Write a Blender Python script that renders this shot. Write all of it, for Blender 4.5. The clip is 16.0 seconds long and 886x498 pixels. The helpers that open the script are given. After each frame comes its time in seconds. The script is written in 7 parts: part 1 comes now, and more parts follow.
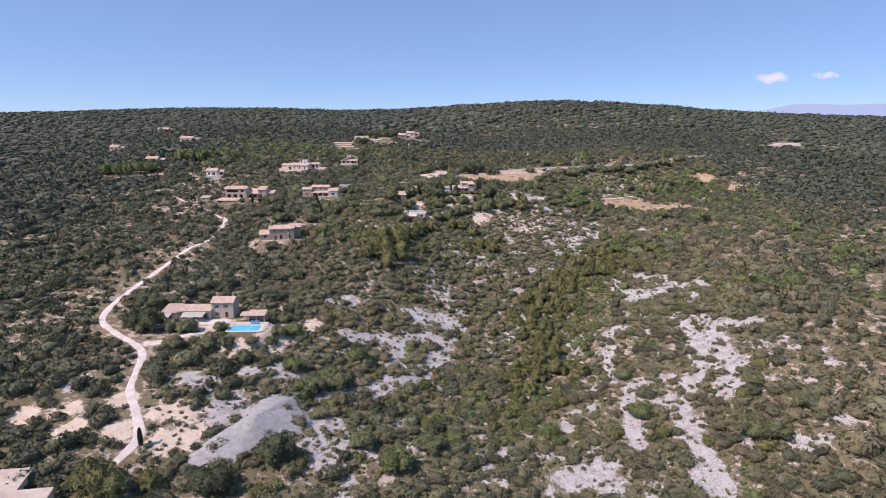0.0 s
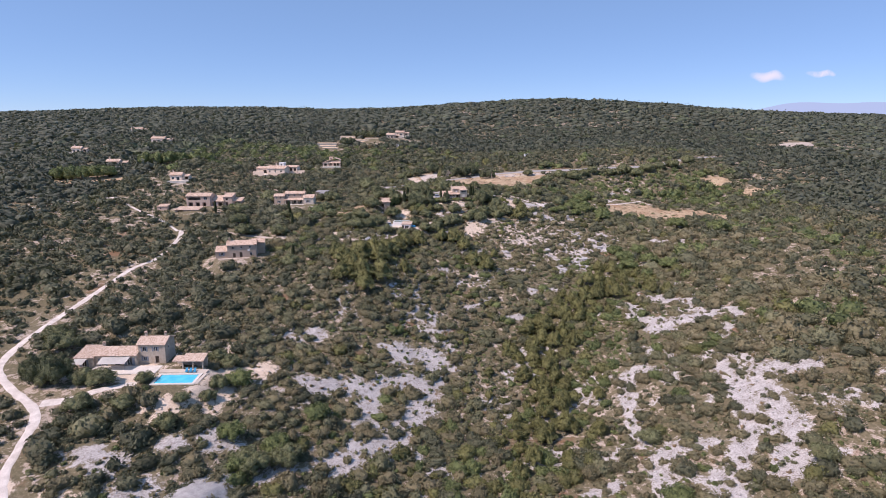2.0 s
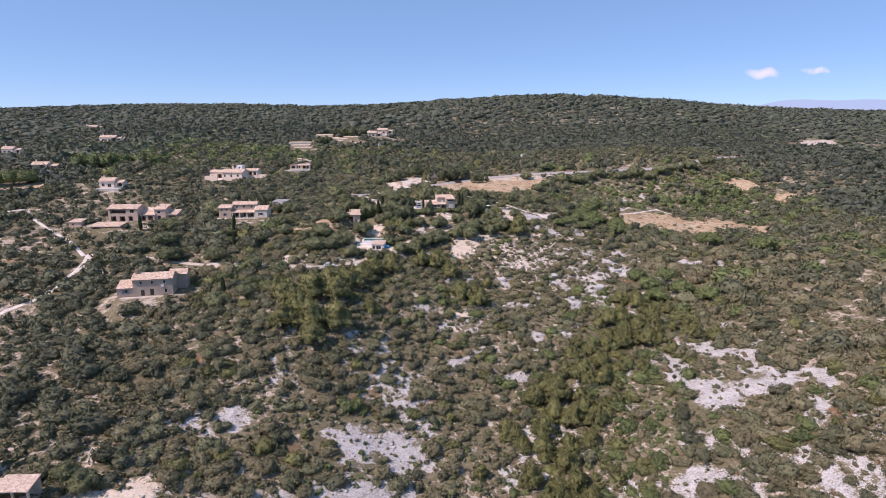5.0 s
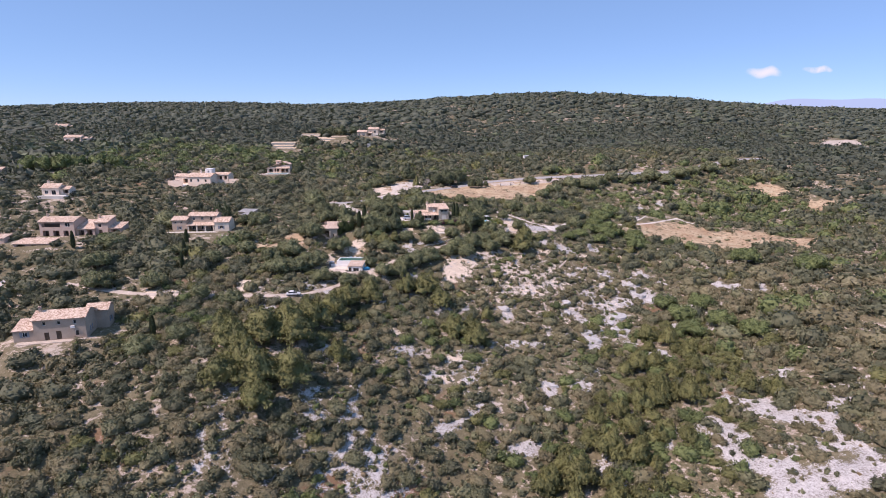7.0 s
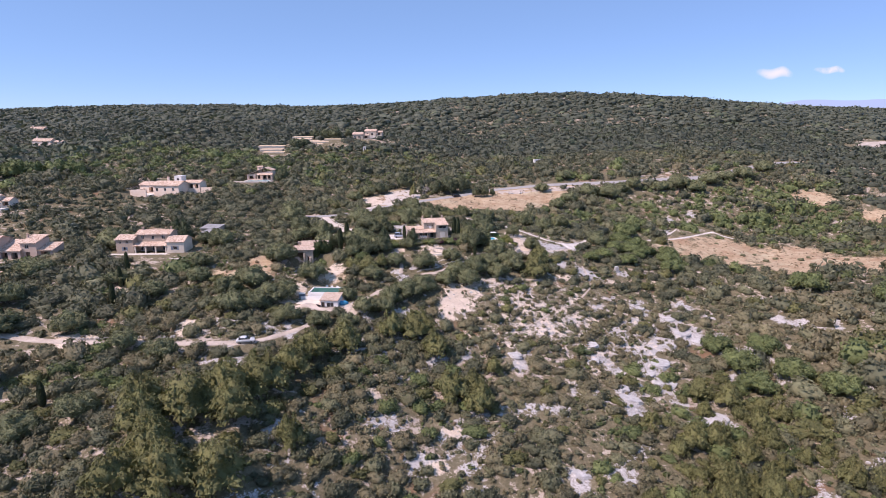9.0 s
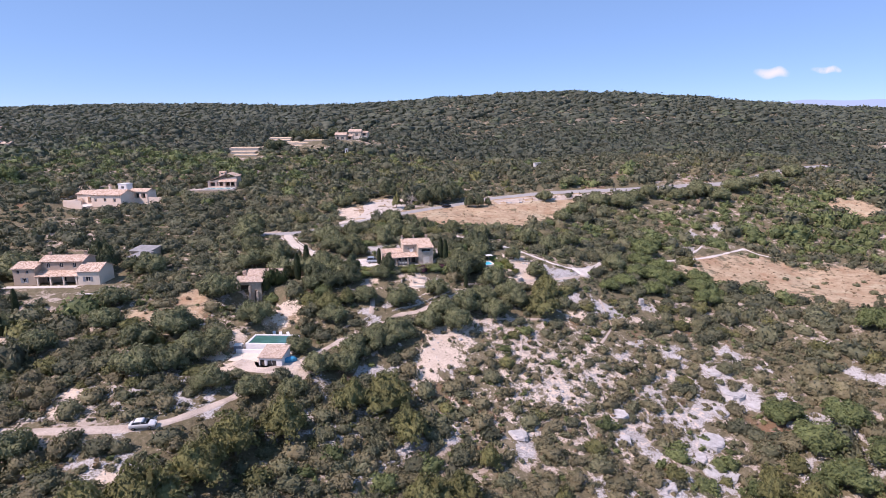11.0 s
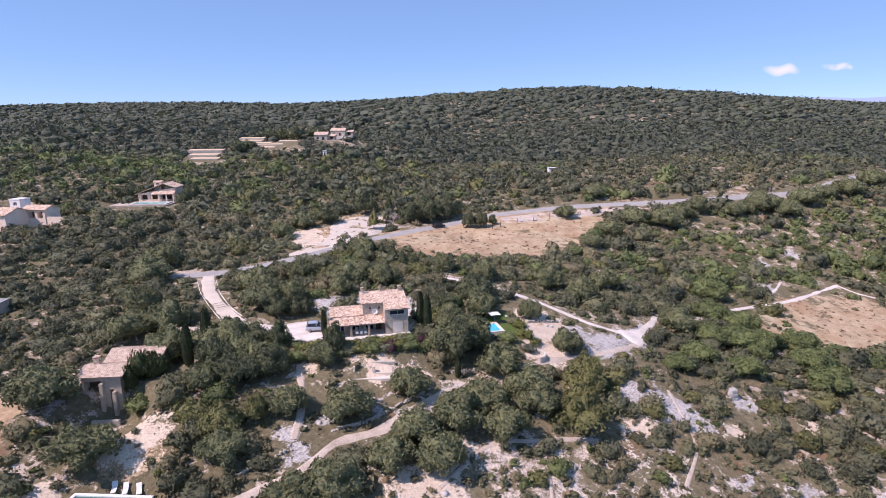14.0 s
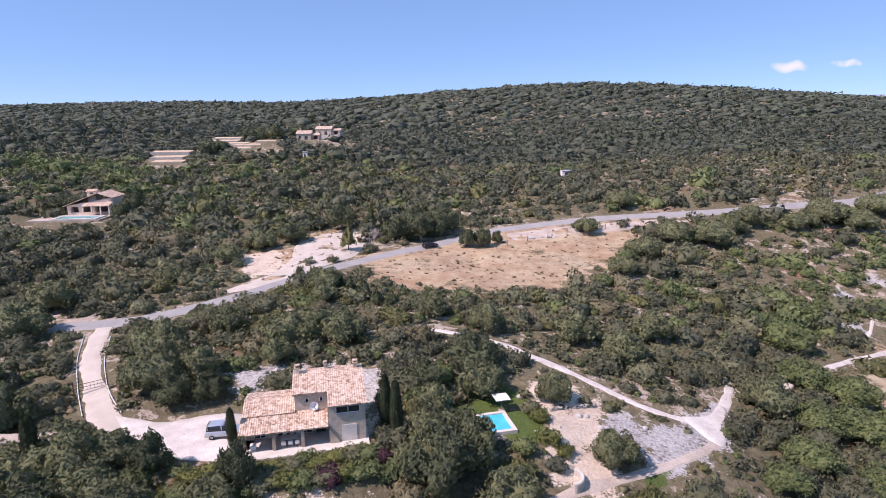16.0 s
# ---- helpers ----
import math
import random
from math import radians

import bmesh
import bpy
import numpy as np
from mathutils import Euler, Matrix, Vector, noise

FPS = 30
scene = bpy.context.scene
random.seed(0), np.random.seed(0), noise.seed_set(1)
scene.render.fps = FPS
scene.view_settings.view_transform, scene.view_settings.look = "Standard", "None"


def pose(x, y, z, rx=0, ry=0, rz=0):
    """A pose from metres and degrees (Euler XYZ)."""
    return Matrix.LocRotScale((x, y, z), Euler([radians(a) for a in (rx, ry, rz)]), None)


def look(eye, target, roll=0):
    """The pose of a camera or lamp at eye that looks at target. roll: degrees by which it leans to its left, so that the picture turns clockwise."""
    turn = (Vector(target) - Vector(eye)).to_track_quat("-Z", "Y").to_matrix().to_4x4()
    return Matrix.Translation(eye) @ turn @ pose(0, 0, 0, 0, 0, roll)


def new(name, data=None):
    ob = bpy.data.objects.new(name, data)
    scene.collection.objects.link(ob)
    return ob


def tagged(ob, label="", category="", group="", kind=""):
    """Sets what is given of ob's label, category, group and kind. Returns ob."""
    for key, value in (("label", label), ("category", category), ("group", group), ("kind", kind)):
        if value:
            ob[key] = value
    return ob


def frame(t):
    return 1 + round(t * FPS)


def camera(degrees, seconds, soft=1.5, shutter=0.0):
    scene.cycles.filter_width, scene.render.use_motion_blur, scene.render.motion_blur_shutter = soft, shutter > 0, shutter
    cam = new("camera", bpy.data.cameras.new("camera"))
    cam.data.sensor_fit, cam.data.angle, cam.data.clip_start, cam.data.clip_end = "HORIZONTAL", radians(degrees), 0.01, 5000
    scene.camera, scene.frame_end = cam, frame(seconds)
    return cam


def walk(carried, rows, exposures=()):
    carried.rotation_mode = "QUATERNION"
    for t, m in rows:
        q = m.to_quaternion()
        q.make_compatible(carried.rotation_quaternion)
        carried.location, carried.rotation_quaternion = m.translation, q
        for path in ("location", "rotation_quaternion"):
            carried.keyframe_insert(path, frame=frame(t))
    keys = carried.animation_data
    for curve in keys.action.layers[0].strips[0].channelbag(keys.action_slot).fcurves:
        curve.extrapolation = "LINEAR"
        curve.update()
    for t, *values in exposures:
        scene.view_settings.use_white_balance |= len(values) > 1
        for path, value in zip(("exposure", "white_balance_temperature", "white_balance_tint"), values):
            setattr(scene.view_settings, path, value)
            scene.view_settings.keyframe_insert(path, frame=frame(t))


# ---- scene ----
cam = camera(76.5, 16.0, 0.9)
PATH = [
    (0, (0.0, -0.043, 42.761), (-0.036, 1.91, 42.334), 0.2),
    (0.5, (0.762, 9.325, 42.793), (0.732, 11.278, 42.365), 0.2),
    (1, (1.421, 18.633, 42.724), (1.401, 20.586, 42.295), 0.2),
    (1.5, (2.233, 28.011, 42.634), (2.215, 29.965, 42.205), 0.1),
    (2, (2.934, 37.342, 42.561), (2.914, 39.295, 42.132), 0.1),
    (2.5, (3.677, 46.556, 42.29), (3.658, 48.51, 41.863), 0.0),
    (3, (4.354, 55.97, 42.022), (4.339, 57.924, 41.593), -0.0),
    (3.5, (5.173, 65.186, 41.795), (5.163, 67.139, 41.365), -0.0),
    (4, (5.981, 74.519, 41.648), (5.975, 76.472, 41.218), -0.0),
    (6.5, (9.35, 121.314, 41.015), (9.363, 123.264, 40.57), -0.0),
    (7, (10.302, 130.617, 40.788), (10.308, 132.569, 40.351), 0.0),
    (7.5, (11.033, 140.205, 40.558), (11.027, 142.158, 40.125), -0.1),
    (8, (11.695, 149.581, 40.189), (11.685, 151.535, 39.764), -0.1),
    (8.5, (12.544, 158.903, 39.802), (12.53, 160.857, 39.379), -0.2),
    (9, (13.217, 168.165, 39.711), (13.2, 170.119, 39.283), -0.2),
    (11.5, (17.085, 214.812, 39.218), (17.084, 216.766, 38.791), -0.2),
    (12, (17.857, 224.015, 38.535), (17.852, 225.97, 38.11), -0.3),
    (12.5, (18.431, 233.391, 38.61), (18.417, 235.344, 38.179), -0.3),
    (13, (19.045, 242.873, 38.763), (19.031, 244.825, 38.329), -0.3),
    (13.5, (19.687, 252.236, 38.585), (19.673, 254.189, 38.154), -0.3),
    (14, (20.462, 261.51, 38.423), (20.444, 263.464, 37.994), -0.4),
    (14.5, (21.237, 270.794, 37.953), (21.218, 272.748, 37.529), -0.5),
    (15, (21.779, 280.067, 37.797), (21.756, 282.021, 37.367), -0.5),
    (15.5, (22.638, 289.528, 37.539), (22.609, 291.481, 37.108), -0.6),
    (16, (23.238, 298.872, 37.136), (23.206, 300.825, 36.706), -0.7),
]
walk(cam, [(t, look(eye, target, roll)) for t, eye, target, roll in PATH], exposures=[(0.0, 0.02, 6400, 28), (4.0, 0.05, 6400, 28), (8.0, 0.15, 6330, 30), (12.0, 0.19, 6250, 32), (16.0, 0.19, 6250, 32)])

# ---- light ----
SUN_ELEVATION, SUN_FROM = 50.0, (-0.90, -0.42)  # degrees; the plan direction from which the sun shines
world = bpy.data.worlds.new("sky")
scene.world = world
world.use_nodes = True
wn, wl = world.node_tree.nodes, world.node_tree.links
sky = wn.new("ShaderNodeTexSky")
sky.sky_type, sky.sun_disc = "NISHITA", False
sky.sun_elevation = radians(SUN_ELEVATION)
sky.sun_rotation = math.atan2(SUN_FROM[0], SUN_FROM[1])
sky.altitude, sky.air_density, sky.dust_density, sky.ozone_density = 300, 0.65, 0.0, 6.5
wn["Background"].inputs["Strength"].default_value = 0.132
hazy = wn.new("ShaderNodeMix")  # summer haze evens the blue out
hazy.data_type = "RGBA"
hazy.inputs["Factor"].default_value = 0.45
wl.new(sky.outputs[0], hazy.inputs["A"])
hazy.inputs["B"].default_value = (2.15, 4.0, 5.85, 1)
wl.new(hazy.outputs["Result"], wn["Background"].inputs[0])
sun = new("sun", bpy.data.lights.new("sun", "SUN"))
sun.data.energy, sun.data.angle, sun.data.color = 4.8, radians(0.55), (1.0, 0.89, 0.77)
flat = math.hypot(*SUN_FROM)
sun.matrix_world = look((SUN_FROM[0] / flat * 300, SUN_FROM[1] / flat * 300, 300 * math.tan(radians(SUN_ELEVATION))), (0, 0, 0))


# ---- materials ----
def material(name, rough=0.8, metal=0.0, spec=0.3):
    m = bpy.data.materials.new(name)
    m.use_nodes = True
    b = m.node_tree.nodes["Principled BSDF"]
    b.inputs["Roughness"].default_value, b.inputs["Metallic"].default_value = rough, metal
    b.inputs["Specular IOR Level"].default_value = spec
    return m, m.node_tree.nodes, m.node_tree.links, b


def noise_node(n, l, scale, detail=4.0, rough=0.6, coord=None, world_space=True):
    if coord is None:
        coord = n.new("ShaderNodeNewGeometry").outputs["Position"] if world_space else n.new("ShaderNodeTexCoord").outputs["Object"]
    t = n.new("ShaderNodeTexNoise")
    t.inputs["Scale"].default_value, t.inputs["Detail"].default_value, t.inputs["Roughness"].default_value = scale, detail, rough
    l.new(coord, t.inputs["Vector"])
    return t.outputs["Fac"]


def ramp(n, l, fac, *stops):
    r = n.new("ShaderNodeValToRGB")
    e = r.color_ramp.elements
    while len(e) < len(stops):
        e.new(0.5)
    for at, (p, c) in zip(e, stops):
        at.position = p
        at.color = (*c, 1.0) if len(c) == 3 else c
    l.new(fac, r.inputs["Fac"])
    return r.outputs["Color"]


def mix(n, l, fac, a, b, mode="MIX"):
    m = n.new("ShaderNodeMix")
    m.data_type, m.blend_type = "RGBA", mode
    for socket, value in ((m.inputs["Factor"], fac), (m.inputs[6], a), (m.inputs[7], b)):
        if isinstance(value, (int, float)):
            socket.default_value = value
        elif isinstance(value, tuple):
            socket.default_value = (*value, 1.0)
        else:
            l.new(value, socket)
    return m.outputs[2]


def maths(n, l, op, a, b=0.0, c=0.0):
    m = n.new("ShaderNodeMath")
    m.operation = op
    for socket, value in zip(m.inputs, (a, b, c)):
        if isinstance(value, (int, float)):
            socket.default_value = value
        else:
            l.new(value, socket)
    return m.outputs[0]


def bump(n, l, b, height, strength=0.4, distance=0.05):
    t = n.new("ShaderNodeBump")
    t.inputs["Strength"].default_value, t.inputs["Distance"].default_value = strength, distance
    l.new(height, t.inputs["Height"])
    l.new(t.outputs[0], b.inputs["Normal"])


def surface(name, dark, light, scale=1.5, grain=12.0, rough=0.85, bumpy=0.3, depth=0.03, metal=0.0, spec=0.25, by_object=0.0):
    """A plain weathered surface: two sizes of mottling between two colours, with fine relief."""
    m, n, l, b = material(name, rough, metal, spec)
    big, fine = noise_node(n, l, scale), noise_node(n, l, grain, 6.0, 0.7)
    both = maths(n, l, "MULTIPLY_ADD", fine, 0.5, maths(n, l, "MULTIPLY", big, 0.5))
    colour = ramp(n, l, both, (0.32, dark), (0.68, light))
    if by_object:
        info = n.new("ShaderNodeObjectInfo")
        value = maths(n, l, "MULTIPLY_ADD", info.outputs["Random"], 2 * by_object, 1 - by_object)
        colour = mix(n, l, 1.0, colour, value, "MULTIPLY")
    l.new(colour, b.inputs["Base Color"])
    if bumpy:
        bump(n, l, b, fine, bumpy, depth)
    return m


def foliage(name, dark, light, dry, dryness=0.25, patch=0.16):
    """Leaves: each leaf differs a little, each clump and each bush differs more."""
    m, n, l, b = material(name, 0.6, 0.0, 0.3)
    leaf = n.new("ShaderNodeNewGeometry").outputs["Random Per Island"]
    clump, fine = noise_node(n, l, patch, 3.0, 0.7), noise_node(n, l, 4.5, 6.0, 0.9)
    fac = maths(n, l, "MULTIPLY_ADD", leaf, 0.55, maths(n, l, "MULTIPLY_ADD", clump, 1.15, -0.64))
    fac = maths(n, l, "MULTIPLY_ADD", fine, 0.5, fac)
    colour = ramp(n, l, fac, (0.08, dark), (0.85, light))
    edge = 0.70 - dryness * 0.4
    parched = ramp(n, l, noise_node(n, l, patch * 1.7, 4.0, 0.6), (edge - 0.08, (0, 0, 0)), (edge + 0.08, (1, 1, 1)))
    colour = mix(n, l, maths(n, l, "MULTIPLY", parched, 0.35), colour, dry)
    l.new(colour, b.inputs["Base Color"])
    bump(n, l, b, noise_node(n, l, 5.5, 6.0, 0.85), 1.0, 0.25)
    through_leaf = n.new("ShaderNodeBsdfTranslucent")
    l.new(mix(n, l, 1.0, colour, (1.25, 1.35, 0.95), "MULTIPLY"), through_leaf.inputs["Color"])
    both = n.new("ShaderNodeMixShader")
    both.inputs[0].default_value = 0.14
    l.new(b.outputs[0], both.inputs[1])
    l.new(through_leaf.outputs[0], both.inputs[2])
    l.new(both.outputs[0], n["Material Output"].inputs["Surface"])
    return m


oak_leaves = foliage("holm_oak_leaves", (0.083, 0.089, 0.051), (0.280, 0.280, 0.158), (0.293, 0.246, 0.146), 0.25)
# Darker copy of the holm oak leaves, for woods and part of the scrub.
darker_oak_leaves = foliage("darker_holm_oak_leaves", (0.062, 0.069, 0.042), (0.201, 0.207, 0.124), (0.218, 0.188, 0.118), 0.25)
scrub_leaves = foliage("scrub_leaves", (0.107, 0.102, 0.058), (0.310, 0.284, 0.164), (0.315, 0.252, 0.154), 0.45)
green_leaves = foliage("green_oak_leaves", (0.069, 0.092, 0.037), (0.241, 0.284, 0.111), (0.249, 0.235, 0.107), 0.1)
pine_leaves = foliage("pine_needles", (0.079, 0.084, 0.033), (0.263, 0.261, 0.103), (0.268, 0.233, 0.100), 0.2)
# Far leaf tone, greyer and bluer: distance haze is mixed into the colour.
hazed_canopy_leaves = foliage("hazed_woodland_canopy", (0.048, 0.057, 0.039), (0.132, 0.146, 0.100), (0.143, 0.137, 0.094), 0.2)
tree_leaves = foliage("tall_oak_leaves", (0.079, 0.090, 0.048), (0.271, 0.286, 0.145), (0.284, 0.254, 0.139), 0.2)
# Far copy of the green oak leaves, dulled by the same painted haze.
hazed_green_canopy = foliage("hazed_green_woodland_canopy", (0.055, 0.069, 0.040), (0.167, 0.193, 0.111), (0.174, 0.169, 0.103), 0.15)
dark_leaves = foliage("dark_oak_leaves", (0.046, 0.056, 0.032), (0.160, 0.180, 0.092), (0.167, 0.158, 0.085), 0.1)
juniper_leaves = foliage("juniper_leaves", (0.035, 0.049, 0.026), (0.127, 0.152, 0.075), (0.122, 0.122, 0.066), 0.1, 0.5)
hedge_leaves = foliage("garden_hedge_leaves", (0.075, 0.088, 0.025), (0.268, 0.282, 0.086), (0.282, 0.249, 0.085), 0.25, 0.5)
cypress_leaves = foliage("cypress_leaves", (0.021, 0.032, 0.016), (0.075, 0.096, 0.043), (0.038, 0.042, 0.019), 0.05, 0.8)
purple_leaves = foliage("plum_leaves", (0.044, 0.018, 0.026), (0.122, 0.052, 0.070), (0.094, 0.047, 0.056), 0.1, 0.8)
silver_leaves = foliage("olive_leaves", (0.070, 0.079, 0.053), (0.188, 0.197, 0.141), (0.169, 0.160, 0.103), 0.2, 0.6)
bark = surface("bark", (0.07, 0.055, 0.04), (0.20, 0.165, 0.13), 1.2, 9.0, 0.95, 0.8)


def ground_material():
    m, n, l, b = material("dry_limestone_ground", 0.95, 0.0, 0.15)
    broad, mid, fine = noise_node(n, l, 0.035, 5.0), noise_node(n, l, 0.35, 6.0, 0.65), noise_node(n, l, 2.8, 8.0, 0.75)
    soil = ramp(n, l, maths(n, l, "MULTIPLY_ADD", fine, 0.55, maths(n, l, "MULTIPLY", mid, 0.5)),
                (0.30, (0.17, 0.13, 0.095)), (0.46, (0.33, 0.26, 0.20)), (0.62, (0.52, 0.44, 0.37)))
    speck = noise_node(n, l, 1.3, 8.0, 0.8)
    herbs = ramp(n, l, maths(n, l, "MULTIPLY_ADD", speck, 0.75, maths(n, l, "MULTIPLY", broad, 0.25)),
                 (0.34, (0.085, 0.074, 0.044)), (0.50, (0.172, 0.148, 0.090)), (0.64, (0.290, 0.245, 0.170)))
    bare = maths(n, l, "MULTIPLY_ADD", mid, 0.8, maths(n, l, "MULTIPLY_ADD", speck, 0.5, maths(n, l, "MULTIPLY", broad, 0.5)))
    base = mix(n, l, ramp(n, l, bare, (0.950, (0, 0, 0)), (0.97, (1, 1, 1))), herbs, soil)
    red = ramp(n, l, noise_node(n, l, 0.06, 6.0, 0.65), (0.60, (0, 0, 0)), (0.67, (1, 1, 1)))
    base = mix(n, l, maths(n, l, "MULTIPLY", red, 0.6), base, (0.26, 0.135, 0.08))
    stone = ramp(n, l, maths(n, l, "MULTIPLY_ADD", fine, 0.7, maths(n, l, "MULTIPLY", mid, 0.3)),
                 (0.38, (0.17, 0.14, 0.115)), (0.455, (0.345, 0.32, 0.30)), (0.54, (0.52, 0.495, 0.48)), (0.66, (0.67, 0.645, 0.63)))
    straw = ramp(n, l, maths(n, l, "MULTIPLY_ADD", fine, 0.5, maths(n, l, "MULTIPLY", mid, 0.5)),
                 (0.30, (0.28, 0.185, 0.110)), (0.50, (0.46, 0.345, 0.225)), (0.7, (0.64, 0.52, 0.37)))
    rusty = ramp(n, l, noise_node(n, l, 0.11, 7.0, 0.75), (0.47, (0, 0, 0)), (0.60, (1, 1, 1)))
    straw = mix(n, l, maths(n, l, "MULTIPLY", rusty, 0.6), straw, (0.34, 0.20, 0.115))
    pale = ramp(n, l, noise_node(n, l, 0.07, 6.0, 0.7), (0.54, (0, 0, 0)), (0.64, (1, 1, 1)))
    straw = mix(n, l, maths(n, l, "MULTIPLY", pale, 0.6), straw, (0.52, 0.46, 0.32))
    marl = ramp(n, l, maths(n, l, "MULTIPLY_ADD", fine, 0.6, maths(n, l, "MULTIPLY", mid, 0.4)),
                (0.32, (0.44, 0.33, 0.24)), (0.68, (0.82, 0.71, 0.59)))
    lawn = ramp(n, l, maths(n, l, "MULTIPLY_ADD", fine, 0.6, maths(n, l, "MULTIPLY", mid, 0.4)),
                (0.32, (0.05, 0.085, 0.02)), (0.68, (0.13, 0.17, 0.05)))
    wobble = maths(n, l, "MULTIPLY_ADD", mid, 1.9, maths(n, l, "MULTIPLY_ADD", fine, 0.8, -1.35))
    colour = base
    for key, paint in (("straw", straw), ("stone", stone), ("marl", marl), ("lawn", lawn)):
        at = n.new("ShaderNodeAttribute")
        at.attribute_name = key
        edge = ramp(n, l, maths(n, l, "ADD", at.outputs["Fac"], wobble), (0.42, (0, 0, 0)), (0.56, (1, 1, 1)))
        colour = mix(n, l, edge, colour, paint)
    l.new(colour, b.inputs["Base Color"])
    bump(n, l, b, maths(n, l, "MULTIPLY_ADD", mid, 2.0, fine), 0.7, 0.25)
    return m


gravel = surface("white_limestone_gravel", (0.42, 0.37, 0.33), (0.80, 0.745, 0.695), 0.45, 5.0, 0.95, 0.6, 0.06)
concrete = surface("pale_worn_concrete", (0.46, 0.40, 0.34), (0.64, 0.57, 0.50), 0.4, 6.0, 0.9, 0.2)
asphalt = surface("worn_grey_asphalt", (0.27, 0.26, 0.255), (0.40, 0.385, 0.37), 0.3, 8.0, 0.9, 0.2)
dusty = surface("dusty_gravel", (0.30, 0.24, 0.195), (0.66, 0.57, 0.49), 0.35, 4.0, 0.95, 0.4, 0.04)
limestone = surface("pale_limestone", (0.30, 0.285, 0.27), (0.66, 0.64, 0.63), 0.9, 7.0, 0.9, 0.9, 0.12)
rubble = surface("dry_stone", (0.26, 0.24, 0.21), (0.60, 0.56, 0.50), 1.4, 9.0, 0.95, 0.8, 0.06)
render_ochre = surface("ochre_render", (0.36, 0.285, 0.225), (0.49, 0.40, 0.325), 0.5, 10.0)
render_pale = surface("pale_cream_render", (0.60, 0.52, 0.43), (0.74, 0.66, 0.56), 0.5, 10.0)
render_cream = surface("bright_cream_render", (0.76, 0.60, 0.48), (0.88, 0.74, 0.62), 0.5, 10.0)
render_pink = surface("salmon_render", (0.47, 0.35, 0.29), (0.60, 0.465, 0.385), 0.5, 10.0)
stonework = surface("rough_stone_masonry", (0.36, 0.30, 0.24), (0.60, 0.52, 0.43), 1.6, 6.0, 0.95, 0.8, 0.06)


def tiles(name, dark, mid, light):
    """Fired clay tiles, each a little different, bleached and lichened."""
    m, n, l, b = material(name, 0.9, 0.0, 0.2)
    cell = n.new("ShaderNodeTexVoronoi")
    cell.inputs["Scale"].default_value = 3.4
    l.new(n.new("ShaderNodeNewGeometry").outputs["Position"], cell.inputs["Vector"])
    tone = n.new("ShaderNodeSeparateColor")
    l.new(cell.outputs["Color"], tone.inputs[0])
    fac = maths(n, l, "MULTIPLY_ADD", noise_node(n, l, 0.8, 4.0), 0.6, maths(n, l, "MULTIPLY_ADD", tone.outputs[0], 0.75, -0.18))
    colour = ramp(n, l, fac, (0.05, dark), (0.45, mid), (0.85, light))
    l.new(mix(n, l, maths(n, l, "MULTIPLY", noise_node(n, l, 9.0, 5.0), 0.35), colour, dark), b.inputs["Base Color"])
    bump(n, l, b, noise_node(n, l, 14.0, 4.0), 0.3, 0.02)
    return m


terracotta = tiles("sun_bleached_terracotta", (0.28, 0.17, 0.115), (0.58, 0.43, 0.33), (0.76, 0.63, 0.52))
old_tiles = tiles("weathered_old_tiles", (0.36, 0.25, 0.19), (0.54, 0.42, 0.33), (0.68, 0.56, 0.47))
paving = surface("pale_stone_paving", (0.52, 0.48, 0.43), (0.74, 0.70, 0.64), 0.8, 8.0, 0.8)
white_paint = surface("white_paint", (0.72, 0.71, 0.70), (0.82, 0.81, 0.80), 1.0, 14.0, 0.5, 0.0)
shutter_blue = surface("faded_blue_grey_wood", (0.16, 0.19, 0.23), (0.25, 0.28, 0.32), 2.0, 18.0, 0.7)
dark_wood = surface("dark_timber", (0.06, 0.045, 0.035), (0.14, 0.105, 0.08), 2.0, 18.0, 0.75)
black_plastic = surface("black_rubber", (0.015, 0.015, 0.016), (0.03, 0.03, 0.032), 3.0, 20.0, 0.7)
steel = surface("dull_galvanised_steel", (0.34, 0.35, 0.36), (0.48, 0.49, 0.50), 2.0, 16.0, 0.45, 0.0, 0.03, 0.8)
canvas = surface("white_canvas", (0.66, 0.65, 0.62), (0.80, 0.79, 0.76), 1.5, 18.0, 0.9)
blue_cloth = surface("blue_plastic", (0.03, 0.22, 0.40), (0.06, 0.34, 0.55), 2.0, 12.0, 0.5)


def glass_material(name, colour):
    m, n, l, b = material(name, 0.06, 0.0, 0.6)
    l.new(ramp(n, l, noise_node(n, l, 0.7), (0.3, tuple(0.6 * c for c in colour)), (0.7, colour)), b.inputs["Base Color"])
    return m


window_glass = glass_material("dark_window_glass", (0.035, 0.042, 0.05))


def water_material(name, shallow, deep):
    m, n, l, b = material(name, 0.06, 0.0, 0.5)
    l.new(ramp(n, l, noise_node(n, l, 0.5, 2.0), (0.35, deep), (0.7, shallow)), b.inputs["Base Color"])
    bump(n, l, b, noise_node(n, l, 3.5, 3.0), 0.12, 0.05)
    return m


turquoise = water_material("turquoise_pool_water", (0.10, 0.62, 0.78), (0.05, 0.50, 0.70))
green_water = water_material("green_pool_water", (0.075, 0.20, 0.175), (0.05, 0.145, 0.125))
pale_water = water_material("pale_pool_water", (0.30, 0.62, 0.60), (0.22, 0.52, 0.52))


def car_paint(name, colour, rough=0.3, metal=0.4):
    m, n, l, b = material(name, rough, metal, 0.5)
    l.new(ramp(n, l, noise_node(n, l, 1.5), (0.3, tuple(0.85 * c for c in colour)), (0.7, colour)), b.inputs["Base Color"])
    b.inputs["Coat Weight"].default_value = 0.5
    return m


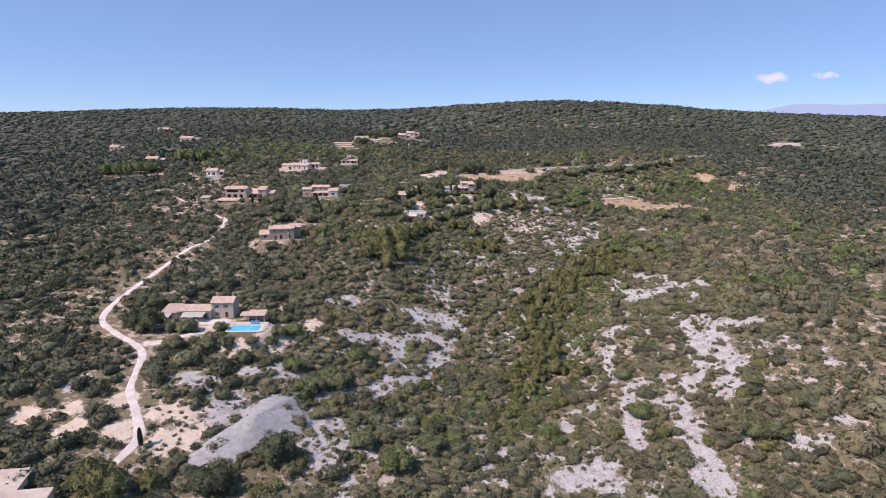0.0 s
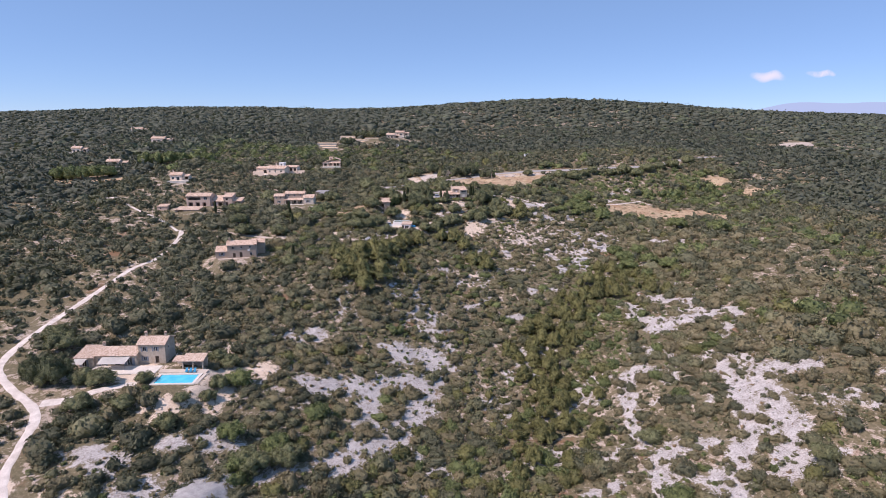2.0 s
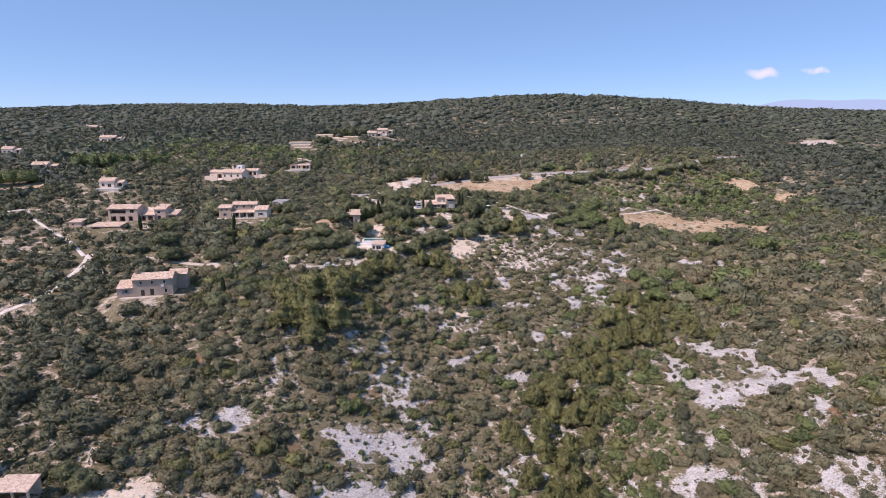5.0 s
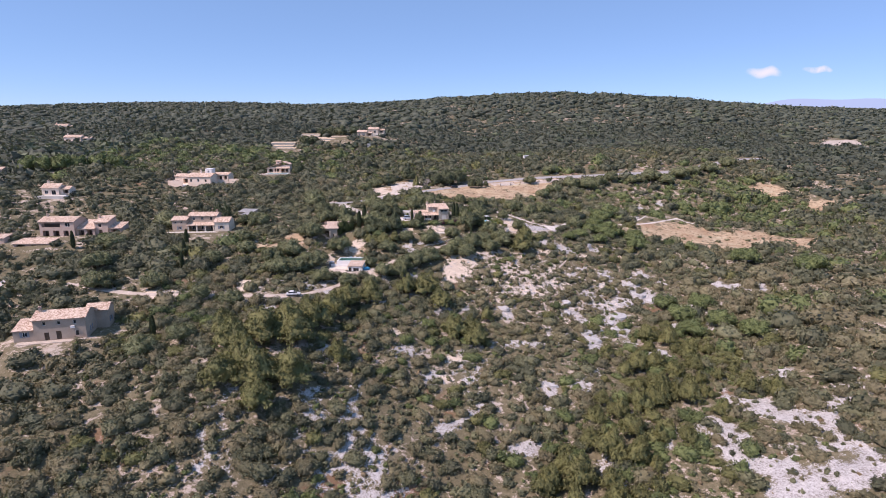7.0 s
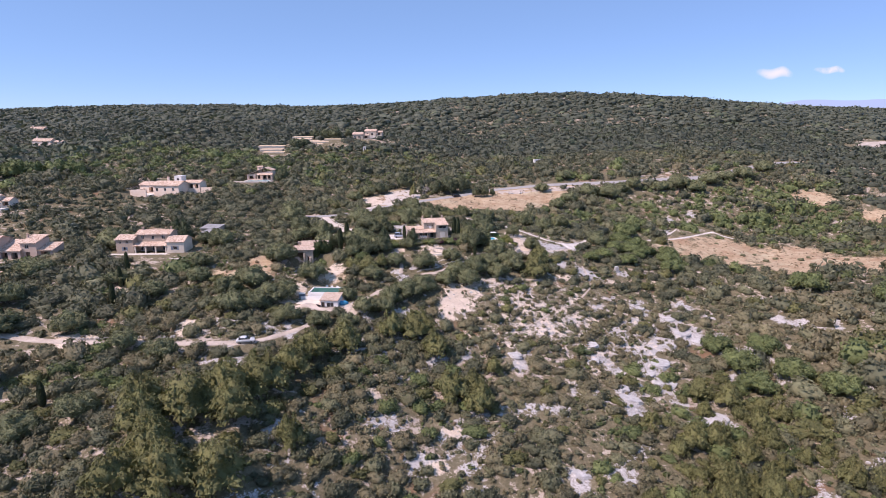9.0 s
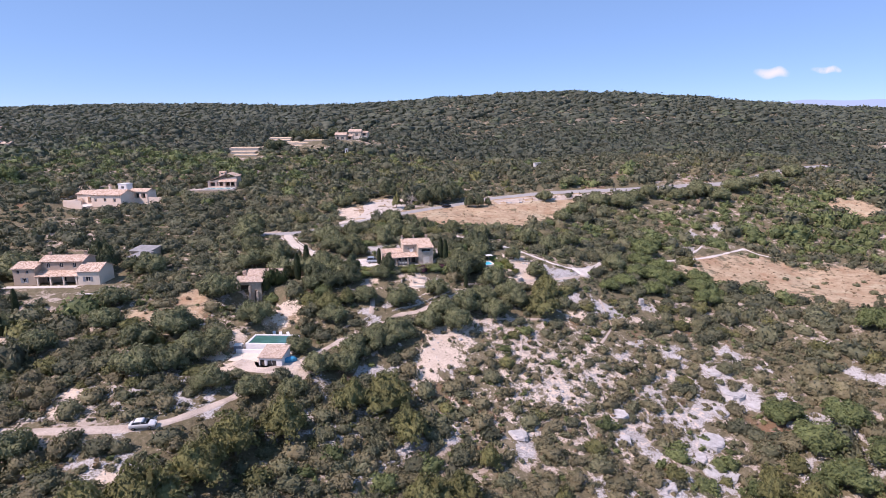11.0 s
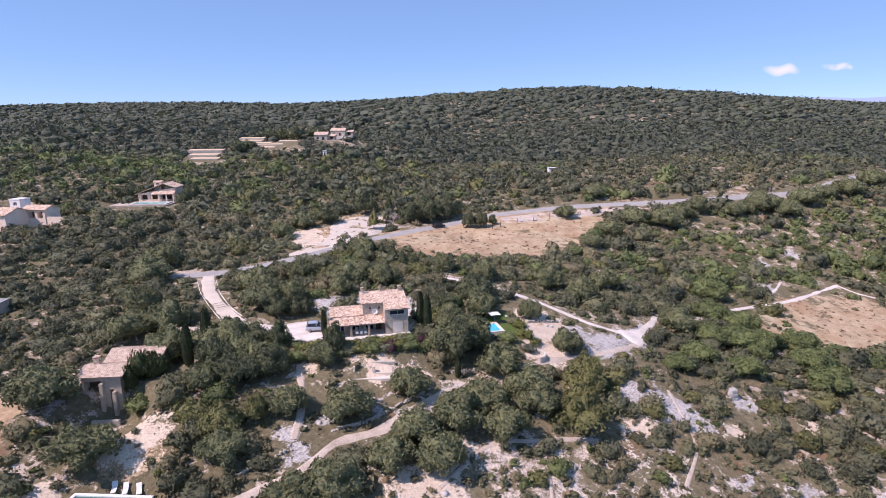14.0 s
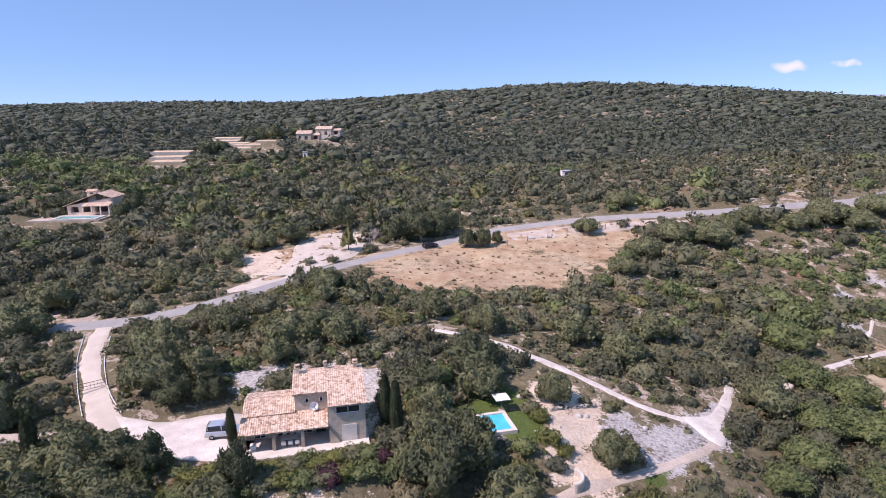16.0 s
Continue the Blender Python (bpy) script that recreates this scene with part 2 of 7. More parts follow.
silver_blue, black_car = car_paint("silver_blue_car_paint", (0.52, 0.58, 0.67)), car_paint("black_car_paint", (0.02, 0.02, 0.025))
white_car = car_paint("white_car_paint", (0.75, 0.75, 0.76), 0.35, 0.0)

# Distant backdrops emit their colour, so haze and sunlit white are built in.
def glow(name, colour):
    m, n, l, p = material(name, 1.0, 0.0, 0.0)
    p.inputs["Base Color"].default_value = (0, 0, 0, 1)
    p.inputs["Emission Color"].default_value, p.inputs["Emission Strength"].default_value = (*colour, 1), 1.0
    return m, n, l, p


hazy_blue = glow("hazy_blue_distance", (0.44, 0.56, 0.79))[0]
cloud_white, cn, cl, cb = glow("thin_white_cloud", (0.80, 0.82, 0.92))
fade = cn.new("ShaderNodeAttribute")
fade.attribute_name = "fade"
cl.new(maths(cn, cl, "MULTIPLY", fade.outputs["Fac"], ramp(cn, cl, noise_node(cn, cl, 0.010, 5.0), (0.22, (0, 0, 0)), (0.50, (1, 1, 1)))), cb.inputs["Alpha"])
straw_tufts = foliage("dry_grass", (0.14, 0.10, 0.06), (0.36, 0.27, 0.16), (0.40, 0.29, 0.18), 0.4, 0.6)
ivy_leaves = foliage("ivy_leaves", (0.023, 0.037, 0.012), (0.085, 0.113, 0.039), (0.047, 0.056, 0.019), 0.05, 0.8)

# ---- terrain ----
BASE = [-27.06, -0.55, 8.65]
NEAR_HILLS = [  # x, y, radius, height
    (-130, 200, 63, -8.3), (-70, 180, 54, 5.2), (-80, 260, 54, 1.4), (-20, 170, 45, -7.1), (36, 185, 40, -15.7),
    (90, 180, 50, 5.2), (90, 240, 45, -5.3), (40, 260, 40, -5.1), (-20, 250, 45, -13.3), (75, 290, 40, -13.3),
    (110, 330, 45, -2.7), (-100, 340, 63, -1.7), (-30, 330, 40, -0.8), (10, 360, 40, 4.9), (25, 320, 32, -2.5),
    (60, 360, 36, 0.9), (120, 400, 54, -13.5), (180, 470, 63, 4.2), (20, 440, 54, -3.3), (90, 470, 54, 2.4),
]
FAR_HILLS = [
    (-60, 440, 72, -2.7), (-130, 480, 81, 4.3), (60, 540, 81, 1.6), (-40, 620, 99, -14.4), (160, 590, 90, 2.2),
    (280, 1100, 234, 27.3), (100, 1050, 180, 13.3), (-200, 650, 144, 10.1), (350, 640, 144, -3.1), (-480, 1250, 270, 17.5),
    (800, 1350, 270, 12.8), (-45, 605, 45, 14.4), (190, 420, 45, -12.9), (-30, 255, 27, 9.9), (45, 272, 25, 5.1),
    (40, 60, 81, -19.4), (-150, 60, 99, -7.1),
]
# x, y, radius, height: level ground under houses, yards and pools
PADS = [
    (6, 358, 10, 2.0), (-6, 357, 8, 2.3), (29, 364, 7, 0.4), (-85, 179, 14, -21.4), (-67, 171, 8, -21.4), (-82, 260, 11, -9.6),
    (-124, 337, 17, 0.4), (-82, 345, 14, 0.2), (-30, 349, 7, 0.0), (-29, 334.8, 4.6, -4.6), (-19, 314, 9, -6.6), (-116, 430, 15, 8.8), (-85, 464, 14, 11.6),
    (-49, 606, 13, 30.4),
]


def hill(x, y, bumps):
    z = 0.0
    for cx, cy, r, top in bumps:
        z = z + top * np.exp(-((x - cx) ** 2 + (y - cy) ** 2) / (2.0 * r * r))
    return z


def height(x, y):
    """The lie of the land, for numbers or arrays."""
    x, y = np.asarray(x, float), np.asarray(y, float)
    z = BASE[0] + BASE[1] * np.clip(x, -1500, 1500) / 100 + BASE[2] * 13 * np.tanh(y / 1300) + hill(x, y, NEAR_HILLS) + hill(x, y, FAR_HILLS)
    for cx, cy, r, level in PADS:
        d = np.hypot(x - cx, y - cy)
        f = np.clip((1.5 * r - d) / (0.6 * r), 0, 1)
        z = z + (level - z) * f * f * (3 - 2 * f)
    return z


def hashed(i, j, seed):
    n = (i.astype(np.int64) * 374761393 + j.astype(np.int64) * 668265263 + seed * 1442695041) & 0xFFFFFFFF
    n = ((n ^ (n >> 13)) * 1274126177) & 0xFFFFFFFF
    return ((n ^ (n >> 16)) & 0xFFFFFF) / float(0xFFFFFF)


def grain(x, y, size, seed=0, octaves=3):
    """Value noise on the plan, 0 to 1, with features of about that many metres."""
    x, y = np.asarray(x, float), np.asarray(y, float)
    total, weight, amount = 0.0, 0.0, 1.0
    for o in range(octaves):
        u, v = x / size, y / size
        i, j = np.floor(u), np.floor(v)
        a, b = u - i, v - j
        a, b = a * a * (3 - 2 * a), b * b * (3 - 2 * b)
        s = seed + 17 * o
        low = hashed(i, j, s) * (1 - a) + hashed(i + 1, j, s) * a
        high = hashed(i, j + 1, s) * (1 - a) + hashed(i + 1, j + 1, s) * a
        total, weight, amount, size = total + amount * (low * (1 - b) + high * b), weight + amount, amount * 0.5, size * 0.5
    return total / weight


def along(points, step=1.5):
    """A smooth line through points of the plan (Catmull-Rom), as an array of places about a step apart."""
    p = [Vector(q) for q in points]
    p = [2 * p[0] - p[1], *p, 2 * p[-1] - p[-2]]
    out = []
    for a, b, c, d in zip(p, p[1:], p[2:], p[3:]):
        count = max(2, int((c - b).length / step))
        for k in range(count):
            u = k / count
            out.append(0.5 * (2 * b + (c - a) * u + (2 * a - 5 * b + 4 * c - d) * u * u + (3 * b - a - 3 * c + d) * u**3))
    out.append(p[-2])
    return np.array([(q.x, q.y) for q in out])


# bare limestone between the bushes: x, y, radius
STONE_WEST = [
    (-33, 182, 4), (-23, 187, 5), (-14, 194, 5), (-5, 195, 5), (-1, 207, 4), (-17, 158, 4), (-4, 181, 4), (-40, 209, 3.5), (-13, 209, 5), (-3, 212, 4),
    (-49, 205, 3), (-46, 183, 3), (-49, 153, 4), (-58, 149, 3), (-59, 178, 3), (-58, 133, 5), (-67, 141, 4), (-73, 143, 3.5), (-58, 125, 4), (-99, 136, 4),
]
STREAKS_EAST = [  # radius and line of each bare streak
    (1.6, [(71.5, 234.4), (76.7, 220.8)]), (1.6, [(91.7, 228.1), (101.8, 222.3), (88, 204.1)]), (2.2, [(67.2, 190.2), (62.4, 197.6), (56, 192.3), (52.8, 172.9), (53.2, 163.6)]),
    (2.2, [(80.8, 187), (79.8, 175), (75.3, 161.9), (66.8, 149.1)]), (2.6, [(101.3, 179.7), (94.2, 180), (88.9, 182.5), (84.6, 168.5), (84, 157.8)]),
    (2.2, [(64.8, 157.8), (60.1, 159.7), (52.4, 156.2), (49.3, 139.6), (46.4, 128.3)]), (2.0, [(86.5, 146.7), (80.2, 146.3), (73.5, 143.2), (80.2, 153)]),
    (3.2, [(61.5, 145.2), (61.5, 131.5), (60.2, 122.8), (58.9, 110.7)]), (1.6, [(71, 126.7), (71.9, 122.4)]), (3.2, [(26.4, 116.5), (35.1, 120.2), (36.1, 113)]),
    (1.6, [(40.9, 149.7), (34.1, 146.4), (31.3, 139)]), (1.5, [(93, 132.2), (96.7, 125.1)]),
]
STREAKS_NORTH = [
    (2.2, [(52, 349.8), (56.5, 348.6), (60, 344)]),
    (1.6, [(66.8, 309.5), (74.9, 317.5), (81.6, 319.8)]), (1.5, [(63, 299.3), (69.1, 304.6)]), (1.8, [(55.4, 290.9), (54.3, 280.2)]), (1.4, [(51.1, 307.5), (55.5, 298.1)]),
    (1.8, [(66.3, 279.5), (74.7, 280.5)]), (1.5, [(37.6, 259.4), (37.2, 261.6)]), (1.5, [(30.1, 294.9), (32.5, 300.6)]), (1.2, [(90.4, 311.9), (88.1, 301.2)]),
    (1.5, [(92.9, 261.5), (100, 265.4)]), (3.0, [(85.1, 250), (88.3, 244.6)]), (3.0, [(91.1, 239.5), (100.5, 246.4)]), (2.2, [(71.8, 238.8), (70.4, 231.3), (77.9, 227.1)]),
    (3.4, [(82, 222.1), (92.7, 223.3)]), (3.0, [(73.7, 221.8), (77, 219)]), (1.5, [(25.4, 239.5), (31.2, 241.2)]), (1.3, [(10.1, 243.9), (16.6, 247.6)]),
]
STREAKS_WEST = [
    (2.4, [(-37.3, 183.1), (-22.1, 186.9), (-12.5, 193.6)]), (3.4, [(-23.1, 151.2), (-13.8, 158.6), (-7.7, 177.4), (-1.8, 197.5)]), (2.6, [(-18.3, 168.9), (-18.6, 181.2)]),
    (2.0, [(-31.2, 115.7), (-34, 124.7), (-30.8, 132.8)]), (1.6, [(-25.2, 125.7), (-20.1, 121.8)]), (1.6, [(-18, 210), (-0.2, 209.6)]), (1.6, [(-36.2, 143.7), (-32.4, 148.2)]),
]
STONE_EAST = [(float(x), float(y), r * 1.15) for r, line in STREAKS_EAST + STREAKS_NORTH + STREAKS_WEST for x, y in along(line, r * 0.9)]
STONE_MIDDLE = [
    (73, 314, 2.6), (79, 319, 2.6), (47, 260, 1.8), (38, 279, 2.0), (113, 321, 2.6), (119, 317, 3.2), (109, 324, 2.0), (40, 314, 2.4), (72, 333, 2.4),
    (58, 326.5, 2.2), (71, 330, 2.2), (68, 324, 2.0), (79, 325.3, 2.6), (81.5, 317.4, 3.6), (60.6, 316.3, 1.8), (40, 312, 2.2), (91, 327, 1.8), (90, 316.6, 2.2), (72, 321, 1.6),
]
STONE_NORTH = [
    (3, 336, 1.6), (9, 338.5, 1.8), (14, 337, 1.6), (18, 339, 1.6), (-2, 332, 1.8), (21, 342.5, 1.5), (-5, 340, 1.3), (0, 329, 1.6),
    (8, 314, 2), (1, 311, 3), (55, 347, 4), (51, 348, 2.5), (37, 329, 1.2), (63, 333, 1.6),
    (71, 330, 3), (78, 325, 3), (85, 332, 2.5), (48, 319, 1.2), (72, 351, 2), (116, 429, 3), (130, 437, 3), (109, 413, 3),
    (46, 363, 2),
]
STONE_NORTH += [
    (-3, 370, 3.5), (5, 370, 3.5), (12, 369, 3), (45, 366, 2.5), (50, 364, 3), (53, 363, 2.5), (56.5, 367, 3), (60.5, 372, 2.5), (48, 359.5, 2.5),
]
MARL = [
    (-80, 175, 7), (-24, 432, 6), (-20, 424, 5), (-59, 165, 3), (-57, 171, 4), (-55, 178, 5), (-50, 184, 4), (-36, 361.5, 5), (-84, 131, 3.5), (-72, 128, 4), (-90, 118, 3.5),
    (-104, 122, 4), (-66, 128, 4), (-52, 118, 4), (15, 319, 4), (17, 326, 4), (12, 314, 3.5), (21, 331, 3), (-66, 117, 4.5), (-78, 119, 4),
    (-62, 121, 4), (-95, 125, 4), (-22, 330, 4), (-60, 287, 4), (-49, 295, 3), (-72, 288, 4), (38, 357, 4), (37.5, 364, 4), (38, 371, 4),
    (41, 368, 3),
]
MARL += [
    (-29, 319.5, 2.6), (-31, 313, 2.4), (-27.5, 308, 2.2), (-13, 308.5, 3),
    (-65, 161, 3), (-64.5, 155.5, 2.6), (-54.6, 170, 3), (-54.7, 163, 2.6), (-70.4, 159.8, 2.2), (-62, 192, 2.4), (-77, 316, 3.5), (-63.4, 296, 3), (-50.5, 297, 3.5), (-32, 277, 2), (-2.6, 277, 2), (14, 270.8, 1.8), (12, 260.4, 1.8),
    (-58, 178, 4), (-60, 186, 3), (-22, 314, 6), (9, 346, 2.8), (15, 346, 2.2), (28, 348, 2.5), (-2, 345, 1.8),
    (50, 341, 2), (66, 344, 1.8), (75, 341, 1.8), (81, 347, 1.8),
]
STRAW = [
    (-44, 336, 4), (-48, 325.5, 5), (-42, 327.5, 4), (-54, 325.5, 3.5), (-21.6, 328.5, 4), (-29, 317, 3), (40, 452, 9), (52, 457, 8),
    (26, 446, 8), (20, 437, 7), (23, 443, 4), (95, 383, 5), (101, 381, 5), (66, 462, 6), (78, 465, 4), (8, 433, 8), (-17, 414, 4), (14, 420, 9), (28, 424, 13), (42, 430, 14), (56, 446, 12),
    (68, 456, 8), (32, 440, 9), (-20, 432, 9), (-9, 452, 8), (130, 395, 16), (148, 382, 18), (165, 372, 16), (122, 382, 9), (116, 392, 7), (118, 384, 6), (109, 396, 4), (124, 372, 6), (140, 366, 10),
    (160, 395, 10),
]
STRAW += [
    (104, 386, 5), (100, 391, 3.5), (112, 402, 6), (110, 384, 5), (-226, 383, 14), (-210, 388, 10), (200, 455, 9), (215, 430, 8),
]
LAWN = [(46.5, 357, 1.7), (26, 367, 3), (32.5, 364, 3), (30, 370, 3), (24, 359, 3), (32, 360, 2)]


def spots(x, y, some, edge=0.35):
    """How far inside the spots a place lies: 0 outside, 1 well within."""
    best = np.zeros(np.shape(x))
    for cx, cy, r in some:
        best = np.maximum(best, np.clip((r - np.hypot(x - cx, y - cy)) / (edge * r) * 0.5 + 0.5, 0, 1))
    return best


LINES = {  # name: points, width, material, label
    "gravel_track": ([(-73.5, 108), (-73, 117), (-78.4, 126), (-84.8, 135), (-87.7, 143), (-92.6, 155.2), (-106.2, 165.5), (-116, 174.5), (-120, 186), (-121, 200), (-120.9, 214.3),
                      (-120.5, 229.7), (-119.7, 246.9), (-115.4, 258.4), (-116.8, 279.1), (-120.7, 292.9)], 2.6, gravel, "winding white gravel track through the scrub"),
    "upper_track": ([(-122, 291), (-134.7, 304), (-148, 315), (-159, 324), (-170, 334), (-180, 345)], 1.9, gravel, "narrow gravel track climbing between the trees"),
    "far_lane": ([(-215, 318), (-196, 331), (-187, 341), (-181, 346)], 2.2, gravel, "pale lane crossing the slope"),
    "pool_drive": ([(-94, 159), (-88, 161), (-83, 165), (-76, 168.5)], 3.0, gravel, "short pale gravel drive to the pool house"),
    "asphalt_road": ([(-50, 386.5), (-41.6, 387.8), (-31.4, 390.2), (-24.2, 396), (-17.7, 403.8), (-10.8, 414.8), (-5, 424), (1.2, 431.4), (9, 439.5), (17.2, 446), (26, 453.5), (36, 460.3), (57.6, 467),
                      (75, 470), (93, 471.7), (112, 474.5), (131, 478.5), (150, 482), (165, 487), (186, 499), (206, 511), (230, 522)], 5.0, asphalt, "grey asphalt road curving along the slope"),
    "villa_drive": ([(-35.2, 387.5), (-33.6, 383), (-29.6, 374.6), (-24, 366.6), (-19.4, 360.8), (-14.4, 357.6), (-7, 357)], 3.5, concrete, "pale concrete drive up to the villa"),
    "white_path": ([(18, 388), (29.5, 385), (35.5, 381), (41, 377), (45, 374), (49, 371), (53, 369.5), (56.5, 369.4), (60, 371.4), (63.4, 375.6), (66.7, 381.3)], 1.6, gravel,
                   "narrow white limestone footpath"),
    "lower_path": ([(58, 368), (57.2, 365), (50, 360), (42.5, 356), (37, 353.5), (30, 349), (24, 345), (17, 340), (11, 334), (5, 331), (1.7, 326.6), (-3, 323), (-7.5, 319), (-11, 314)],
                   1.7, dusty, "dusty pale footpath below the villa garden"),
    "field_path": ([(75.6, 383), (87, 392), (97.5, 398.5), (112, 406), (124, 413.5), (133, 419)], 1.4, gravel, "white path leading to the dry field"),
    "field_edge_path": ([(133, 419), (136, 415), (141, 412)], 0.8, gravel, "thin white path along the dry field"),
    "goat_path": ([(58.2, 351), (58.4, 345), (58.2, 339), (54, 332), (51.4, 328)], 0.7, dusty, "thin pale goat path on the stony slope"),
    "scrub_path": ([(27.8, 306), (33.2, 311.7), (41.1, 319.2), (46, 326)], 0.7, dusty, "thin pale footpath through the low scrub"),
    "ridge_path": ([(19.2, 325.7), (22.4, 329.7), (26.9, 334.2), (34, 336), (42, 337.5)], 0.7, dusty, "thin pale footpath along the stony ridge"),
    "thyme_path": ([(34.2, 335.8), (33.7, 324.5), (30.3, 316.6)], 0.6, dusty, "thin pale footpath between thyme cushions"),
    "hill_path": ([(108.6, 409.5), (112, 413), (116, 418)], 0.8, gravel, "short white path climbing through the bushes"),
    "garden_steps_path": ([(-0.8, 331), (-1.3, 338), (-3.7, 346)], 1.3, dusty, "steep pale garden path"),
    "yard_track": ([(-101, 292), (-90, 289), (-78, 287), (-66, 287), (-54, 287), (-44, 287.6), (-33, 290), (-26, 296), (-20, 303)], 2.2, dusty, "dirt track between the gardens"),
}
ROUTES = {name: along(points) for name, (points, *rest) in LINES.items()}


def to_lines(x, y):
    """Metres to the edge of the nearest track or road."""
    best = np.full(np.shape(x), 1e9)
    for name, route in ROUTES.items():
        half = LINES[name][1] / 2 if LINES[name][1] > 0.75 else -0.6
        lo, hi = route.min(0) - 12, route.max(0) + 12
        near = (x > lo[0]) & (x < hi[0]) & (y > lo[1]) & (y < hi[1])
        if near.any():
            px, py = x[near], y[near]
            d = np.full(px.shape, 1e9)
            for qx, qy in route:
                d = np.minimum(d, (px - qx) ** 2 + (py - qy) ** 2)
            best[near] = np.minimum(best[near], np.sqrt(d) - half)
    return best


def mesh_object(name, verts, faces, materials, parent=None, smooth=False):
    """An object from arrays; faces all have the same number of corners."""
    me = bpy.data.meshes.new(name)
    verts, faces = np.asarray(verts, np.float32), np.asarray(faces, np.int32)
    k = faces.shape[1]
    me.vertices.add(len(verts))
    me.vertices.foreach_set("co", verts.ravel())
    me.loops.add(faces.size)
    me.loops.foreach_set("vertex_index", faces.ravel())
    me.polygons.add(len(faces))
    me.polygons.foreach_set("loop_start", np.arange(0, faces.size, k, dtype=np.int32))
    me.polygons.foreach_set("use_smooth", np.full(len(faces), smooth))
    me.update(calc_edges=True)
    for m in materials if isinstance(materials, (list, tuple)) else [materials]:
        me.materials.append(m)
    ob = new(name, me)
    ob.parent = parent
    return ob


def lattice(nx, ny):
    i, j = np.meshgrid(np.arange(nx - 1), np.arange(ny - 1), indexing="ij")
    a = (i * ny + j).ravel()
    return np.stack([a, a + ny, a + ny + 1, a + 1], 1)


def stretches(*parts):
    """Grid lines: (start, end, step) one after the other."""
    return np.concatenate([np.arange(a, b, s) for a, b, s in parts])


gx = stretches((-4200, -1200, 150), (-1200, -400, 32), (-400, -140, 8), (-140, 170, 1.9), (170, 420, 6), (420, 1300, 35), (1300, 4300, 150))
gy = stretches((-600, 40, 40), (40, 100, 5), (100, 480, 1.9), (480, 720, 5), (720, 1500, 20), (1500, 4600, 120))
X, Y = np.meshgrid(gx, gy, indexing="ij")
Z = height(X, Y)
rough_ground = np.clip(1 - spots(X, Y, [(cx, cy, r * 1.4) for cx, cy, r, level in PADS]), 0, 1) * np.clip(to_lines(X, Y) / 3, 0, 1)
Z = Z + rough_ground * ((grain(X, Y, 14, 5) - 0.5) * 1.6 + (grain(X, Y, 4, 6, 2) - 0.5) * 0.7)
ground = mesh_object("ground", np.stack([X, Y, Z], -1).reshape(-1, 3), lattice(len(gx), len(gy)), ground_material(), smooth=True)
tagged(ground, "dry limestone hillside with tan soil and bare white rock", "ground", kind="structure")
for key, some in (("stone", STONE_WEST + STONE_EAST + STONE_MIDDLE + STONE_NORTH), ("marl", MARL), ("straw", STRAW), ("lawn", LAWN)):
    values = spots(X, Y, some, 0.7)
    if key == "stone":
        pebbly = np.exp(-(((X - 42) / 34) ** 2 + ((Y - 318) / 26) ** 2))
        thin = np.clip((X + 70) / 40, 0, 1) * np.clip((140 - X) / 40, 0, 1) * np.clip((360 - Y) / 40, 0, 1)
        values = np.maximum(values * (0.6 + 0.85 * grain(X, Y, 6, 14)), np.maximum(0.54 * pebbly, 0.55 * np.clip((grain(X, Y, 9, 9) - 0.52) * 8, 0, 1) * thin))
    if key == "marl":
        values = np.maximum(values, 0.47 * np.exp(-(((X - 42) / 36) ** 2 + ((Y - 318) / 28) ** 2)))
    ground.data.attributes.new(key, "FLOAT", "POINT").data.foreach_set("value", values.ravel().astype(np.float32))


def ground_at(x, y):
    """The height of the built ground."""
    i = min(max(int(np.searchsorted(gx, x)) - 1, 0), len(gx) - 2)
    j = min(max(int(np.searchsorted(gy, y)) - 1, 0), len(gy) - 2)
    a, b = (x - gx[i]) / (gx[i + 1] - gx[i]), (y - gy[j]) / (gy[j + 1] - gy[j])
    return float((Z[i, j] * (1 - b) + Z[i, j + 1] * b) * (1 - a) + (Z[i + 1, j] * (1 - b) + Z[i + 1, j + 1] * b) * a)


def ground_many(x, y):
    i = np.clip(np.searchsorted(gx, x) - 1, 0, len(gx) - 2)
    j = np.clip(np.searchsorted(gy, y) - 1, 0, len(gy) - 2)
    a, b = (x - gx[i]) / (gx[i + 1] - gx[i]), (y - gy[j]) / (gy[j + 1] - gy[j])
    return (Z[i, j] * (1 - b) + Z[i, j + 1] * b) * (1 - a) + (Z[i + 1, j] * (1 - b) + Z[i + 1, j + 1] * b) * a


def ribbon(name, route, width, mat, label, lift=0.07, ragged=0.35):
    """A road or path: a strip that lies on the ground, with worn edges and a thickness."""
    tangent = np.gradient(route, axis=0)
    tangent /= np.linalg.norm(tangent, axis=1, keepdims=True)
    side = np.stack([-tangent[:, 1], tangent[:, 0]], 1)
    across = np.linspace(-1, 1, 7)
    wide = width / 2 * (1 + 0.35 * ragged * (grain(route[:, 0], route[:, 1], 9.0, 33) - 0.5) * 4) + ragged * (grain(route[:, 0], route[:, 1], 2.2, 31) - 0.5) * 2.4
    P = route[:, None, :] + side[:, None, :] * (across[None, :, None] * wide[:, None, None])
    top = ground_many(P[..., 0], P[..., 1]) + lift
    top[:, 0] -= lift + 0.12
    top[:, -1] -= lift + 0.12
    v = np.concatenate([P, top[..., None]], -1).reshape(-1, 3)
    return tagged(mesh_object(name, v, lattice(len(route), 7)[:, ::-1], mat, smooth=True), label, name.split("_")[-1], kind="structure")


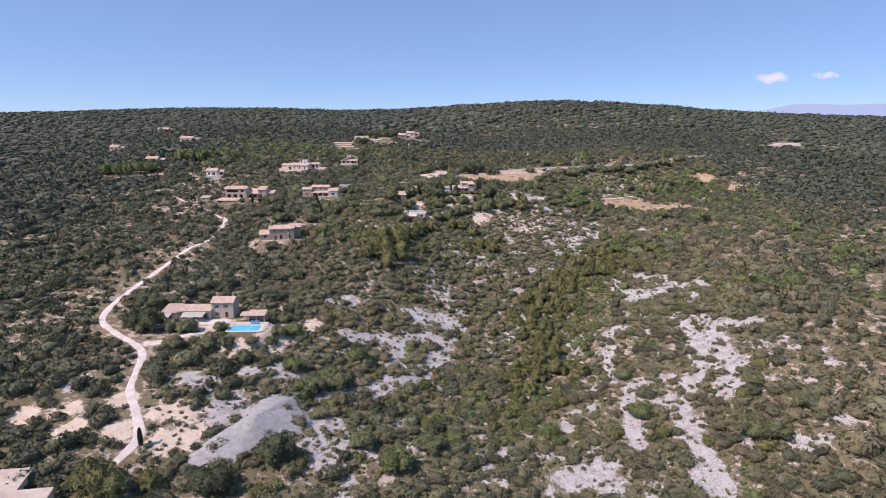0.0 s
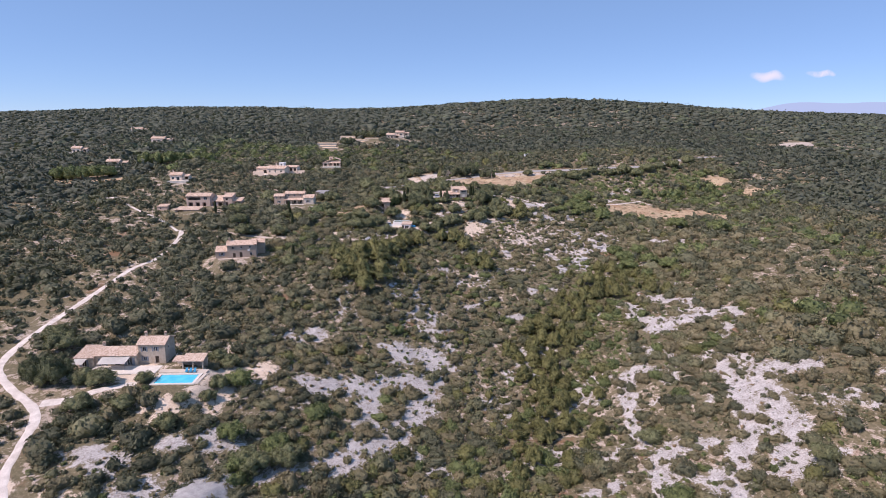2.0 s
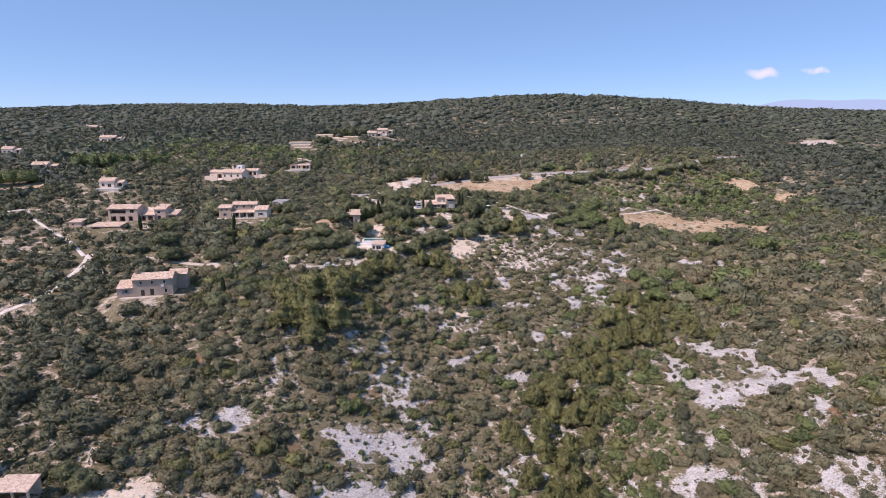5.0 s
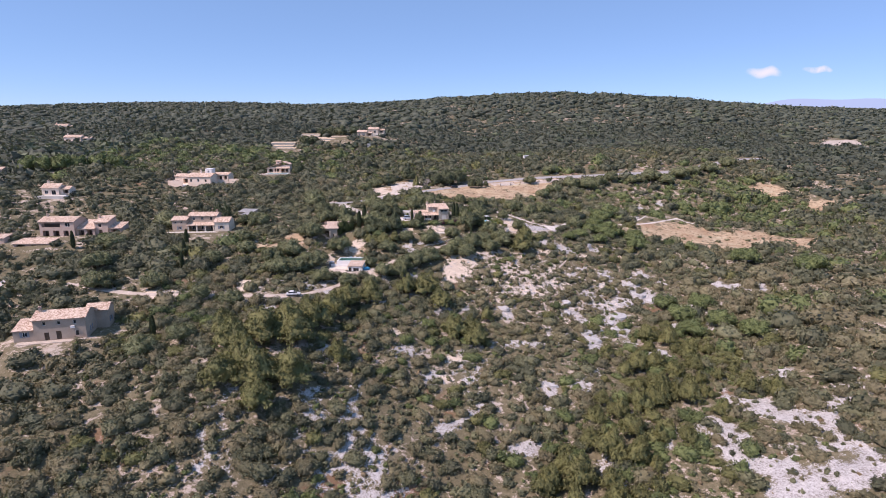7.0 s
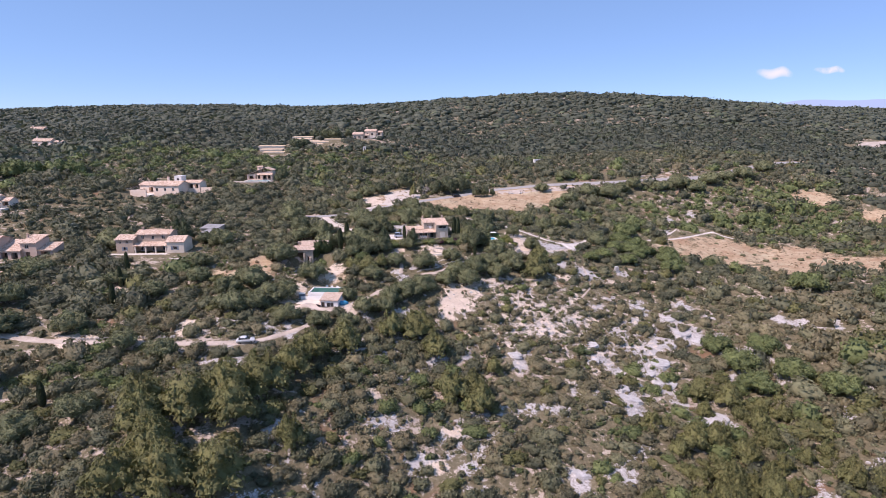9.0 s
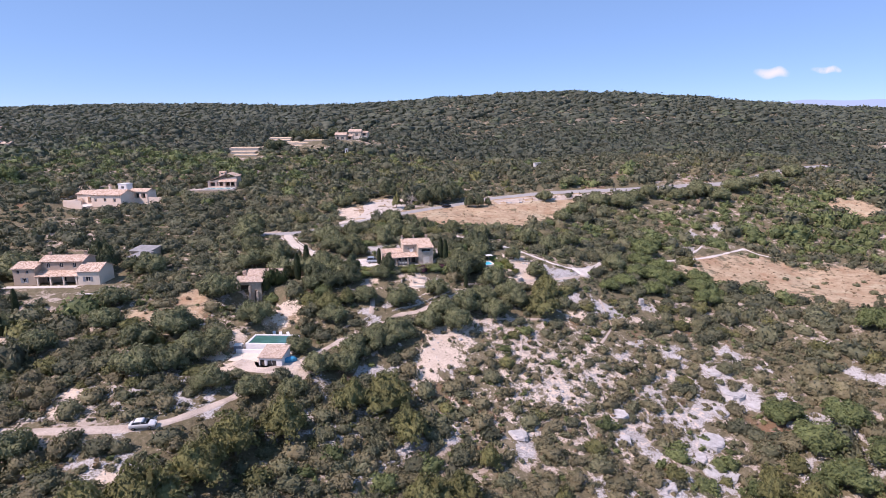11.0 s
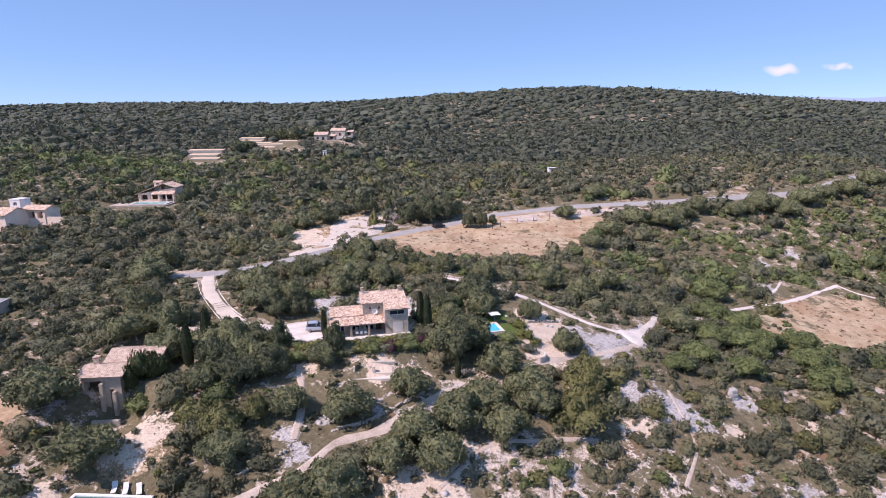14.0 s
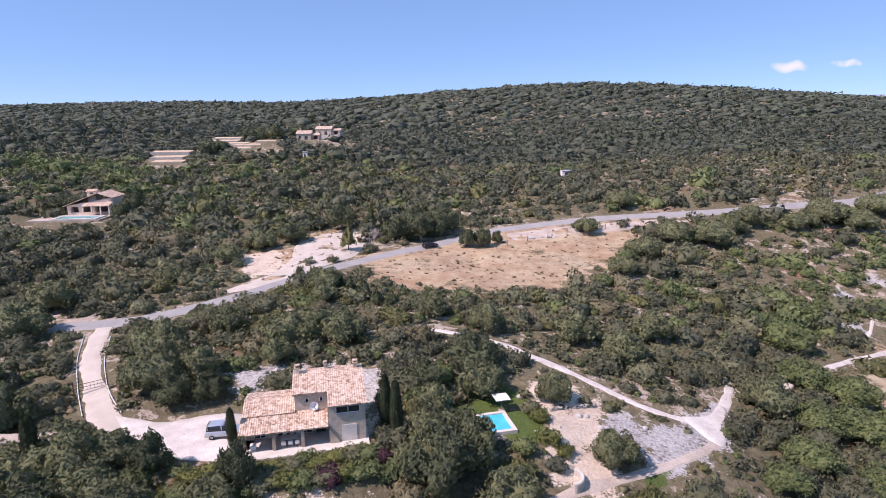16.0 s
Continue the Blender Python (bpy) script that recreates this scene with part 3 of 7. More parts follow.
for name, (points, width, mat, label) in LINES.items():
    ribbon(name, ROUTES[name], width, mat, label, 0.12 if name == "asphalt_road" else 0.05 + 0.005 * list(LINES).index(name), 0.08 if name == "asphalt_road" else 0.4 if width > 1.2 else 0.12)


def apron(name, points, mat, label, lift=0.05):
    """A flat yard or parking place inside an outline of the plan, laid on the ground."""
    line = along(points + points[:1], 2.0)[:-1]
    mid = line.mean(0)
    rings = [mid + (line - mid) * f for f in (1.0, 0.96, 0.75, 0.5, 0.25, 0.02)]
    v = []
    for k, ring in enumerate(rings):
        z = ground_many(ring[:, 0], ring[:, 1]) + (lift if k else -0.10)
        v.append(np.column_stack([ring, z]))
    n = len(line)
    f = [[k * n + i, k * n + (i + 1) % n, (k + 1) * n + (i + 1) % n, (k + 1) * n + i] for k in range(len(rings) - 1) for i in range(n)]
    ob = mesh_object(name, np.concatenate(v), f, mat, smooth=True)
    me = ob.data
    bm = bmesh.new()
    bm.from_mesh(me)
    bmesh.ops.recalc_face_normals(bm, faces=bm.faces)
    if sum(q.normal.z for q in bm.faces) < 0:
        bmesh.ops.reverse_faces(bm, faces=bm.faces)
    bm.to_mesh(me)
    bm.free()
    return tagged(ob, label, "pavement", kind="structure")


apron("parking_lot", [(-25, 402), (-19.5, 411), (-17, 420), (-16, 430), (-18, 445), (-13, 456), (-6, 460), (2, 459), (0, 447), (-1, 436), (-7, 425), (-14, 410)], concrete,
      "dusty bare gravel parking place beside the road", 0.05)
apron("path_junction", [(54.5, 369.8), (57.5, 370.6), (60.2, 372.2), (62.0, 374.6), (62.9, 374), (61, 370.2), (59.4, 366.4), (57.6, 364.4), (56, 366.4)], gravel, "white trodden gravel where the footpaths meet", 0.16)
apron("road_shoulder", [(38, 457), (48, 460.5), (60, 463.5), (76, 466.5), (92, 468.5), (90, 465), (76, 461.5), (60, 456.5), (48, 452.5), (40, 451)], dusty, "pale gravel shoulder between road and meadow", 0.06)
apron("pool_yard", [(-26, 309.6), (-22.5, 306.6), (-17, 305.4), (-13, 306), (-11.6, 309), (-13.4, 312), (-15.4, 311), (-15.8, 308.4), (-20.5, 308.2), (-22, 311), (-25, 312)], dusty, "pale dusty yard in front of the pool house", 0.06)
apron("bare_rock", [(330, 613), (355, 618), (377, 628), (392, 655), (378, 660), (350, 640)], dusty, "pale bare rock on the distant slope", 0.5)
apron("villa_yard", [(-18, 360.5), (-11, 360.5), (-8, 362), (-3, 362.5), (-1.6, 358), (0.6, 352.6), (-6, 352.6), (-11.5, 354)], gravel, "white gravel parking yard beside the villa", 0.13)

# ---- plants ----
def ico(level):
    bm = bmesh.new()
    bmesh.ops.create_icosphere(bm, subdivisions=level, radius=1.0)
    v, f = np.array([q.co[:] for q in bm.verts]), np.array([[w.index for w in q.verts] for q in bm.faces])
    bm.free()
    return v, f


ICO = {k: ico(k) for k in (1, 2, 3, 4)}


def leafy(rng, lobes, flat, core, leaves, leaf, low=-0.25, small=0.24, large=0.42):
    """A crown of radius about 1: rounded clumps with hollows between, under a coat of leaf sprays that frays the outline. Returns places and triangles."""
    d = rng.normal(size=(lobes, 3))
    d[:, 2] = np.abs(d[:, 2]) * 0.9 - 0.1
    d /= np.linalg.norm(d, axis=1, keepdims=True)
    r = rng.uniform(small, large, lobes)
    mid = np.array([0, 0, 0.22 * flat])
    squash = np.array([1, 1, flat])
    c = mid + d * squash * (rng.uniform(0.3, 1.0, (lobes, 1)) ** 0.5) * (1.06 - r)[:, None]
    v, f = ICO[core]
    way = v / np.linalg.norm(v, axis=1, keepdims=True)
    reach = np.full(len(way), 0.44)
    for cc, rr in zip(c, r):  # how far the body reaches each way
        o = mid - cc
        b = way @ o
        h = b * b - (o @ o - rr * rr)
        reach = np.maximum(reach, np.where(h > 0, -b + np.sqrt(np.maximum(h, 0)), 0))
    reach *= rng.uniform(0.80, 1.0, len(way))
    body = mid + way * np.maximum(reach, 0.36)[:, None] * np.where(way[:, 2:] < 0, (1, 1, 0.75), 1.0)
    body[:, 2] = np.maximum(body[:, 2], low)
    which = rng.choice(lobes, leaves * 5, p=r * r / (r * r).sum())
    n = rng.normal(size=(leaves * 5, 3))
    n[:, 2] += 0.25
    n /= np.linalg.norm(n, axis=1, keepdims=True)
    p = c[which] + n * r[which, None] * rng.uniform(0.90, 1.22, (leaves * 5, 1))
    inside = np.zeros(len(p), bool)
    for k in range(lobes):
        inside |= np.linalg.norm(p - c[k], axis=1) < r[k] * 0.88
    good = np.where(~inside & (p[:, 2] > low))[0][:leaves]
    p, n = p[good], n[good]
    tilt = n + rng.normal(size=n.shape) * 0.5
    tilt /= np.linalg.norm(tilt, axis=1, keepdims=True)
    a = np.cross(tilt, rng.normal(size=n.shape))
    a /= np.linalg.norm(a, axis=1, keepdims=True) + 1e-9
    b = np.cross(tilt, a)
    size = leaf * rng.uniform(0.6, 1.4, (len(p), 1))
    skew = rng.uniform(-0.4, 0.4, (len(p), 1))
    tri = np.stack([p + a * size + b * size * skew, p - a * size * 0.6 + b * size * 0.8, p - a * size * (0.6 + skew) - b * size * 0.8], 1)
    verts = np.concatenate([body, tri.reshape(-1, 3)])
    f = f[way[f][:, :, 2].mean(1) > -0.35]  # nothing is seen from below
    faces = np.concatenate([f, len(body) + np.arange(len(p) * 3).reshape(-1, 3)])
    return verts, faces


def family(seed, count, **shape):
    rng = np.random.default_rng(seed)
    return [leafy(rng, **shape) for k in range(count)]


# bushes by distance; in each the small, middling and large ones, so that leaves keep their size
BUSH_NEAR = family(1, 4, lobes=7, flat=0.75, core=1, leaves=70, leaf=0.22, small=0.32, large=0.52)
BUSH_NEAR += family(11, 5, lobes=15, flat=0.75, core=2, leaves=190, leaf=0.125, small=0.24, large=0.42)
BUSH_NEAR += family(21, 5, lobes=26, flat=0.75, core=2, leaves=430, leaf=0.082, small=0.17, large=0.34)
BUSH_MID = family(2, 4, lobes=6, flat=0.75, core=1, leaves=44, leaf=0.27, small=0.32, large=0.52)
BUSH_MID += family(12, 5, lobes=13, flat=0.75, core=1, leaves=120, leaf=0.155, small=0.24, large=0.42)
BUSH_MID += family(22, 5, lobes=22, flat=0.75, core=2, leaves=230, leaf=0.105, small=0.18, large=0.36)
BUSH_FAR = family(3, 4, lobes=6, flat=0.75, core=1, leaves=26, leaf=0.32, small=0.32, large=0.52)
BUSH_FAR += family(13, 5, lobes=10, flat=0.75, core=1, leaves=62, leaf=0.20, small=0.26, large=0.46)
BUSH_FAR += family(23, 5, lobes=16, flat=0.75, core=1, leaves=110, leaf=0.145, small=0.22, large=0.40)
BUSH_DISTANT = family(8, 14, lobes=8, flat=0.8, core=1, leaves=26, leaf=0.20, small=0.3, large=0.5)
BUSH_REMOTE = family(6, 14, lobes=6, flat=0.8, core=1, leaves=9, leaf=0.27, small=0.34, large=0.55)
TUFT = family(7, 8, lobes=4, flat=0.7, core=1, leaves=8, leaf=0.3, small=0.35, large=0.55)
TREE_CROWN = family(4, 6, lobes=34, flat=0.8, core=3, leaves=2100, leaf=0.054, low=-0.1, small=0.15, large=0.32)
PINE_CROWN = family(5, 6, lobes=40, flat=1.35, core=3, leaves=1500, leaf=0.064, low=-0.05, small=0.13, large=0.27)


def shape_for(r, rng):
    """Which of fourteen prototypes suits a plant of that radius: 4 small, 5 middling, 5 large."""
    pick = rng.random(len(r))
    return np.where(r < 1.25, np.floor(pick * 4), np.where(r < 2.3, 4 + np.floor(pick * 5), 9 + np.floor(pick * 5)))


def thicket(name, protos, places, mat, label):
    """Many plants in one mesh. places: rows of x, y, z, radius, height factor, turn, prototype, stretch."""
    vs, fs, start = [], [], 0
    for k, (pv, pf) in enumerate(protos):
        rows = places[places[:, 6].astype(int) == k]
        if not len(rows):
            continue
        co, si = np.cos(rows[:, 5])[:, None], np.sin(rows[:, 5])[:, None]
        r, long = rows[:, 3:4], rows[:, 7:8] if rows.shape[1] > 7 else 1.0
        x, y, z = pv[None, :, 0] * long, pv[None, :, 1] / long, pv[:, 2]
        V = np.stack([(x * co - y * si) * r + rows[:, 0:1], (x * si + y * co) * r + rows[:, 1:2], z * r * rows[:, 4:5] + rows[:, 2:3]], -1)
        F = pf[None] + (start + np.arange(len(rows)) * len(pv))[:, None, None]
        vs.append(V.reshape(-1, 3))
        fs.append(F.reshape(-1, 3))
        start += len(rows) * len(pv)
    ob = mesh_object(name, np.concatenate(vs), np.concatenate(fs), mat, smooth=True)
    return tagged(ob, label, name.split("_")[-1], kind="stuff")


# trees of their own: x, y, crown radius, height
PINES = [
    (-72.5, 99.5, 5.4, 7.5), (-68.5, 98.5, 4.0, 6.0), (-62.9, 102.6, 2.8, 3.8), (-3.5, 440.5, 2.0, 6.5), (-10.5, 331, 3.0, 5), (-7.0, 334, 2.0, 4.4), (41, 340, 4.2, 7), (43, 348, 4, 6.5),
    (-39, 255, 5, 8), (-33, 259, 5.2, 9), (-28, 264, 5.2, 9), (-23.5, 271, 5, 9), (-19, 279, 4.6, 8), (-17, 286, 4.4, 8), (-11, 292, 4.2, 7.5), (-30, 244, 5.2, 9), (-23, 246, 5, 8.5),
    (-36.5, 243, 4.6, 8), (-14.6, 258, 2.6, 6.5), (5.7, 301.5, 5, 8.5), (-1, 300, 3.4, 7), (-25, 259.5, 4.4, 8), (-35, 250, 4.4, 7.5), (-43, 262, 4, 7), (24, 291, 2.0, 5),
]
PINES += [
    (14, 281, 4, 6.5), (19, 283, 3.6, 6), (10, 295, 3.8, 7), (20, 277, 3.4, 7), (-28, 238, 4, 7.5),
]
BIG_OAKS = [  # x, y, crown radius, height
    (8.5, 450.5, 4.6, 6.2), (14, 453, 5.4, 7.2), (20, 456.5, 5.4, 7.0), (27, 445.3, 2.6, 4.2), (31.5, 446, 2.7, 4.4), (35.5, 448.5, 1.6, 2.8), (-20, 447.5, 4.6, 4.6), (-9, 460, 4.6, 6.5), (22.5, 352, 5.0, 5.8), (24.2, 357.2, 3.6, 4.4), (-12.5, 364.4, 2.8, 3.2), (-8.6, 365.6, 2.4, 2.8), (-16.2, 366.4, 3.0, 3.4), (26, 375, 4.2, 4.6), (-93, 570, 5, 5), (-90, 577, 5, 5), (-97, 581, 4.5, 5), (-74, 612, 6, 7), (-83, 618, 6, 7), (-64, 624, 6, 7), (-92, 622, 6, 7),
    (-74.5, 470, 4, 5.5), (-74.5, 463, 3.2, 3.8), (-97.5, 471, 4.5, 5), (-70, 356, 3.2, 3.4), (-66.5, 358, 2.6, 3.2), (19.5, 369, 2.6, 3.0),
    (-12, 341, 3.8, 4.4), (-7.6, 343.6, 3.2, 4.0), (1.6, 348.4, 2.0, 4.4), (-16.5, 345, 3.4, 4.4),
    (-96, 168, 4.6, 6.5), (-101, 168.5, 4.2, 6.0), (-40.1, 114.9, 5.0, 4.6), (-50.7, 104.5, 4.8, 4.4),
]
CEDARS = [(-77.5, 357, 3.8, 10), (-82, 361, 3.2, 9), (-8, 350.5, 2.6, 5.0)]
VALLEY_PINES = [(32, 196, 4), (36, 187, 4.5), (36, 208, 4.5), (32, 219, 4.5), (38, 231, 5), (46, 239, 5), (53, 243, 4.6), (64, 259, 4.6), (63, 271, 4.4), (78, 288, 4.4), (27, 203, 3.8),
                (30, 183, 4), (35, 175, 4.4), (40, 222, 4.2), (71, 266, 4.2), (79, 277, 4), (57, 252, 4), (70, 255, 4.2), (86, 259, 4), (28, 171, 4), (24, 161, 3.8), (31, 212, 4), (44, 229, 4)]
GARDEN_OAKS = [(-20, 376, 4.2), (-16, 366, 3.8), (-13, 385, 3.6), (-17, 372, 3.4), (6, 381, 3.6), (-11, 369, 3.0), (-2, 406, 4), (27, 370, 3.6), (20.5, 364, 2.8), (25.5, 355.5, 3.4),
               (21.5, 357.5, 3.6), (20, 352, 3.4), (-30, 358, 4.4), (-16, 351, 3.6), (-14, 347, 3.6), (-27, 351, 4), (-40, 366, 4), (37, 369, 2.8), (42, 358, 3.0), (-2, 374, 2.6), (44, 389, 4), (50, 383, 4), (59, 394, 4), (69, 375, 4), (29, 389, 3.4), (19, 394, 3.2)]
SLOPE_OAKS = [
    (-39.5, 337, 4.2), (-8.5, 309, 3.6), (-4, 311, 3.8), (-2, 316, 4), (2.5, 319.5, 4), (-42, 305, 4.6), (-37, 307, 4.4), (-34, 312, 4.2),
    (-27, 302, 3.6), (-19, 301, 3.4), (-12, 302, 3.2), (-47, 315, 4.2), (-31, 315, 3.8), (22, 336, 4.4), (29, 336, 4), (34, 342, 4), (26, 341, 4),
    (-14, 316, 3), (16, 333, 3.8), (-38, 336, 5), (-26, 325.5, 4.4), (-36, 356, 4.4), (-17, 340, 3.2), (-20, 350, 4),
    (-10, 345, 4),
]
SLOPE_OAKS += [
    (-13, 352, 3), (-3, 336, 3.2), (6, 336, 4), (0.5, 346.5, 3.0), (-9, 327, 3.4), (14.5, 341.5, 3.4), (29, 349, 4), (33, 345, 4), (19, 329, 4),
    (13, 328, 3.5), (6, 323, 4), (1, 321, 3.6),
]
WEST_OAKS = [(-74.5, 169.4, 2.6), (-84.4, 169.3, 2.0), (-89.3, 168.3, 3.6), (-56.8, 171.5, 2.8), (-62.4, 185.6, 3.0), (-58.3, 184.2, 3.0), (-74.9, 159.5, 3.2), (-84.3, 158.1, 3.6), (-57, 166, 2.4), (-62, 162.5, 2.2), (-97, 350, 6), (-89, 352, 5), (-62, 352, 4.5), (-98, 303, 5), (-75, 292, 4.5), (-59, 284, 4), (-49, 281, 4), (-53, 259, 4), (-60, 254, 4), (-90, 290, 5),
             (-62, 332, 4.5), (-42, 320, 5), (-79, 319, 4), (-33, 312, 4), (-104, 322, 5), (-66, 312, 4), (-58, 322, 4), (-106, 186, 5), (-99, 168, 4), (-112, 192, 4)]
GREEN_OAKS = [(75, 372, 4), (83, 368, 4), (88, 374, 3.6), (69, 364, 3.6), (76, 360, 3.6), (63, 359, 3), (92, 366, 4), (81, 386, 4.4), (86, 381, 4.4), (80, 371, 4.6), (97, 413, 4.6), (88, 402, 5), (96, 376, 4.4), (91, 359, 4.4), (88, 303, 5), (96, 308, 5), (97, 296, 5),
              (87, 293, 4.6), (85, 310, 4.4), (128, 342, 6), (141, 323, 6), (104, 288, 5), (-36, 153, 4), (-41, 145, 4), (-31, 168, 4), (-53, 176, 4)]
ROADSIDE_OAKS = [(85, 452, 5.5), (94, 451, 6), (77, 479, 4.5), (111, 463, 5), (122, 462, 4.5), (136, 467, 6.5), (143, 463, 5), (73, 443, 4.5), (64, 430, 4), (102, 457, 5), (128, 465, 4), (-1, 400, 3), (-2, 380, 4.6), (1, 384, 4), (-50, 395, 5), (-47, 384, 5), (155, 474, 6), (166, 480, 5), (178, 484, 6), (194, 494, 6), (-26, 441, 4.5), (-30, 428, 4), (62, 458, 4)]
WOOD_OAKS = [(-240, 388, 6), (-232, 387, 6.5), (-225, 388, 6), (-218, 390, 6), (-213, 393, 5.5), (-211, 436, 6), (-203, 437, 6), (-196, 439, 6.5), (-189, 443, 6), (-181, 448, 6), (-174, 451, 5.5)]
VALLEY_OAKS = [(-39.2, 146.1, 4.6), (-32.6, 148.8, 4.2), (-47.1, 154.6, 3.6), (-62.1, 154.5, 3.2), (-84.7, 167.4, 4.0), (-22.2, 124.4, 4.0), (-13.1, 117.5, 4.4), (-5.5, 125.5, 4.0), (73.9, 126.9, 4.2), (78.1, 124.7, 4.0), (51.0, 141.1, 3.6), (83.2, 146.1, 3.4), (90.0, 134.0, 3.6), (53.2, 164.7, 3.2)]
CYPRESSES = [(-1.5, 355.3, 0.55, 4.6), (15.4, 358.5, 0.75, 7.2), (16.7, 357.3, 0.75, 7.2), (-20, 350, 0.9, 7.5), (22, 346.5, 0.5, 4.0), (-21.5, 346, 0.9, 7), (-73, 306, 0.7, 6),
             (-77, 317, 0.7, 6), (-80, 326, 0.7, 6), (-89, 290, 0.7, 6), (-61, 262, 0.7, 5), (-71, 114.5, 0.55, 4.5), (-115, 318, 0.7, 6)]


def trunk_mesh(rng, length, girth, limbs):
    """A tapered, slightly bent trunk with limbs."""
    bm = bmesh.new()

    def tube(points, radii, sides=7):
        rings = []
        for (p, r) in zip(points, radii):
            rings.append([bm.verts.new(p + Vector((math.cos(6.2832 * s / sides) * r, math.sin(6.2832 * s / sides) * r, 0))) for s in range(sides)])
        for a, b in zip(rings, rings[1:]):
            for s in range(sides):
                bm.faces.new((a[s], a[(s + 1) % sides], b[(s + 1) % sides], b[s]))
        bm.faces.new(rings[-1])

    bend = Vector((rng.uniform(-0.2, 0.2), rng.uniform(-0.2, 0.2), 0)) * length
    line = [Vector((0, 0, -0.25)) if k == 0 else bend * (k / 4) ** 2 + Vector((0, 0, length * k / 4)) for k in range(5)]
    tube(line, [girth * f for f in (1.35, 0.9, 0.75, 0.6, 0.35)])
    for k in range(limbs):
        a = 6.2832 * (k + rng.uniform(0, 0.6)) / limbs
        s = line[2].lerp(line[3], rng.uniform(0, 1))
        out = Vector((math.cos(a), math.sin(a), 0.55)) * length * rng.uniform(0.4, 0.7)
        tube([s, s + out * 0.5, s + out + Vector((0, 0, 0.2 * length))], [girth * 0.45, girth * 0.32, girth * 0.15], 5)
    me = bpy.data.meshes.new("trunk")
    bm.to_mesh(me)
    bm.free()
    me.materials.append(bark)
    return me


def crown_mesh(proto, lift, squash, mat, taper=0.0):
    v, f = proto
    if taper:
        v = v * np.column_stack([np.tile((1.15 - taper * np.clip(v[:, 2], 0, 1.8))[:, None], 2), np.ones(len(v))])
    v = v * (1, 1, squash) + (0, 0, lift)
    ob = mesh_object("crown", v, f, mat, smooth=True)
    me = ob.data
    bpy.data.objects.remove(ob)
    return me


def tree_kinds(protos, mat, lift, squash, length, girth, seed, taper=0.0):
    rng = np.random.default_rng(seed)
    return [(crown_mesh(p, lift, squash, mat, taper), trunk_mesh(rng, length, girth, 4)) for p in protos]


def grow(kind, shapes, x, y, radius, tall, label, category="tree", group=""):
    rng = np.random.default_rng(abs(int(x * 31 + y * 17)))
    base = new(kind)
    crown, trunk = shapes[int(rng.integers(len(shapes)))]
    base.matrix_world = pose(x, y, ground_at(x, y) - 0.05, 0, 0, float(rng.uniform(0, 360))) @ Matrix.Diagonal((radius, radius, tall, 1))
    for part_name, me in (("crown", crown), ("trunk", trunk)):
        new(part_name, me).parent = base
    return tagged(base, label, category, group)


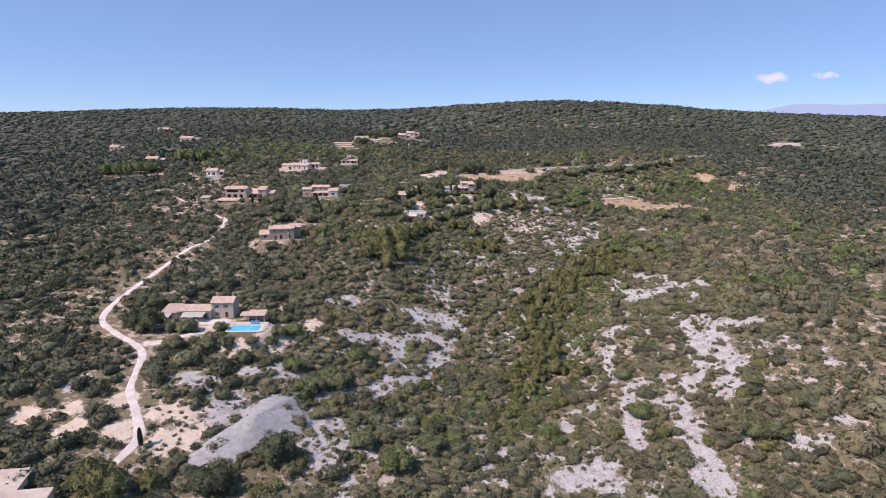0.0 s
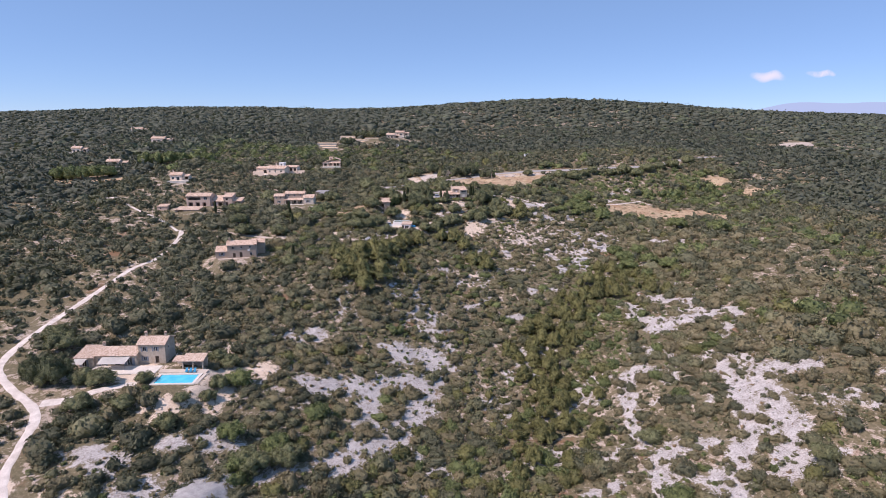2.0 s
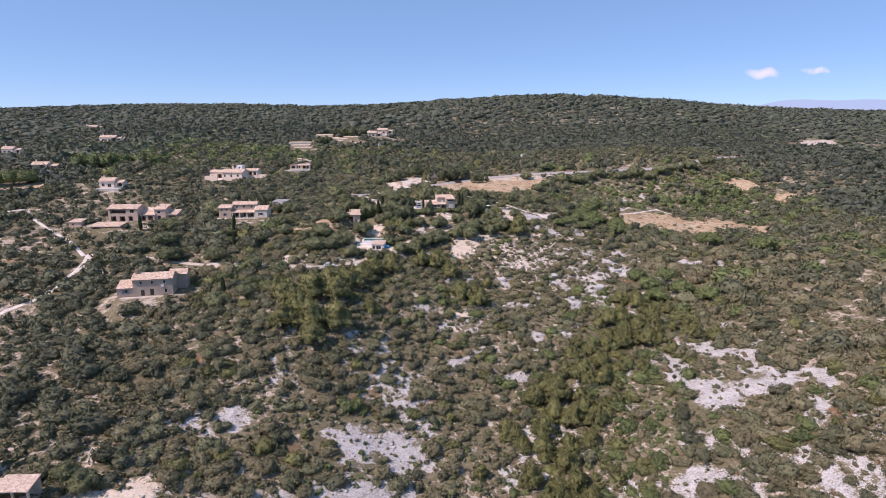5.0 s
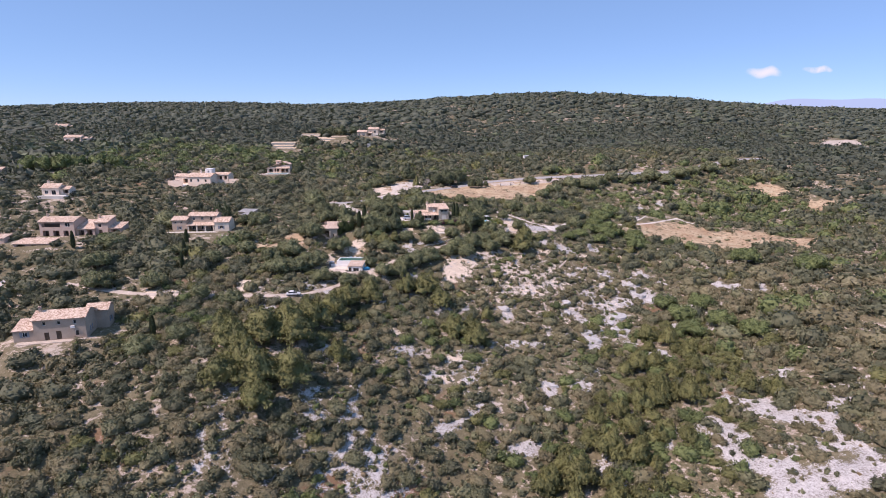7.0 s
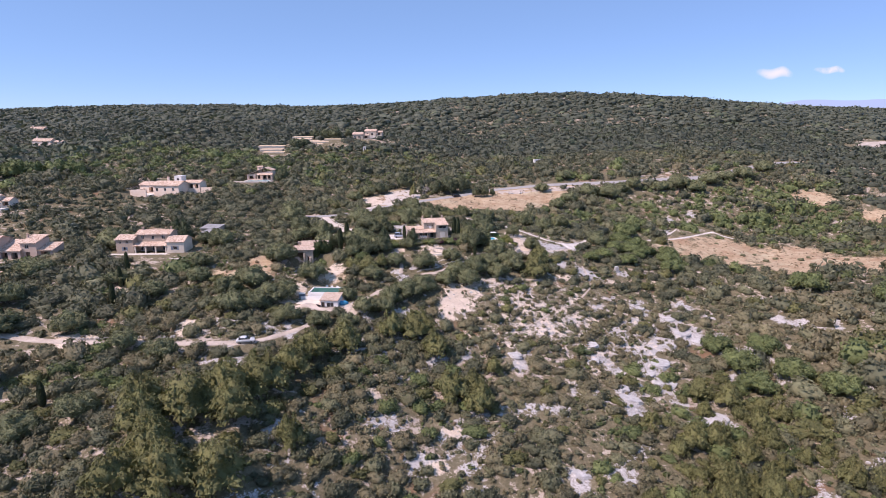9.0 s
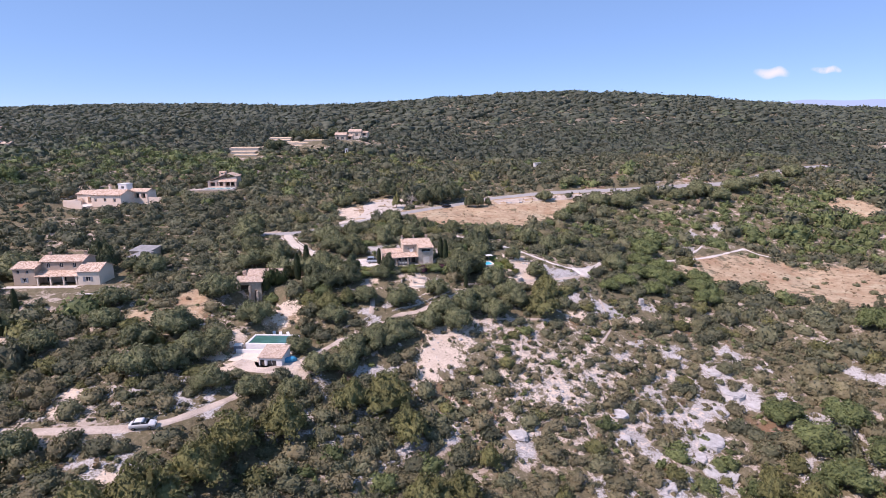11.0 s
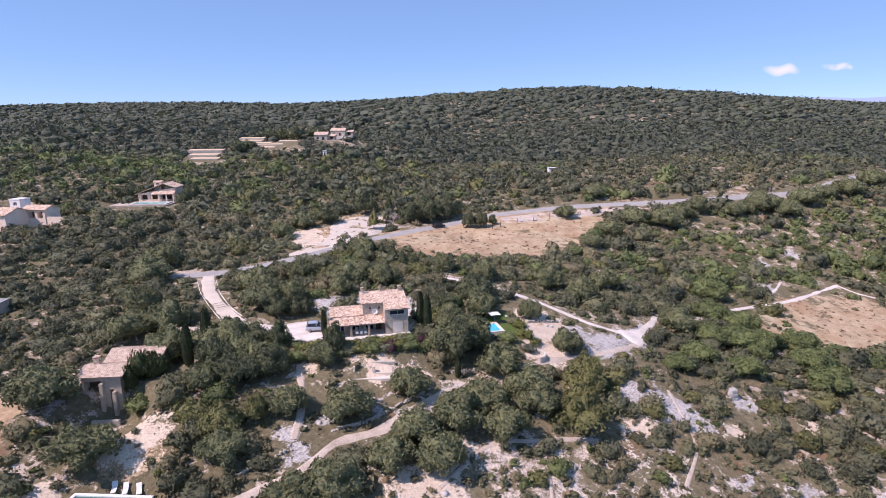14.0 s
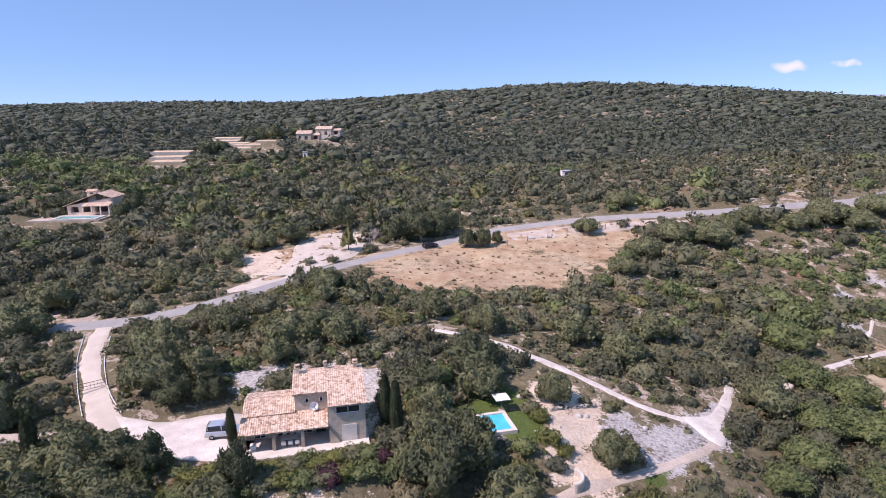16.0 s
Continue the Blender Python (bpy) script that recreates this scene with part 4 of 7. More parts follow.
def plant_all():
    pine = tree_kinds(PINE_CROWN, pine_leaves, 0.15, 0.85, 0.75, 0.05, 11, 0.42)
    oak = tree_kinds(TREE_CROWN, tree_leaves, 0.22, 1.0, 0.55, 0.07, 12)
    green = tree_kinds(TREE_CROWN, green_leaves, 0.22, 1.0, 0.55, 0.07, 13)
    for x, y, r, h in PINES:
        grow("pine_tree", pine, x, y, r * 1.15, h / 1.4, "yellow-green pine tree with a dense rounded crown", group="pines on the slope")
    for k, (x, y, r) in enumerate(VALLEY_PINES):
        for a, far, size in ((2.4 * k, 6.5, 0.68), (2.4 * k + 2.2, 8.5, 0.58), (2.4 * k + 4.1, 11.0, 0.5)):
            grow("pine_tree", pine, x + far * math.cos(a), y + far * math.sin(a), r * size, r * size * 1.3, "slender olive-green pine standing in the valley", group="pines in the valley")
    cedar = tree_kinds(PINE_CROWN[:3], juniper_leaves, 0.1, 0.85, 0.75, 0.05, 14, 0.5)
    for x, y, r, h in CEDARS:
        grow("cedar_tree", cedar, x, y, r, h / 1.4, "tall blue-green cedar standing beside a house", group="cedars")
    dark = tree_kinds(TREE_CROWN, dark_leaves, 0.22, 1.0, 0.55, 0.07, 16)
    for x, y, r, h in BIG_OAKS:
        grow("oak_tree", dark, x, y, r, h, "tall dark green oak with a dense crown", group="tall oaks")
    for x, y, r in VALLEY_PINES:
        grow("pine_tree", pine, x, y, r * 0.82, r * 1.0, "olive-green pine tree standing in the valley", group="pines in the valley")
    for k, (x, y, r) in enumerate(GARDEN_OAKS + SLOPE_OAKS):
        grow("oak_tree", oak, x, y, r, r * (1.2 if k < len(GARDEN_OAKS) else 1.0), "dark green holm oak in the villa garden", group="garden oaks")
    for x, y, r in WEST_OAKS:
        grow("oak_tree", oak, x, y, r, r * 0.9, "broad dark green holm oak among the houses", group="oaks among the houses")
    for x, y, r in GREEN_OAKS:
        grow("oak_tree", green, x, y, r, r * 0.85, "fresh green downy oak in a damp hollow", group="green oaks")
    for x, y, r in ROADSIDE_OAKS:
        grow("oak_tree", oak, x, y, r, r * 0.95, "dense dark oak tree beside the asphalt road", group="roadside oaks")
    for k, (x, y, r) in enumerate(VALLEY_OAKS):
        grow("oak_tree", green if k % 4 == 2 else oak, x, y, r, r * 0.85, "broad dark oak spreading on the stony slope", group="oaks on the stony slope")
    for x, y, r in WOOD_OAKS:
        grow("oak_tree", green, x, y, r, r * 1.15, "tall dark green oak in a belt of trees beside a meadow", group="belt of oaks")
    rng = np.random.default_rng(77)
    v, f = ICO[3]
    columns = []
    for k in range(3):
        d = v / np.linalg.norm(v, axis=1, keepdims=True)
        up = (d[:, 2] + 1) / 2
        wide = np.sin(np.clip(up, 0, 1) ** 0.75 * math.pi) ** 0.38 * rng.uniform(0.82, 1.0, len(d))
        flatd = d[:, :2] / (np.linalg.norm(d[:, :2], axis=1, keepdims=True) + 1e-6)
        body = np.column_stack([flatd * wide[:, None], 0.03 + 0.97 * up])
        h = rng.uniform(0.03, 1, 700)
        a = rng.uniform(0, 6.283, 700)
        w = np.sin(h**0.75 * math.pi) ** 0.38
        p = np.column_stack([np.cos(a) * w, np.sin(a) * w, h])
        n = np.column_stack([-np.sin(a), np.cos(a), np.zeros(700)]) * 0.16
        o = np.column_stack([np.cos(a), np.sin(a), np.zeros(700)]) * 0.10
        tri = np.stack([p + n, p - n, p + o + (0, 0, 0.05)], 1).reshape(-1, 3)
        ob = mesh_object("crown", np.concatenate([body, tri]), np.concatenate([f, len(body) + np.arange(2100).reshape(-1, 3)]), cypress_leaves)
        me = ob.data
        bpy.data.objects.remove(ob)
        columns.append((me, trunk_mesh(rng, 0.3, 0.18, 0)))
    for x, y, r, h in CYPRESSES:
        grow("cypress_tree", columns, x, y, r, h, "slim dark green columnar cypress", group="cypresses")
    juniper = tree_kinds(PINE_CROWN[3:6], juniper_leaves, 0.0, 0.8, 0.7, 0.05, 15, 0.58)
    for x, y, r, h in JUNIPERS:
        grow("juniper_tree", juniper, x, y, r * 1.1, h / 1.25, "dark pointed juniper in a row beside the road", group="junipers")


JUNIPERS = [(-9, 413.5, 1.7, 3.6), (-6, 412, 1.9, 4.4), (-3, 410, 1.8, 4.0), (0, 408, 2.0, 4.6), (3, 406, 1.8, 3.8), (6, 403, 1.9, 4.2), (9, 400, 1.8, 3.6), (12, 398, 1.7, 3.4),
            (-1, 463, 2.0, 7)]
plant_all()
OWN_TREES = [(x, y, r * 0.8) for x, y, r, *h in PINES + CEDARS + BIG_OAKS + VALLEY_PINES + GARDEN_OAKS + SLOPE_OAKS + WEST_OAKS + GREEN_OAKS + ROADSIDE_OAKS + CYPRESSES + JUNIPERS + WOOD_OAKS + VALLEY_OAKS]
# footprints that stay free of bushes: x, y, radius
CLEAR = [
    (345, 628, 14), (368, 645, 16), (385, 662, 14), (-225, 421, 6), (-163, 380, 5), (-257, 545, 7), (-328, 640, 7), (-294, 488, 4), (-33, 288.5, 4),
    (-39, 288, 3.5), (-44, 287.5, 3), (-14, 308, 3), (-36, 361.5, 4), (-68, 168, 4), (-90, 455, 8), (-80, 456, 7), (6, 359, 8), (10, 361, 6),
    (0, 358, 6), (-8, 358, 7), (29, 364, 5.5), (24, 362, 3), (3, 351, 5), (11, 352, 5), (-3, 350, 3), (44, 364, 5), (50, 364, 4),
    (38, 362, 5),
]
CLEAR += [
    (38, 370, 4), (47, 357, 2), (0, 341, 2), (8, 342, 4), (-88, 180, 9), (-78, 181, 8), (-97, 178, 7), (-68, 174, 8.5), (-63, 170, 5),
    (-84, 259, 8), (-76, 263, 7), (-90, 256, 5), (-133, 337, 9), (-118, 341, 9), (-124, 330, 8), (-88, 348, 8), (-76, 348, 8), (-70, 339, 7),
    (-82, 341, 7), (-28, 343, 8), (-33, 342, 5), (-20, 318, 8), (-18, 310, 6), (-24, 319, 5), (-118, 430, 10), (-108, 434, 9), (-127, 424, 8),
    (-119, 419, 6),
]
CLEAR += [
    (-112, 419, 5), (-130, 432, 6), (-91, 450, 8), (-82, 450, 7), (-97, 453, 6), (69.5, 526, 3), (-44, 558, 3), (-85, 468, 8), (-86, 461, 8), (-84, 454, 8), (-78, 457, 6),
    (-52, 603, 10), (-44, 612, 8), (-50, 594, 7), (-12, 440, 12), (-14, 452, 8), (-20, 410, 4),
]
CLEAR += [
    (-72, 362, 5.5), (-71, 357, 3.5), (-132, 323, 9), (-144, 322, 5), (-125, 326, 5), (-131, 316, 6), (-122, 416, 6), (-128, 418, 6), (-30, 333, 4), (-27, 331, 4), (-26, 334, 4),
    (-90, 338, 5), (-80, 336, 5), (-72, 334, 5), (-71, 328, 5), (-66, 333, 5), (-86, 250, 3), (-78, 252, 3), (-24, 311, 4), (-10, 313, 3),
]
TERRACES = [(-93, 546, 7), (-106, 556, 9), (-110, 564, 10), (-112, 573, 8), (-81, 548, 5), (-67, 576, 7), (-74, 582, 11), (-78, 588, 11), (-74, 596, 12), (-70, 604, 8), (-88, 598, 8), (-97, 606, 9), (-99, 613, 8),
            (-94, 538, 6), (-106, 545, 8), (-72, 570, 9), (-98, 594, 7)]


def scatter(spacing, box, seed):
    rng = np.random.default_rng(seed)
    x, y = np.meshgrid(np.arange(box[0], box[1], spacing), np.arange(box[2], box[3], spacing * 0.87), indexing="ij")
    x = x + (np.arange(x.shape[1]) % 2)[None] * spacing / 2
    x, y = x.ravel(), y.ravel()
    x, y = x + rng.uniform(-0.42, 0.42, len(x)) * spacing, y + rng.uniform(-0.42, 0.42, len(y)) * spacing
    seen = (x > -0.83 * y - 25) & (x < 0.83 * y + 45) & (y > 62)
    x, y = x[seen], y[seen]
    reach = np.maximum(np.maximum(np.abs(x - 12) / 0.8, y - 299), 52)
    return x, y, reach, rng


def sow(near, far, spacing, box, radius, seed, cover):
    """Bushes between two distances: rows for thicket() and a kind for each."""
    x, y, reach, rng = scatter(spacing, box, seed)
    keep = (reach >= near) & (reach < far)
    x, y = x[keep], y[keep]
    stone = np.maximum(spots(x, y, STONE_WEST + STONE_EAST + STONE_MIDDLE + STONE_NORTH, 0.6), spots(x, y, MARL, 0.6))
    open_ground = np.maximum(spots(x, y, STRAW, 0.5), spots(x, y, LAWN, 0.5))
    lush = grain(x, y, 40, 3)
    r = radius * np.clip(np.exp(rng.normal(-0.12, 0.62 if near > 250 else 0.48, len(x))), 0.3, 2.3) * (0.6 + 0.8 * lush)
    if near > 440:  # here and there a tall tree on the skyline
        r *= np.where(rng.random(len(x)) < 0.035, 1.9, 1.0)
    if near < 90:
        r = np.minimum(r, 2.9)
    r *= 1 + 0.5 * np.exp(-(((x + 235) / 45) ** 2 + ((y - 455) / 45) ** 2))
    r *= 1 - 0.28 * np.exp(-(((x - 50) / 30) ** 2 + ((y - 322) / 26) ** 2)) - 0.2 * np.exp(-(((x - 10) / 25) ** 2 + ((y - 250) / 30) ** 2))
    marly = spots(x, y, MARL, 0.6)
    chance = cover - 0.55 * stone - np.where(y < 150, 0.0, 0.4) * marly - 0.30 * (grain(x, y, 11, 21) < 0.43) * (x > -75) * (y < 362) - 0.45 * (grain(x, y, 7, 52) < 0.5) * (stone > 0.3)
    chance += 0.35 * (x < -40) * np.clip((700 - y) / 200, 0, 1) * (y > 190)
    keep = (rng.random(len(x)) < chance) & (open_ground < 0.45) & (to_lines(x, y) > np.where((x < -90) & (y > 205), 0.2, 0.8) * r)
    keep &= spots(x, y, CLEAR, 0.01) < 0.5
    keep &= spots(x, y, OWN_TREES, 0.01) < 0.5
    keep &= spots(x, y, TERRACES, 0.4) < 0.5
    x, y, r, lush = x[keep], y[keep], r[keep], lush[keep]
    if len(x) < 12000:  # drop the small plants that a large one swallows
        shown = np.ones(len(x), bool)
        for k in np.argsort(-r)[: len(x) // 2]:
            if shown[k]:
                near_by = np.where((np.abs(x - x[k]) < r[k]) & (np.abs(y - y[k]) < r[k]))[0]
                gone = near_by[(np.hypot(x[near_by] - x[k], y[near_by] - y[k]) < 0.8 * r[k] - 0.35 * r[near_by]) & (r[near_by] < r[k])]
                shown[gone] = False
        x, y, r, lush = x[shown], y[shown], r[shown], lush[shown]
    tall = (0.75 + 0.5 * rng.random(len(x)) + 0.25 * lush) * (0.56 if near > 400 else 0.72 if near > 200 else 0.9)
    rows = np.column_stack([x, y, ground_many(x, y) - 0.12 * r, r, tall, rng.uniform(0, 6.283, len(x)), shape_for(r, rng), rng.uniform(0.8, 1.3, len(x))])
    damp = np.exp(-(((x - 33 - (y - 180) * 0.42) / 18) ** 2)) * (y < 300) * (y > 130)  # the valley floor
    damp = np.maximum(damp, np.exp(-(((x - 150) / 60) ** 2 + ((y - 440) / 38) ** 2)) * 0.9)
    damp = np.maximum(damp, np.exp(-(((x + 170) / 110) ** 2 + ((y - 520) / 60) ** 2)) * 0.8)
    pick = rng.random(len(x)) * 0.55 + grain(x, y, 30, 44) * 0.45
    pick = pick - 0.28 * (x < -80)
    kind = np.where(pick < 0.50, 0, np.where(pick < 0.72, 1, np.where(pick < 0.78, 3, 2)))
    dry = (x > 45) & (y < 330) & (rng.random(len(x)) < 0.28)
    kind = np.where(dry, 1, kind)
    kind = np.where((kind == 1) & (y > 335) & (rng.random(len(x)) < 0.7), 0, kind)
    if near > 140:  # the distant woods are greener
        kind = np.where((kind == 1) & (rng.random(len(x)) < 0.6), np.where(rng.random(len(x)) < 0.5, 0, 2), kind)
    kind = np.where(damp > rng.random(len(x)) * 1.1, np.where(y < 300, np.where(rng.random(len(x)) < 0.5, 3, 2), 2), kind)
    return rows, kind


LEAVES = [(oak_leaves, "dark grey-green holm oak"), (scrub_leaves, "parched olive-brown garrigue"), (green_leaves, "fresh green oak"), (pine_leaves, "yellow-green juniper and pine")]
for title, protos, args in (
    ("shrubs", BUSH_NEAR, (0, 96, 3.2, (-120, 140, 60, 415), 2.05, 101, 0.94)),
    ("thicket", BUSH_MID, (96, 150, 3.3, (-200, 200, 60, 500), 2.0, 102, 0.95)),
    ("woods", BUSH_FAR, (150, 260, 4.1, (-300, 300, 60, 620), 2.35, 107, 0.96)),
    ("far_woods", BUSH_DISTANT, (260, 440, 4.3, (-600, 600, 200, 800), 2.9, 103, 1.1)),
    ("remote_woods", BUSH_REMOTE, (440, 5000, 6.0, (-1150, 1250, 300, 1300), 4.3, 104, 1.2)),
):
    rows, kind = sow(*args)
    for k, (mat, words) in enumerate(LEAVES):
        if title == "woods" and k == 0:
            mat = darker_oak_leaves
        # distant plants take the leaf tones that carry the haze
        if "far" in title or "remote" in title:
            mat, words = (hazed_canopy_leaves, "haze-tinted grey-green holm oak wood") if k in (0, 1, 3) else (hazed_green_canopy, words)
        mine = rows[kind == k]
        if k == 0 and title in ("shrubs", "thicket"):  # some stand darker than the rest, nearly all west of x -55
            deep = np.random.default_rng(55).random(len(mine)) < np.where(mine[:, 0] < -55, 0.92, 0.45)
            thicket(title, protos, mine[deep], darker_oak_leaves, "deep green holm oak bushes covering the hillside")
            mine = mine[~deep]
        thicket(title, protos, mine, mat, f"{words} bushes covering the hillside")


def sow_surroundings():
    """The same scrub goes on beside and behind the camera's way."""
    rng = np.random.default_rng(109)
    x, y = rng.uniform(-330, 330, 6000), rng.uniform(-90, 380, 6000)
    r = 2.6 * np.exp(rng.normal(0, 0.35, len(x)))
    keep = ~((x > -0.83 * y - 25) & (x < 0.83 * y + 45) & (y > 62)) & (spots(x, y, CLEAR, 0.01) < 0.5) & (to_lines(x, y) > 2.0)
    keep &= np.hypot(x + 88, y - 94) > 14
    x, y, r = x[keep], y[keep], r[keep]
    rows = np.column_stack([x, y, ground_many(x, y) - 0.2, r, rng.uniform(0.7, 1.1, len(x)), rng.uniform(0, 6.283, len(x)), rng.integers(0, 8, len(x))])
    thicket("scrub", BUSH_REMOTE, rows, oak_leaves, "low dark holm oak scrub around the valley")


sow_surroundings()


def sow_low_scrub():
    """The knee-high scrub that closes the gaps between the bushes."""
    x, y, reach, rng = scatter(2.15, (-140, 150, 95, 425), 108)
    bare = np.maximum(np.maximum(spots(x, y, STONE_WEST + STONE_EAST + STONE_MIDDLE + STONE_NORTH, 0.6), spots(x, y, MARL, 0.6)), np.maximum(spots(x, y, STRAW, 0.5), spots(x, y, LAWN, 0.5)))
    gap = grain(x, y, 6, 61) < 0.36
    keep = (reach < 118) & (rng.random(len(x)) < np.where(bare > 0.35, 0.2, np.where(gap, 0.25, 0.82 - 0.10 * np.exp(-(((x - 42) / 34) ** 2 + ((y - 318) / 26) ** 2))))) & (to_lines(x, y) > 0.7) & (spots(x, y, CLEAR, 0.01) < 0.5)
    keep &= spots(x, y, OWN_TREES, 0.01) < 0.5
    x, y = x[keep], y[keep]
    r = 0.55 + 0.65 * rng.random(len(x)) ** 1.4
    rows = np.column_stack([x, y, ground_many(x, y) - 0.12 * r, r, rng.uniform(0.7, 1.15, len(x)), rng.uniform(0, 6.283, len(x)), rng.integers(0, 4, len(x)), rng.uniform(0.8, 1.3, len(x))])
    pick = rng.random(len(x)) * 0.6 + grain(x, y, 25, 62) * 0.4
    pick = np.where((pick >= 0.5) & (pick < 0.68) & (y > 335), 0.2, pick)
    pick = np.where((np.hypot(x - 42, y - 320) < 26) & (rng.random(len(x)) < 0.5), 0.6, pick)  # grey rosemary on the open slope
    for lo, hi, mat, words in ((0.0, 0.25, darker_oak_leaves, "knee-high deep green kermes oak scrub"), (0.25, 0.5, oak_leaves, "knee-high grey-green kermes oak scrub"), (0.5, 0.68, scrub_leaves, "low dry rosemary and thyme scrub"), (0.68, 2.0, green_leaves, "low green oak seedlings")):
        thicket("low_scrub", BUSH_MID, rows[(pick >= lo) & (pick < hi)], mat, words + " between the bushes")


sow_low_scrub()


def sow_tufts():
    """Small dry plants on the bare ground near the path."""
    x, y, reach, rng = scatter(2.2, (-95, 115, 95, 400), 105)
    bare = np.maximum(spots(x, y, STONE_WEST + STONE_EAST + STONE_MIDDLE + STONE_NORTH, 0.6), spots(x, y, MARL, 0.6))
    gap = grain(x, y, 11, 21) < 0.45
    keep = (reach < 105) & (rng.random(len(x)) < np.where(bare > 0.3, 0.5, np.where(gap | (np.hypot(x - 42, y - 318) < 32), 0.9, 0.12))) & (to_lines(x, y) > 0.3) & (spots(x, y, CLEAR, 0.01) < 0.5)
    x, y = x[keep], y[keep]
    r = 0.2 + 0.85 * rng.random(len(x)) ** 1.6
    rows = np.column_stack([x, y, ground_many(x, y) - 0.05, r, rng.uniform(0.6, 1.1, len(x)), rng.uniform(0, 6.283, len(x)), rng.integers(0, 8, len(x))])
    pick = rng.random(len(x))
    for lo, hi, mat, words in ((0.0, 0.45, scrub_leaves, "small olive-brown thyme cushions"), (0.45, 0.75, oak_leaves, "small dark kermes oak cushions"), (0.75, 1.0, straw_tufts, "dry yellow grass tufts")):
        thicket("herb_tufts", TUFT, rows[(pick >= lo) & (pick < hi)], mat, words + " on the stony ground")
    x, y, reach, rng = scatter(2.2, (-40, 240, 345, 475), 106)
    keep = (spots(x, y, STRAW, 0.5) > 0.5) & (rng.random(len(x)) < 0.5) & (to_lines(x, y) > 0.3)
    x, y = x[keep], y[keep]
    r = rng.uniform(0.3, 0.8, len(x))
    rows = np.column_stack([x, y, ground_many(x, y) - 0.05, r, rng.uniform(0.3, 0.7, len(x)), rng.uniform(0, 6.283, len(x)), rng.integers(0, 8, len(x))])
    thicket("meadow_grass", TUFT, rows, straw_tufts, "dry tan grass clumps on the mown meadow")


sow_tufts()

# ---- houses ----
def box_bm(bm, x0, x1, y0, y1, z0, z1, soft=0.0):
    made = bmesh.ops.create_cube(bm, size=1.0)["verts"]
    for v in made:
        v.co = Vector((x0 if v.co.x < 0 else x1, y0 if v.co.y < 0 else y1, z0 if v.co.z < 0 else z1))
    if soft:
        bmesh.ops.bevel(bm, geom=list({e for v in made for e in v.link_edges}), offset=soft, segments=2, affect="EDGES")
    return made


def part(name, bm, mat, parent, label="", smooth=False):
    bmesh.ops.recalc_face_normals(bm, faces=bm.faces)
    me = bpy.data.meshes.new(name)
    bm.to_mesh(me)
    bm.free()
    me.materials.append(mat)
    if smooth:
        me.polygons.foreach_set("use_smooth", [True] * len(me.polygons))
    ob = new(name, me)
    ob.parent = parent
    return tagged(ob, label) if label else ob


def box_part(name, parent, mat, x0, x1, y0, y1, z0, z1, soft=0.02, label=""):
    bm = bmesh.new()
    box_bm(bm, x0, x1, y0, y1, z0, z1, soft)
    return part(name, bm, mat, parent, label)


def base_of(name, x, y, z, turn, label, category, group=""):
    ob = new(name)
    ob.matrix_world = pose(x, y, z, 0, 0, turn)
    return tagged(ob, label, category, group)


SIDES = {  # of a block: start corner, way along, way inwards
    "front": (lambda b: (Vector((b[0], b[2], 0)), Vector((1, 0, 0)), Vector((0, 1, 0)), b[1] - b[0])),
    "right": (lambda b: (Vector((b[1], b[2], 0)), Vector((0, 1, 0)), Vector((-1, 0, 0)), b[3] - b[2])),
    "back": (lambda b: (Vector((b[1], b[3], 0)), Vector((-1, 0, 0)), Vector((0, -1, 0)), b[1] - b[0])),
    "left": (lambda b: (Vector((b[0], b[3], 0)), Vector((0, -1, 0)), Vector((1, 0, 0)), b[3] - b[2])),
}


def opening_parts(parent, start, way, inward, u, v, w, h, kind, shutter_mat):
    """A window or door set into its reveal."""
    depth = inward * 0.22
    up = Vector((0, 0, 1))

    def slab(bm, u0, u1, v0, v1, d0, d1):
        c = [start + way * a + up * b + inward * d for d in (d0, d1) for a, b in ((u0, v0), (u1, v0), (u1, v1), (u0, v1))]
        q = [bm.verts.new(p) for p in c]
        for f in ((0, 1, 2, 3), (4, 5, 6, 7), (0, 1, 5, 4), (1, 2, 6, 5), (2, 3, 7, 6), (3, 0, 4, 7)):
            bm.faces.new([q[k] for k in f])

    # Dark sheet 1.6 m in, standing for the shade inside an open recess.
    if kind in ("void",):
        bm = bmesh.new()
        slab(bm, u, u + w, v, v + h, 1.6, 1.7)
        part("recess_wall", bm, dark_wood, parent)
        return
    bm = bmesh.new()
    t = 0.07
    for a in ((u, u + t, v, v + h), (u + w - t, u + w, v, v + h), (u + t, u + w - t, v, v + t), (u + t, u + w - t, v + h - t, v + h)):
        slab(bm, *a, 0.16, 0.24)
    if w > 0.8:
        slab(bm, u + w / 2 - 0.03, u + w / 2 + 0.03, v + t, v + h - t, 0.17, 0.23)
    frame_ob = part("door_frame" if kind == "door" else "window_frame", bm, white_paint if kind != "door" else dark_wood, parent)
    bm = bmesh.new()
    slab(bm, u + t, u + w - t, v + t, v + h - t, 0.19, 0.21)
    part("leaf" if kind == "door" else "pane", bm, dark_wood if kind == "door" else window_glass, frame_ob)
    if kind == "shutters":
        for u0 in (u - w / 2 - 0.02, u + w + 0.02):
            bm = bmesh.new()
            slab(bm, u0, u0 + w / 2, v - 0.03, v + h + 0.03, -0.05, -0.005)
            part("shutter", bm, shutter_mat, frame_ob)


